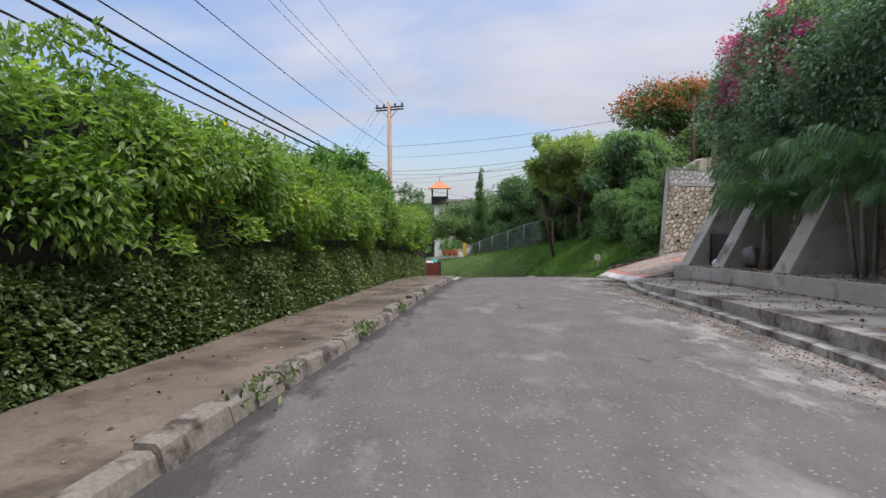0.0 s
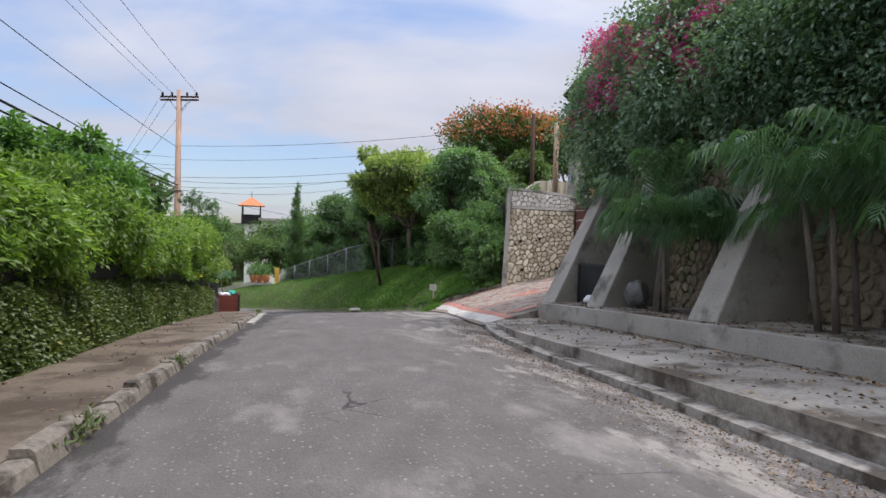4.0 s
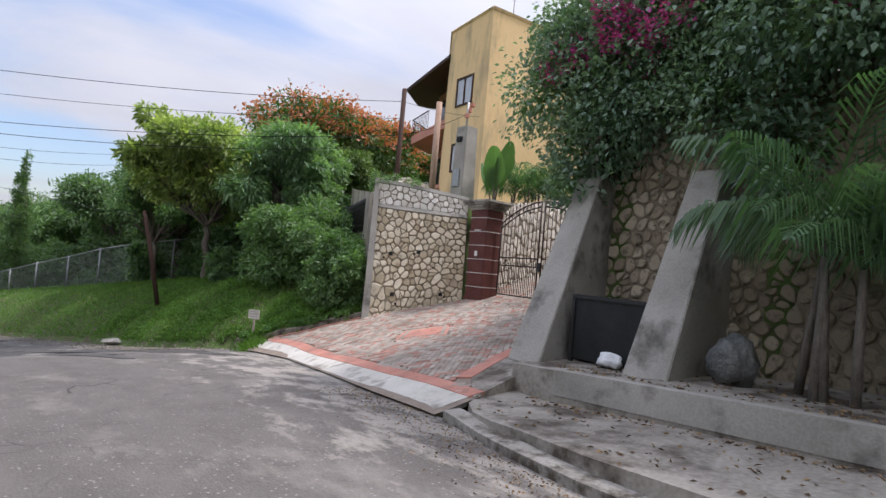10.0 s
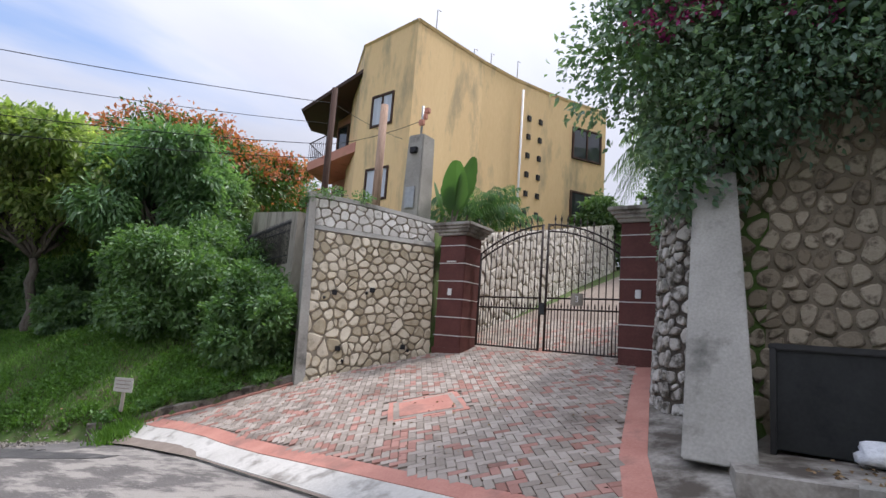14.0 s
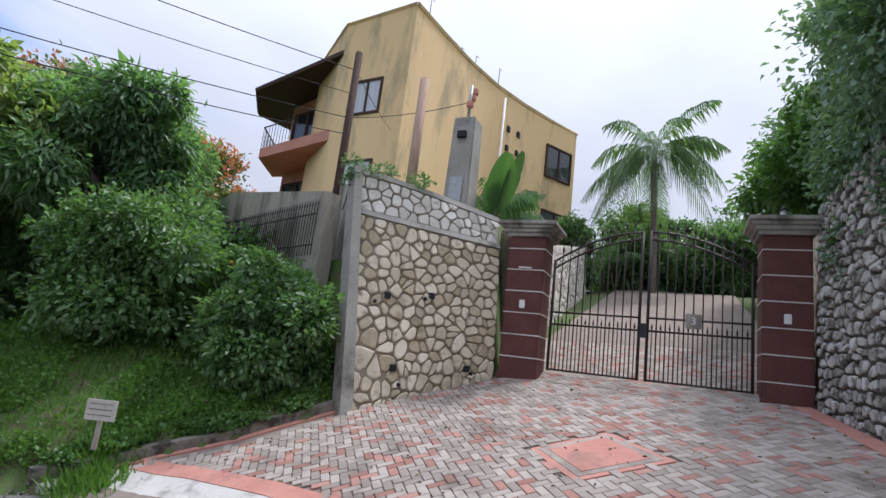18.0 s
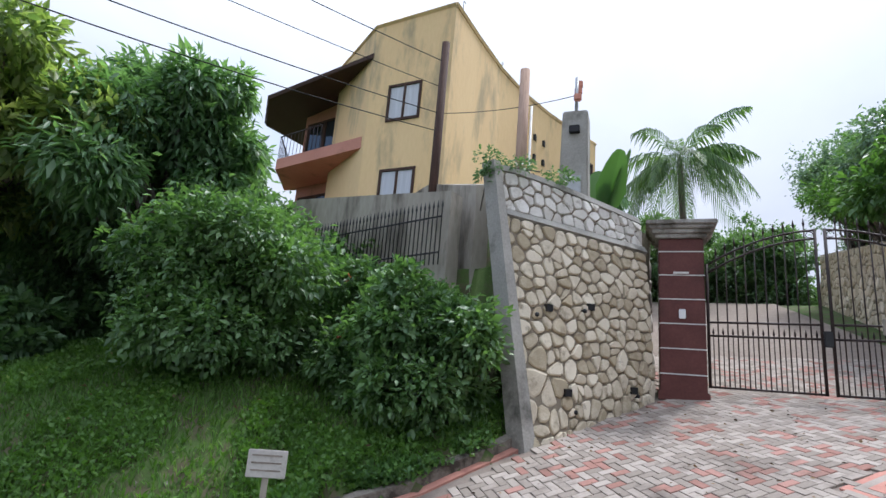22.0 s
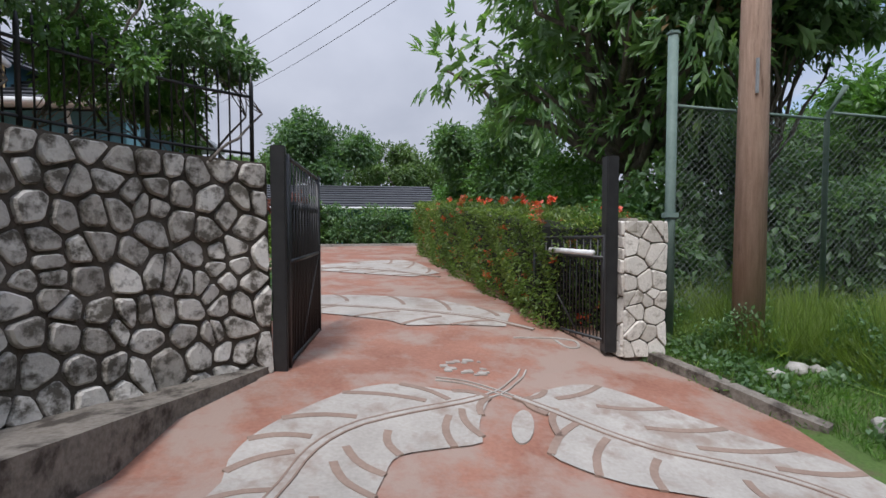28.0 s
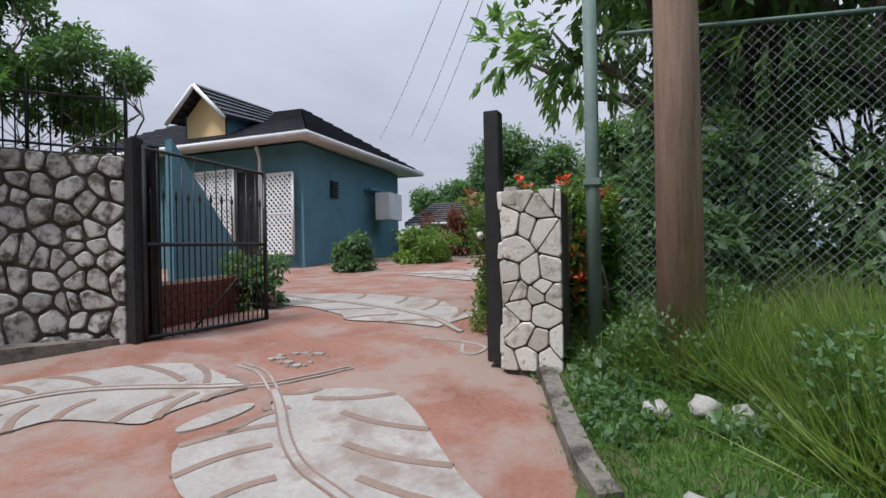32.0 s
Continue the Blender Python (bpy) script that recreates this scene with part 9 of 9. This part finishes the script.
# dormer
poly("dormer_face", [(-10.55, 24.95, 1.55), (-10.65, 23.45, 1.55), (-10.65, 23.45, 2.35), (-10.6, 24.2, 3.0), (-10.55, 24.95, 2.35)], [(0, 1, 2, 3, 4)], M_YELLOW, bh, False, "cream boarded dormer front")
for s in (1, -1):
    e0, r0 = Vector((-10.2, 24.2 + s * 1.05, 2.15)), Vector((-10.2, 24.2, 3.15))
    e1, r1 = Vector((-13.0, 24.2 + s * 1.05, 2.3)), Vector((-13.4, 24.2, 3.15))
    tiled("dormer_slope", (e0, e1, r1, r0), 6, M_TILE, bh)
    tubes("bargeboard", [([e0 + Vector((0.03, 0, -0.05)), r0 + Vector((0.03, 0, -0.05))], 0.07)], M_WHITE, bh, 4, label="white barge board")
    poly("dormer_cheek", [(-10.6, 24.2 + s * 0.75, 1.4), (-12.6, 24.2 + s * 0.75, 2.4), (-10.6, 24.2 + s * 0.75, 2.4)], [(0, 1, 2)], M_BLUE, bh)


def lattice(c, u, w, h, parent):
    """A white diamond lattice panel."""
    u = Vector((u[0], u[1])).normalized()
    a, b = Vector(c[:2]) - u * w / 2, Vector(c[:2]) + u * w / 2
    t = tubes("lattice_frame", [([(*a, c[2]), (*b, c[2])], 0.03)], M_WHITE, parent, 4, label="white lattice panel")
    chain_link("lattice", a, b, c[2] - h / 2, c[2] - h / 2, c[2] + h / 2, c[2] + h / 2, 0.15, 0.022, t, M_WHITE)
    for p in (a, b):
        tubes("stile", [([(p.x, p.y, c[2] - h / 2), (p.x, p.y, c[2] + h / 2)], 0.04)], M_WHITE, t, 4)
    for z in (-h / 2, h / 2):
        tubes("rail", [([(a.x, a.y, c[2] + z), (b.x, b.y, c[2] + z)], 0.04)], M_WHITE, t, 4)


lattice((-10.25, 26.9, -0.6), (0.05, 1), 1.0, 2.1, bh)
lattice((-10.3, 24.6, -0.3), (0.05, 1), 1.7, 1.9, bh)
# no opening is cut: the porch's shade is a near-black panel
part("porch_opening", box(-10.52, 25.5, -1.9, -10.36, 26.3, 0.6), M_DARK, bh, "near-black panel painted as the shade in the porch")
tubes("down_pipe", [([(-10.1, 26.35, 1.2), (-10.25, 26.35, 0.9), (-10.25, 26.35, -1.8)], 0.05)], M_WHITE, bh, 8)
u = Vector((-7.0, -0.6)).normalized()
for k, (s, w, h, z) in enumerate(((1.7, 0.42, 0.5, 0.2),)):
    c = Vector((-10.4, 27.6)) + u * s
    for q in range(6):
        part("louvre", turned(box(-w / 2, -0.05, z - h / 2 + q * h / 6, w / 2, 0.03, z - h / 2 + q * h / 6 + 0.05), Matrix.Translation((c.x, c.y + 0.02, 0)) @ Matrix.Rotation(math.atan2(u.y, u.x), 4, "Z")), M_DARK, bh)
c = Vector((-10.4, 27.6)) + u * 4.7
part("bay_window", turned(box(-0.6, -0.45, -0.6, 0.6, 0.05, 0.3, 0.02), Matrix.Translation((c.x, c.y + 0.35, 0)) @ Matrix.Rotation(math.atan2(u.y, u.x), 4, "Z")), M_WHITE, bh, "white boxed window bay")
part("awning", turned(box(-0.85, -0.15, 0.35, 0.85, 0.9, 0.45, 0.02), Matrix.Translation((c.x, c.y + 0.2, 0)) @ Matrix.Rotation(math.atan2(u.y, u.x), 4, "Z") @ Matrix.Rotation(radians(-12), 4, "X")), M_BLUE, bh)

# the house stands well back across the yard
back = Vector((2.26, 35.32, -1.56))
grow = Matrix.Translation(back) @ Matrix.Scale(1.2, 4) @ Matrix.Translation(-back)
bh.location = grow @ bh.location
for ob in bh.children_recursive:
    ob.data.transform(grow)
    if ob.parent == bh:
        ob.matrix_parent_inverse = home(bh)

# raised planter behind the open gate leaf, and the sloping teal wall beside the house
pb = thing("planter", (-4.6, 30.5, -2.55), "low red brick planter with dark plants behind the gate", "planter")
for k in range(7):
    for j in range(14):
        a = Vector((-3.0, 30.72)).lerp(Vector((-6.0, 30.12)), (j + (0.5 if k % 2 else 0.0)) / 14.5)
        b = Vector((-3.0, 30.72)).lerp(Vector((-6.0, 30.12)), min(1.0, (j + 0.94 + (0.5 if k % 2 else 0.0)) / 14.5))
        z = yard(a.x, a.y) - 0.02 + 0.08 * k
        poly("brick", [(a.x, a.y, z), (b.x, b.y, z), (b.x - 0.05, b.y - 0.2, z), (a.x - 0.05, a.y - 0.2, z), (a.x, a.y, z + 0.07), (b.x, b.y, z + 0.07), (b.x - 0.05, b.y - 0.2, z + 0.07), (a.x - 0.05, a.y - 0.2, z + 0.07)],
             [(0, 1, 5, 4), (1, 2, 6, 5), (2, 3, 7, 6), (3, 0, 4, 7), (4, 5, 6, 7), (3, 2, 1, 0)], M_BINWOOD, pb)
lay("soil", [(-3.0, 30.68), (-6.0, 30.08), (-5.9, 29.3), (-3.1, 29.8)], lambda x, y: yard(x, 30.4) + 0.48, M_SOIL, pb, 0.6)
ws = poly("wall_sloping", [(-5.2, 28.9, -2.8), (-8.4, 27.7, -2.8), (-8.45, 27.5, -2.8), (-5.25, 28.7, -2.8), (-5.2, 28.9, 0.3), (-8.4, 27.7, -1.9), (-8.45, 27.5, -1.9), (-5.25, 28.7, 0.3)],
          [(0, 1, 5, 4), (1, 2, 6, 5), (2, 3, 7, 6), (3, 0, 4, 7), (4, 5, 6, 7), (3, 2, 1, 0)], M_BLUE, None)
tagged(ws, "teal rendered garden wall with a sloping top", "wall", kind="structure")

lowb = thing("house_low", (-22, 30, -2), "long low building with a dark tiled roof behind the shrubs", "house")
poly("wall", [(-21.2, 26.5, -2.5), (-21.8, 35, -2.5), (-27, 35, -2.5), (-27, 26.5, -2.5), (-21.2, 26.5, -0.5), (-21.8, 35, -0.5), (-27, 35, -0.5), (-27, 26.5, -0.5)], [(0, 1, 5, 4), (1, 2, 6, 5), (2, 3, 7, 6), (3, 0, 4, 7)], M_BLUE, lowb)
tiled("slope", ((-20.6, 26.0, -0.45), (-21.3, 35.6, -0.45), (-24.6, 35.4, 0.65), (-24.0, 26.0, 0.65)), 9, M_TILE, lowb)
tubes("gutter", [([(-20.6, 26.0, -0.5), (-21.3, 35.6, -0.5)], 0.07)], M_WHITE, lowb, 6)
kf = strip("yard_edge", [(-15.2, 27.2, yard(-15, 28) + 0.1), (-16.4, 30.5, yard(-16, 30) + 0.1), (-16.6, 34.5, yard(-16, 34) + 0.1)], [(-15.4, 27.1, yard(-15, 28) + 0.1), (-16.6, 30.5, yard(-16, 30) + 0.1), (-16.8, 34.5, yard(-16, 34) + 0.1)], M_CONC, None, 0.3)
tagged(kf, "low concrete kerb at the back of the drive", "kerb", kind="structure")
for i, (x, y, r, h, lm, lb2) in enumerate(((-11.6, 28.6, 0.5, 0.9, L_DARK, "small dark shrub by the house corner"), (-14.6, 29.3, 0.9, 1.0, L_ALLA, "low yellow-green shrub by the house"), (-16.8, 29.6, 0.8, 1.9, L_COPPER, "copper-red ti plant by the house"), (-17.6, 31.2, 1.0, 1.3, L_DARK, "rounded dark shrub behind the kerb"),
                                          (-17.8, 32.8, 1.0, 1.3, L_DARK, "rounded dark shrub behind the kerb"), (-17.8, 34.3, 0.9, 1.2, L_BUSH, "rounded green shrub behind the kerb"), (-17.2, 30.3, 0.7, 1.4, L_COCO, "spiky pale green plant behind the kerb"), (-9.6, 26.0, 0.4, 0.8, L_DARK, "small dark shrub by the porch"))):
    shrub(x, y, r, h, lm, 3500, 0.11, 400 + i, lb2, z=yard(x, min(y, 35)))
shrub(-5.0, 35.5, 0.6, 1.9, L_BUSH, 5000, 0.08, 409, "leafy green shrub behind the open gate leaf", (("flowers", L_RED, 60, 0.05, -0.5),), z=-2.6)
shrub(-5.4, 30.3, 0.45, 1.0, L_DARK, 2500, 0.09, 408, "dark leafy plant behind the open gate leaf", z=-2.6)
for i, (x, y, h, r, lm) in enumerate(((-26, 30, 6.5, 2.6, L_DARK), (-30, 34, 5.5, 2.8, L_FAR), (-34, 38, 6, 3, L_FAR), (-20, 38.5, 5.5, 2.6, L_DARK), (-25, 41, 6, 3, L_FAR), (-38, 26, 6, 3.4, L_FAR), (-31, 24, 5, 2.6, L_DARK))):
    tree("garden_tree", (x, y, -2.3), "leafy tree behind the low building", "tree", crown(x, y, -2.3 + h * 0.62, r, r, h * 0.4, 12, 420 + i), lm, 9000, 0.22, 420 + i, 0.12, 0.45, group="trees behind the yard")

# ---- undergrowth behind the bank's trees ----
for i, (x, y, r, h) in enumerate(((13.2, 33.0, 1.7, 3.0), (13.6, 35.5, 1.8, 3.2), (14.2, 38.5, 2.0, 3.4), (13.6, 41.0, 1.9, 3.2), (12.6, 43.5, 2.0, 3.2), (11.6, 46.5, 2.0, 3.2), (10.2, 49.0, 2.0, 3.0), (8.6, 51.0, 1.8, 2.8), (7.0, 53.5, 1.8, 2.8), (6.2, 56.5, 2.0, 3.0), (5.0, 58.5, 1.6, 2.6), (12.4, 36.6, 1.4, 2.4), (11.2, 39.6, 1.4, 2.2), (9.6, 34.5, 0.7, 1.0), (10.8, 41.8, 1.1, 2.0), (9.0, 44.2, 0.9, 1.8))):
    shrub(x, y, r, h, L_DARK, 9000, 0.17, 440 + i, "dark dense undergrowth behind the trees on the bank", lobes=12)
for i, (x, y, z, r) in enumerate(((13.2, 17.6, 4.6, 1.3), (12.6, 17.0, 5.8, 1.3), (14.6, 16.6, 5.2, 1.8), (11.6, 17.6, 5.2, 1.1), (16.5, 16.2, 6.0, 2.0))):
    tree("vine_tree", (x, y, 3.4), "dark leafy tree hanging over the gate pillar", "tree", crown(x, y, z, r, r, r * 0.9, 10, 460 + i), L_BOUG, 9000, 0.12, 460 + i, 0.09, 0.4, group="trees over the gate pillar")

# greenery over and beyond the inner drive
for i, (x, y, z, r) in enumerate(((16.2, 17.6, 5.8, 1.7), (19.5, 17.4, 6.3, 1.9), (23.0, 17.2, 7.0, 2.2), (27.0, 17.0, 8.2, 2.8), (14.2, 17.9, 5.2, 1.3))):
    tree("garden_tree", (x, y, 3.4), "dense leafy tree above the inner drive's wall", "tree", crown(x, y, z, r, r, r * 0.95, 13, 470 + i), L_BOUG if i % 2 else L_BUSH, 11000, 0.15, 470 + i, 0.12, 0.4, group="trees above the inner drive")
for i, (x, y, r, h) in enumerate(((32.5, 18.5, 1.8, 3.5), (32.8, 21.0, 1.9, 3.0), (32.8, 23.6, 1.9, 3.4), (29.5, 26.4, 1.4, 3.0), (35.5, 20.0, 2.4, 5.0), (35.5, 24.0, 2.4, 5.0))):
    shrub(x, y, r, h, L_DARK, 9000, 0.2, 480 + i, "dark dense garden growth at the top of the inner drive", lobes=12, z=4.5)
for i, (x, y, z) in enumerate(((16.8, 25.9, 2.6), (18.6, 26.4, 2.8), (31.0, 24.6, 4.6))):
    palm_clump("areca_palm", (x, y, z), "feathery palm clump beside the inner drive", 4, 8, 1.7, L_PALM, 490 + i, 1.2, 0.5, "palms by the inner drive", 0.4)
# growth that closes the view behind the flowering hedge and the yard fence
for i, (x, y, r, h) in enumerate(((-6.0, 37.0, 1.2, 2.6), (-8.2, 37.4, 1.4, 3.0), (-10.6, 37.6, 1.6, 3.2), (-13.2, 37.6, 1.7, 3.4), (-16.0, 37.4, 1.8, 3.4), (-19, 36.8, 1.8, 3.2), (-5.4, 39.4, 1.2, 3.2), (-5.7, 41.2, 1.3, 3.2), (-6.0, 43.2, 1.4, 3.0), (-6.8, 45.4, 1.5, 3.0), (-8.0, 47.6, 1.6, 3.0),
                                 (-9.6, 50.0, 1.8, 3.2), (-9.5, 42.0, 2.0, 4.6), (-12.5, 44.0, 2.2, 4.6), (-11.5, 53.5, 2.0, 3.6), (-13.5, 57.5, 2.0, 3.6))):
    shrub(x, y, r, h, L_BUSH if i % 3 else L_DARK, 8000, 0.15, 510 + i, "dense green growth behind the fence and hedge", lobes=12, z=max(land(x, y), -4.6) - 0.2)

# ---- pavers ----
M_REDPAVE_J = mat("red_pavers_joined", (0.265, 0.135, 0.105), (0.385, 0.21, 0.168), 0.9, 4, 50, 0.35, 50, island=0.5, dirt=(0.18, 0.115, 0.092), dirt_at=0.62)
M_GREYPAVE_J = mat("grey_pavers_joined", (0.25, 0.212, 0.174), (0.39, 0.338, 0.287), 0.9, 4, 50, 0.35, 50, island=0.5, dirt=(0.17, 0.14, 0.115), dirt_at=0.60)


def paver_mesh(material):
    l, w, h, i = 0.0975, 0.0475, 0.02, 0.006
    vs = [(-l, -w, -0.02), (l, -w, -0.02), (l, w, -0.02), (-l, w, -0.02), (-l, -w, h - 0.004), (l, -w, h - 0.004), (l, w, h - 0.004), (-l, w, h - 0.004),
          (-l + i, -w + i, h), (l - i, -w + i, h), (l - i, w - i, h), (-l + i, w - i, h)]
    fs = [(0, 1, 5, 4), (1, 2, 6, 5), (2, 3, 7, 6), (3, 0, 4, 7), (4, 5, 9, 8), (5, 6, 10, 9), (6, 7, 11, 10), (7, 4, 8, 11), (8, 9, 10, 11)]
    me = bpy.data.meshes.new("paver")
    me.from_pydata(vs, [], fs)
    me.materials.append(material)
    return me, np.array(vs), fs


pm_g, PV, PF = paver_mesh(M_GREYPAVE)
pm_r, _, _ = paver_mesh(M_REDPAVE)
paving = thing("driveway_paving", (10, 23, -0.5), "herringbone paving of grey and red clay pavers", "paving", kind="structure")
field = [(p[0] + 0.25, p[1]) for p in inner] + [(p[0] - 0.05, p[1] - 0.2) for p in edge_l] + [(13.3, 24.2), (16.5, 24.4), (16.5, 18.9), (13.2, 19.3)] + [(p[0], p[1] + 0.27) for p in edge_r[::-1]]
ang = radians(38)
ca, sa = math.cos(ang), math.sin(ang)
found = []
rp = random.Random(88)
W = 0.1
dia_out = ring_at(1.02)
for m in range(-70, 140):
    for k in range(-40, 40):
        for (cu_, cv_, vert) in ((m + 4 * k + 1.0, m + 0.5, False), (m + 4 * k + 3.5, m + 1.0, True)):
            a, b = cu_ * W, cv_ * W
            x, y = 10.0 + a * ca - b * sa, 22.5 + a * sa + b * ca
            if not (6.5 < x < 16.5 and 17.4 < y < 28.2) or not in_poly(x, y, field) or in_poly(x, y, dia_out):
                continue
            found.append((x, y, ang + (math.pi / 2 if vert else 0), rp.random()))
found.sort(key=lambda q: math.hypot(q[0] - 8.6, q[1] - 23.6))
joint = {True: [[], []], False: [[], []]}
for i, (x, y, a, r) in enumerate(found):
    red = r < 0.21
    z = drive(x, y)
    gx_, gy_ = (drive(x + 0.1, y) - z) / 0.1, (drive(x, y + 0.1) - z) / 0.1
    nrm = Vector((-gx_, -gy_, 1)).normalized()
    m4 = Matrix.Translation((x, y, z - 0.008 + rp.uniform(-0.002, 0.003))) @ Vector((0, 0, 1)).rotation_difference(nrm).to_matrix().to_4x4() @ Matrix.Rotation(a, 4, "Z")
    if i < 300:
        ob = own(new("paver", pm_r if red else pm_g), paving)
        ob.matrix_basis = m4
    else:
        mm = np.array(m4)
        vs = PV @ mm[:3, :3].T + mm[:3, 3]
        off = len(joint[red][0])
        joint[red][0].extend(vs.tolist())
        joint[red][1].extend([tuple(q + off for q in f) for f in PF])
for red in (True, False):
    ob = poly("paver_field", joint[red][0], joint[red][1], M_REDPAVE_J if red else M_GREYPAVE_J, paving)
    tagged(ob, kind="stuff")

# ---- litter of leaves ----
rl_ = np.random.default_rng(500)


def scatter(name, n, spot, size, label, seed):
    pts = [spot() for _ in range(n)]
    pos = np.array(pts)
    out = rl_.normal(0, 1, (n, 3)) * (1, 1, 0.05)
    ob = leaves(name, pos, out, np.full(n, size), M_LITTER, None, seed, 0.5, -0.02, 0.1)
    return tagged(ob, label, "leaf litter", kind="stuff")


def terr_spot():
    y = rl_.uniform(2, 17.2)
    if rl_.random() < 0.55:
        x = t2x(y) + 0.2 + rl_.random() ** 1.5 * 1.8
        return (x, y, t2z(y) + 0.014)
    if rl_.random() < 0.5:
        x = t2x(y) - 0.02 - abs(rl_.normal(0, 0.15))
        return (x, y, t1z(min(y, 17)) + 0.008)
    x = rl_.uniform(xr(y) + 0.3, t2x(y))
    return (x, y, t1z(min(y, 17)) + 0.008)


scatter("leaf_litter", 2600, terr_spot, 0.055, "brown dry leaves strewn over the terraces", 501)


def gutter_spot():
    y = rl_.uniform(1, 20)
    x = xr(y) - abs(rl_.normal(0, 0.38)) - 0.04
    return (x, y, zr(y) + 0.05 * math.sin(math.pi * min(1, max(0, (x - xl(y)) / (xr(y) - xl(y))))) + 0.008)


scatter("gutter_litter", 6500, gutter_spot, 0.026, "brown dry leaves and grit along the gutter", 502)


def drive_spot():
    while True:
        x, y = rl_.uniform(7.2, 12.6), rl_.uniform(18.2, 26.5)
        if in_poly(x, y, field):
            return (x, y, drive(x, y) + 0.02)


scatter("driveway_litter", 320, drive_spot, 0.05, "dark leaves scattered on the brick driveway", 503)


def walk_spot():
    y = rl_.uniform(0, 27)
    x = xl(y) - 0.2 - rl_.random() * 1.3
    return (x, y, zr(y) + 0.138)


scatter("sidewalk_litter", 420, walk_spot, 0.045, "dry leaves on the sidewalk", 504)


def grav_spot():
    y = rl_.uniform(28.6, 47)
    x = xr(y) - rl_.normal(0.35, 0.5)
    return (x, y, max(roadz(x, y), ground_z(x, y)) + 0.012)


gp2 = np.array([grav_spot() for _ in range(9000)])
gob = leaves("gravel", gp2, rl_.normal(0, 1, (9000, 3)) * (1, 1, 0.3), np.full(9000, 0.042), M_GRAVEL, None, 505, 0.9, -0.1, 0.4)
tagged(gob, "loose pale gravel along the broken road edge", "gravel", kind="stuff")


def bank_spot():
    while True:
        y, x = rl_.uniform(27, 44), rl_.uniform(4, 12.5)
        if x > xr(y) + 0.2 and y > bank_line(x) + 0.3 and x < upper_x(y):
            return (x, y, ground_z(x, y) + 0.07)


scatter("bank_litter", 420, bank_spot, 0.07, "dry leaves fallen on the grass bank", 506)
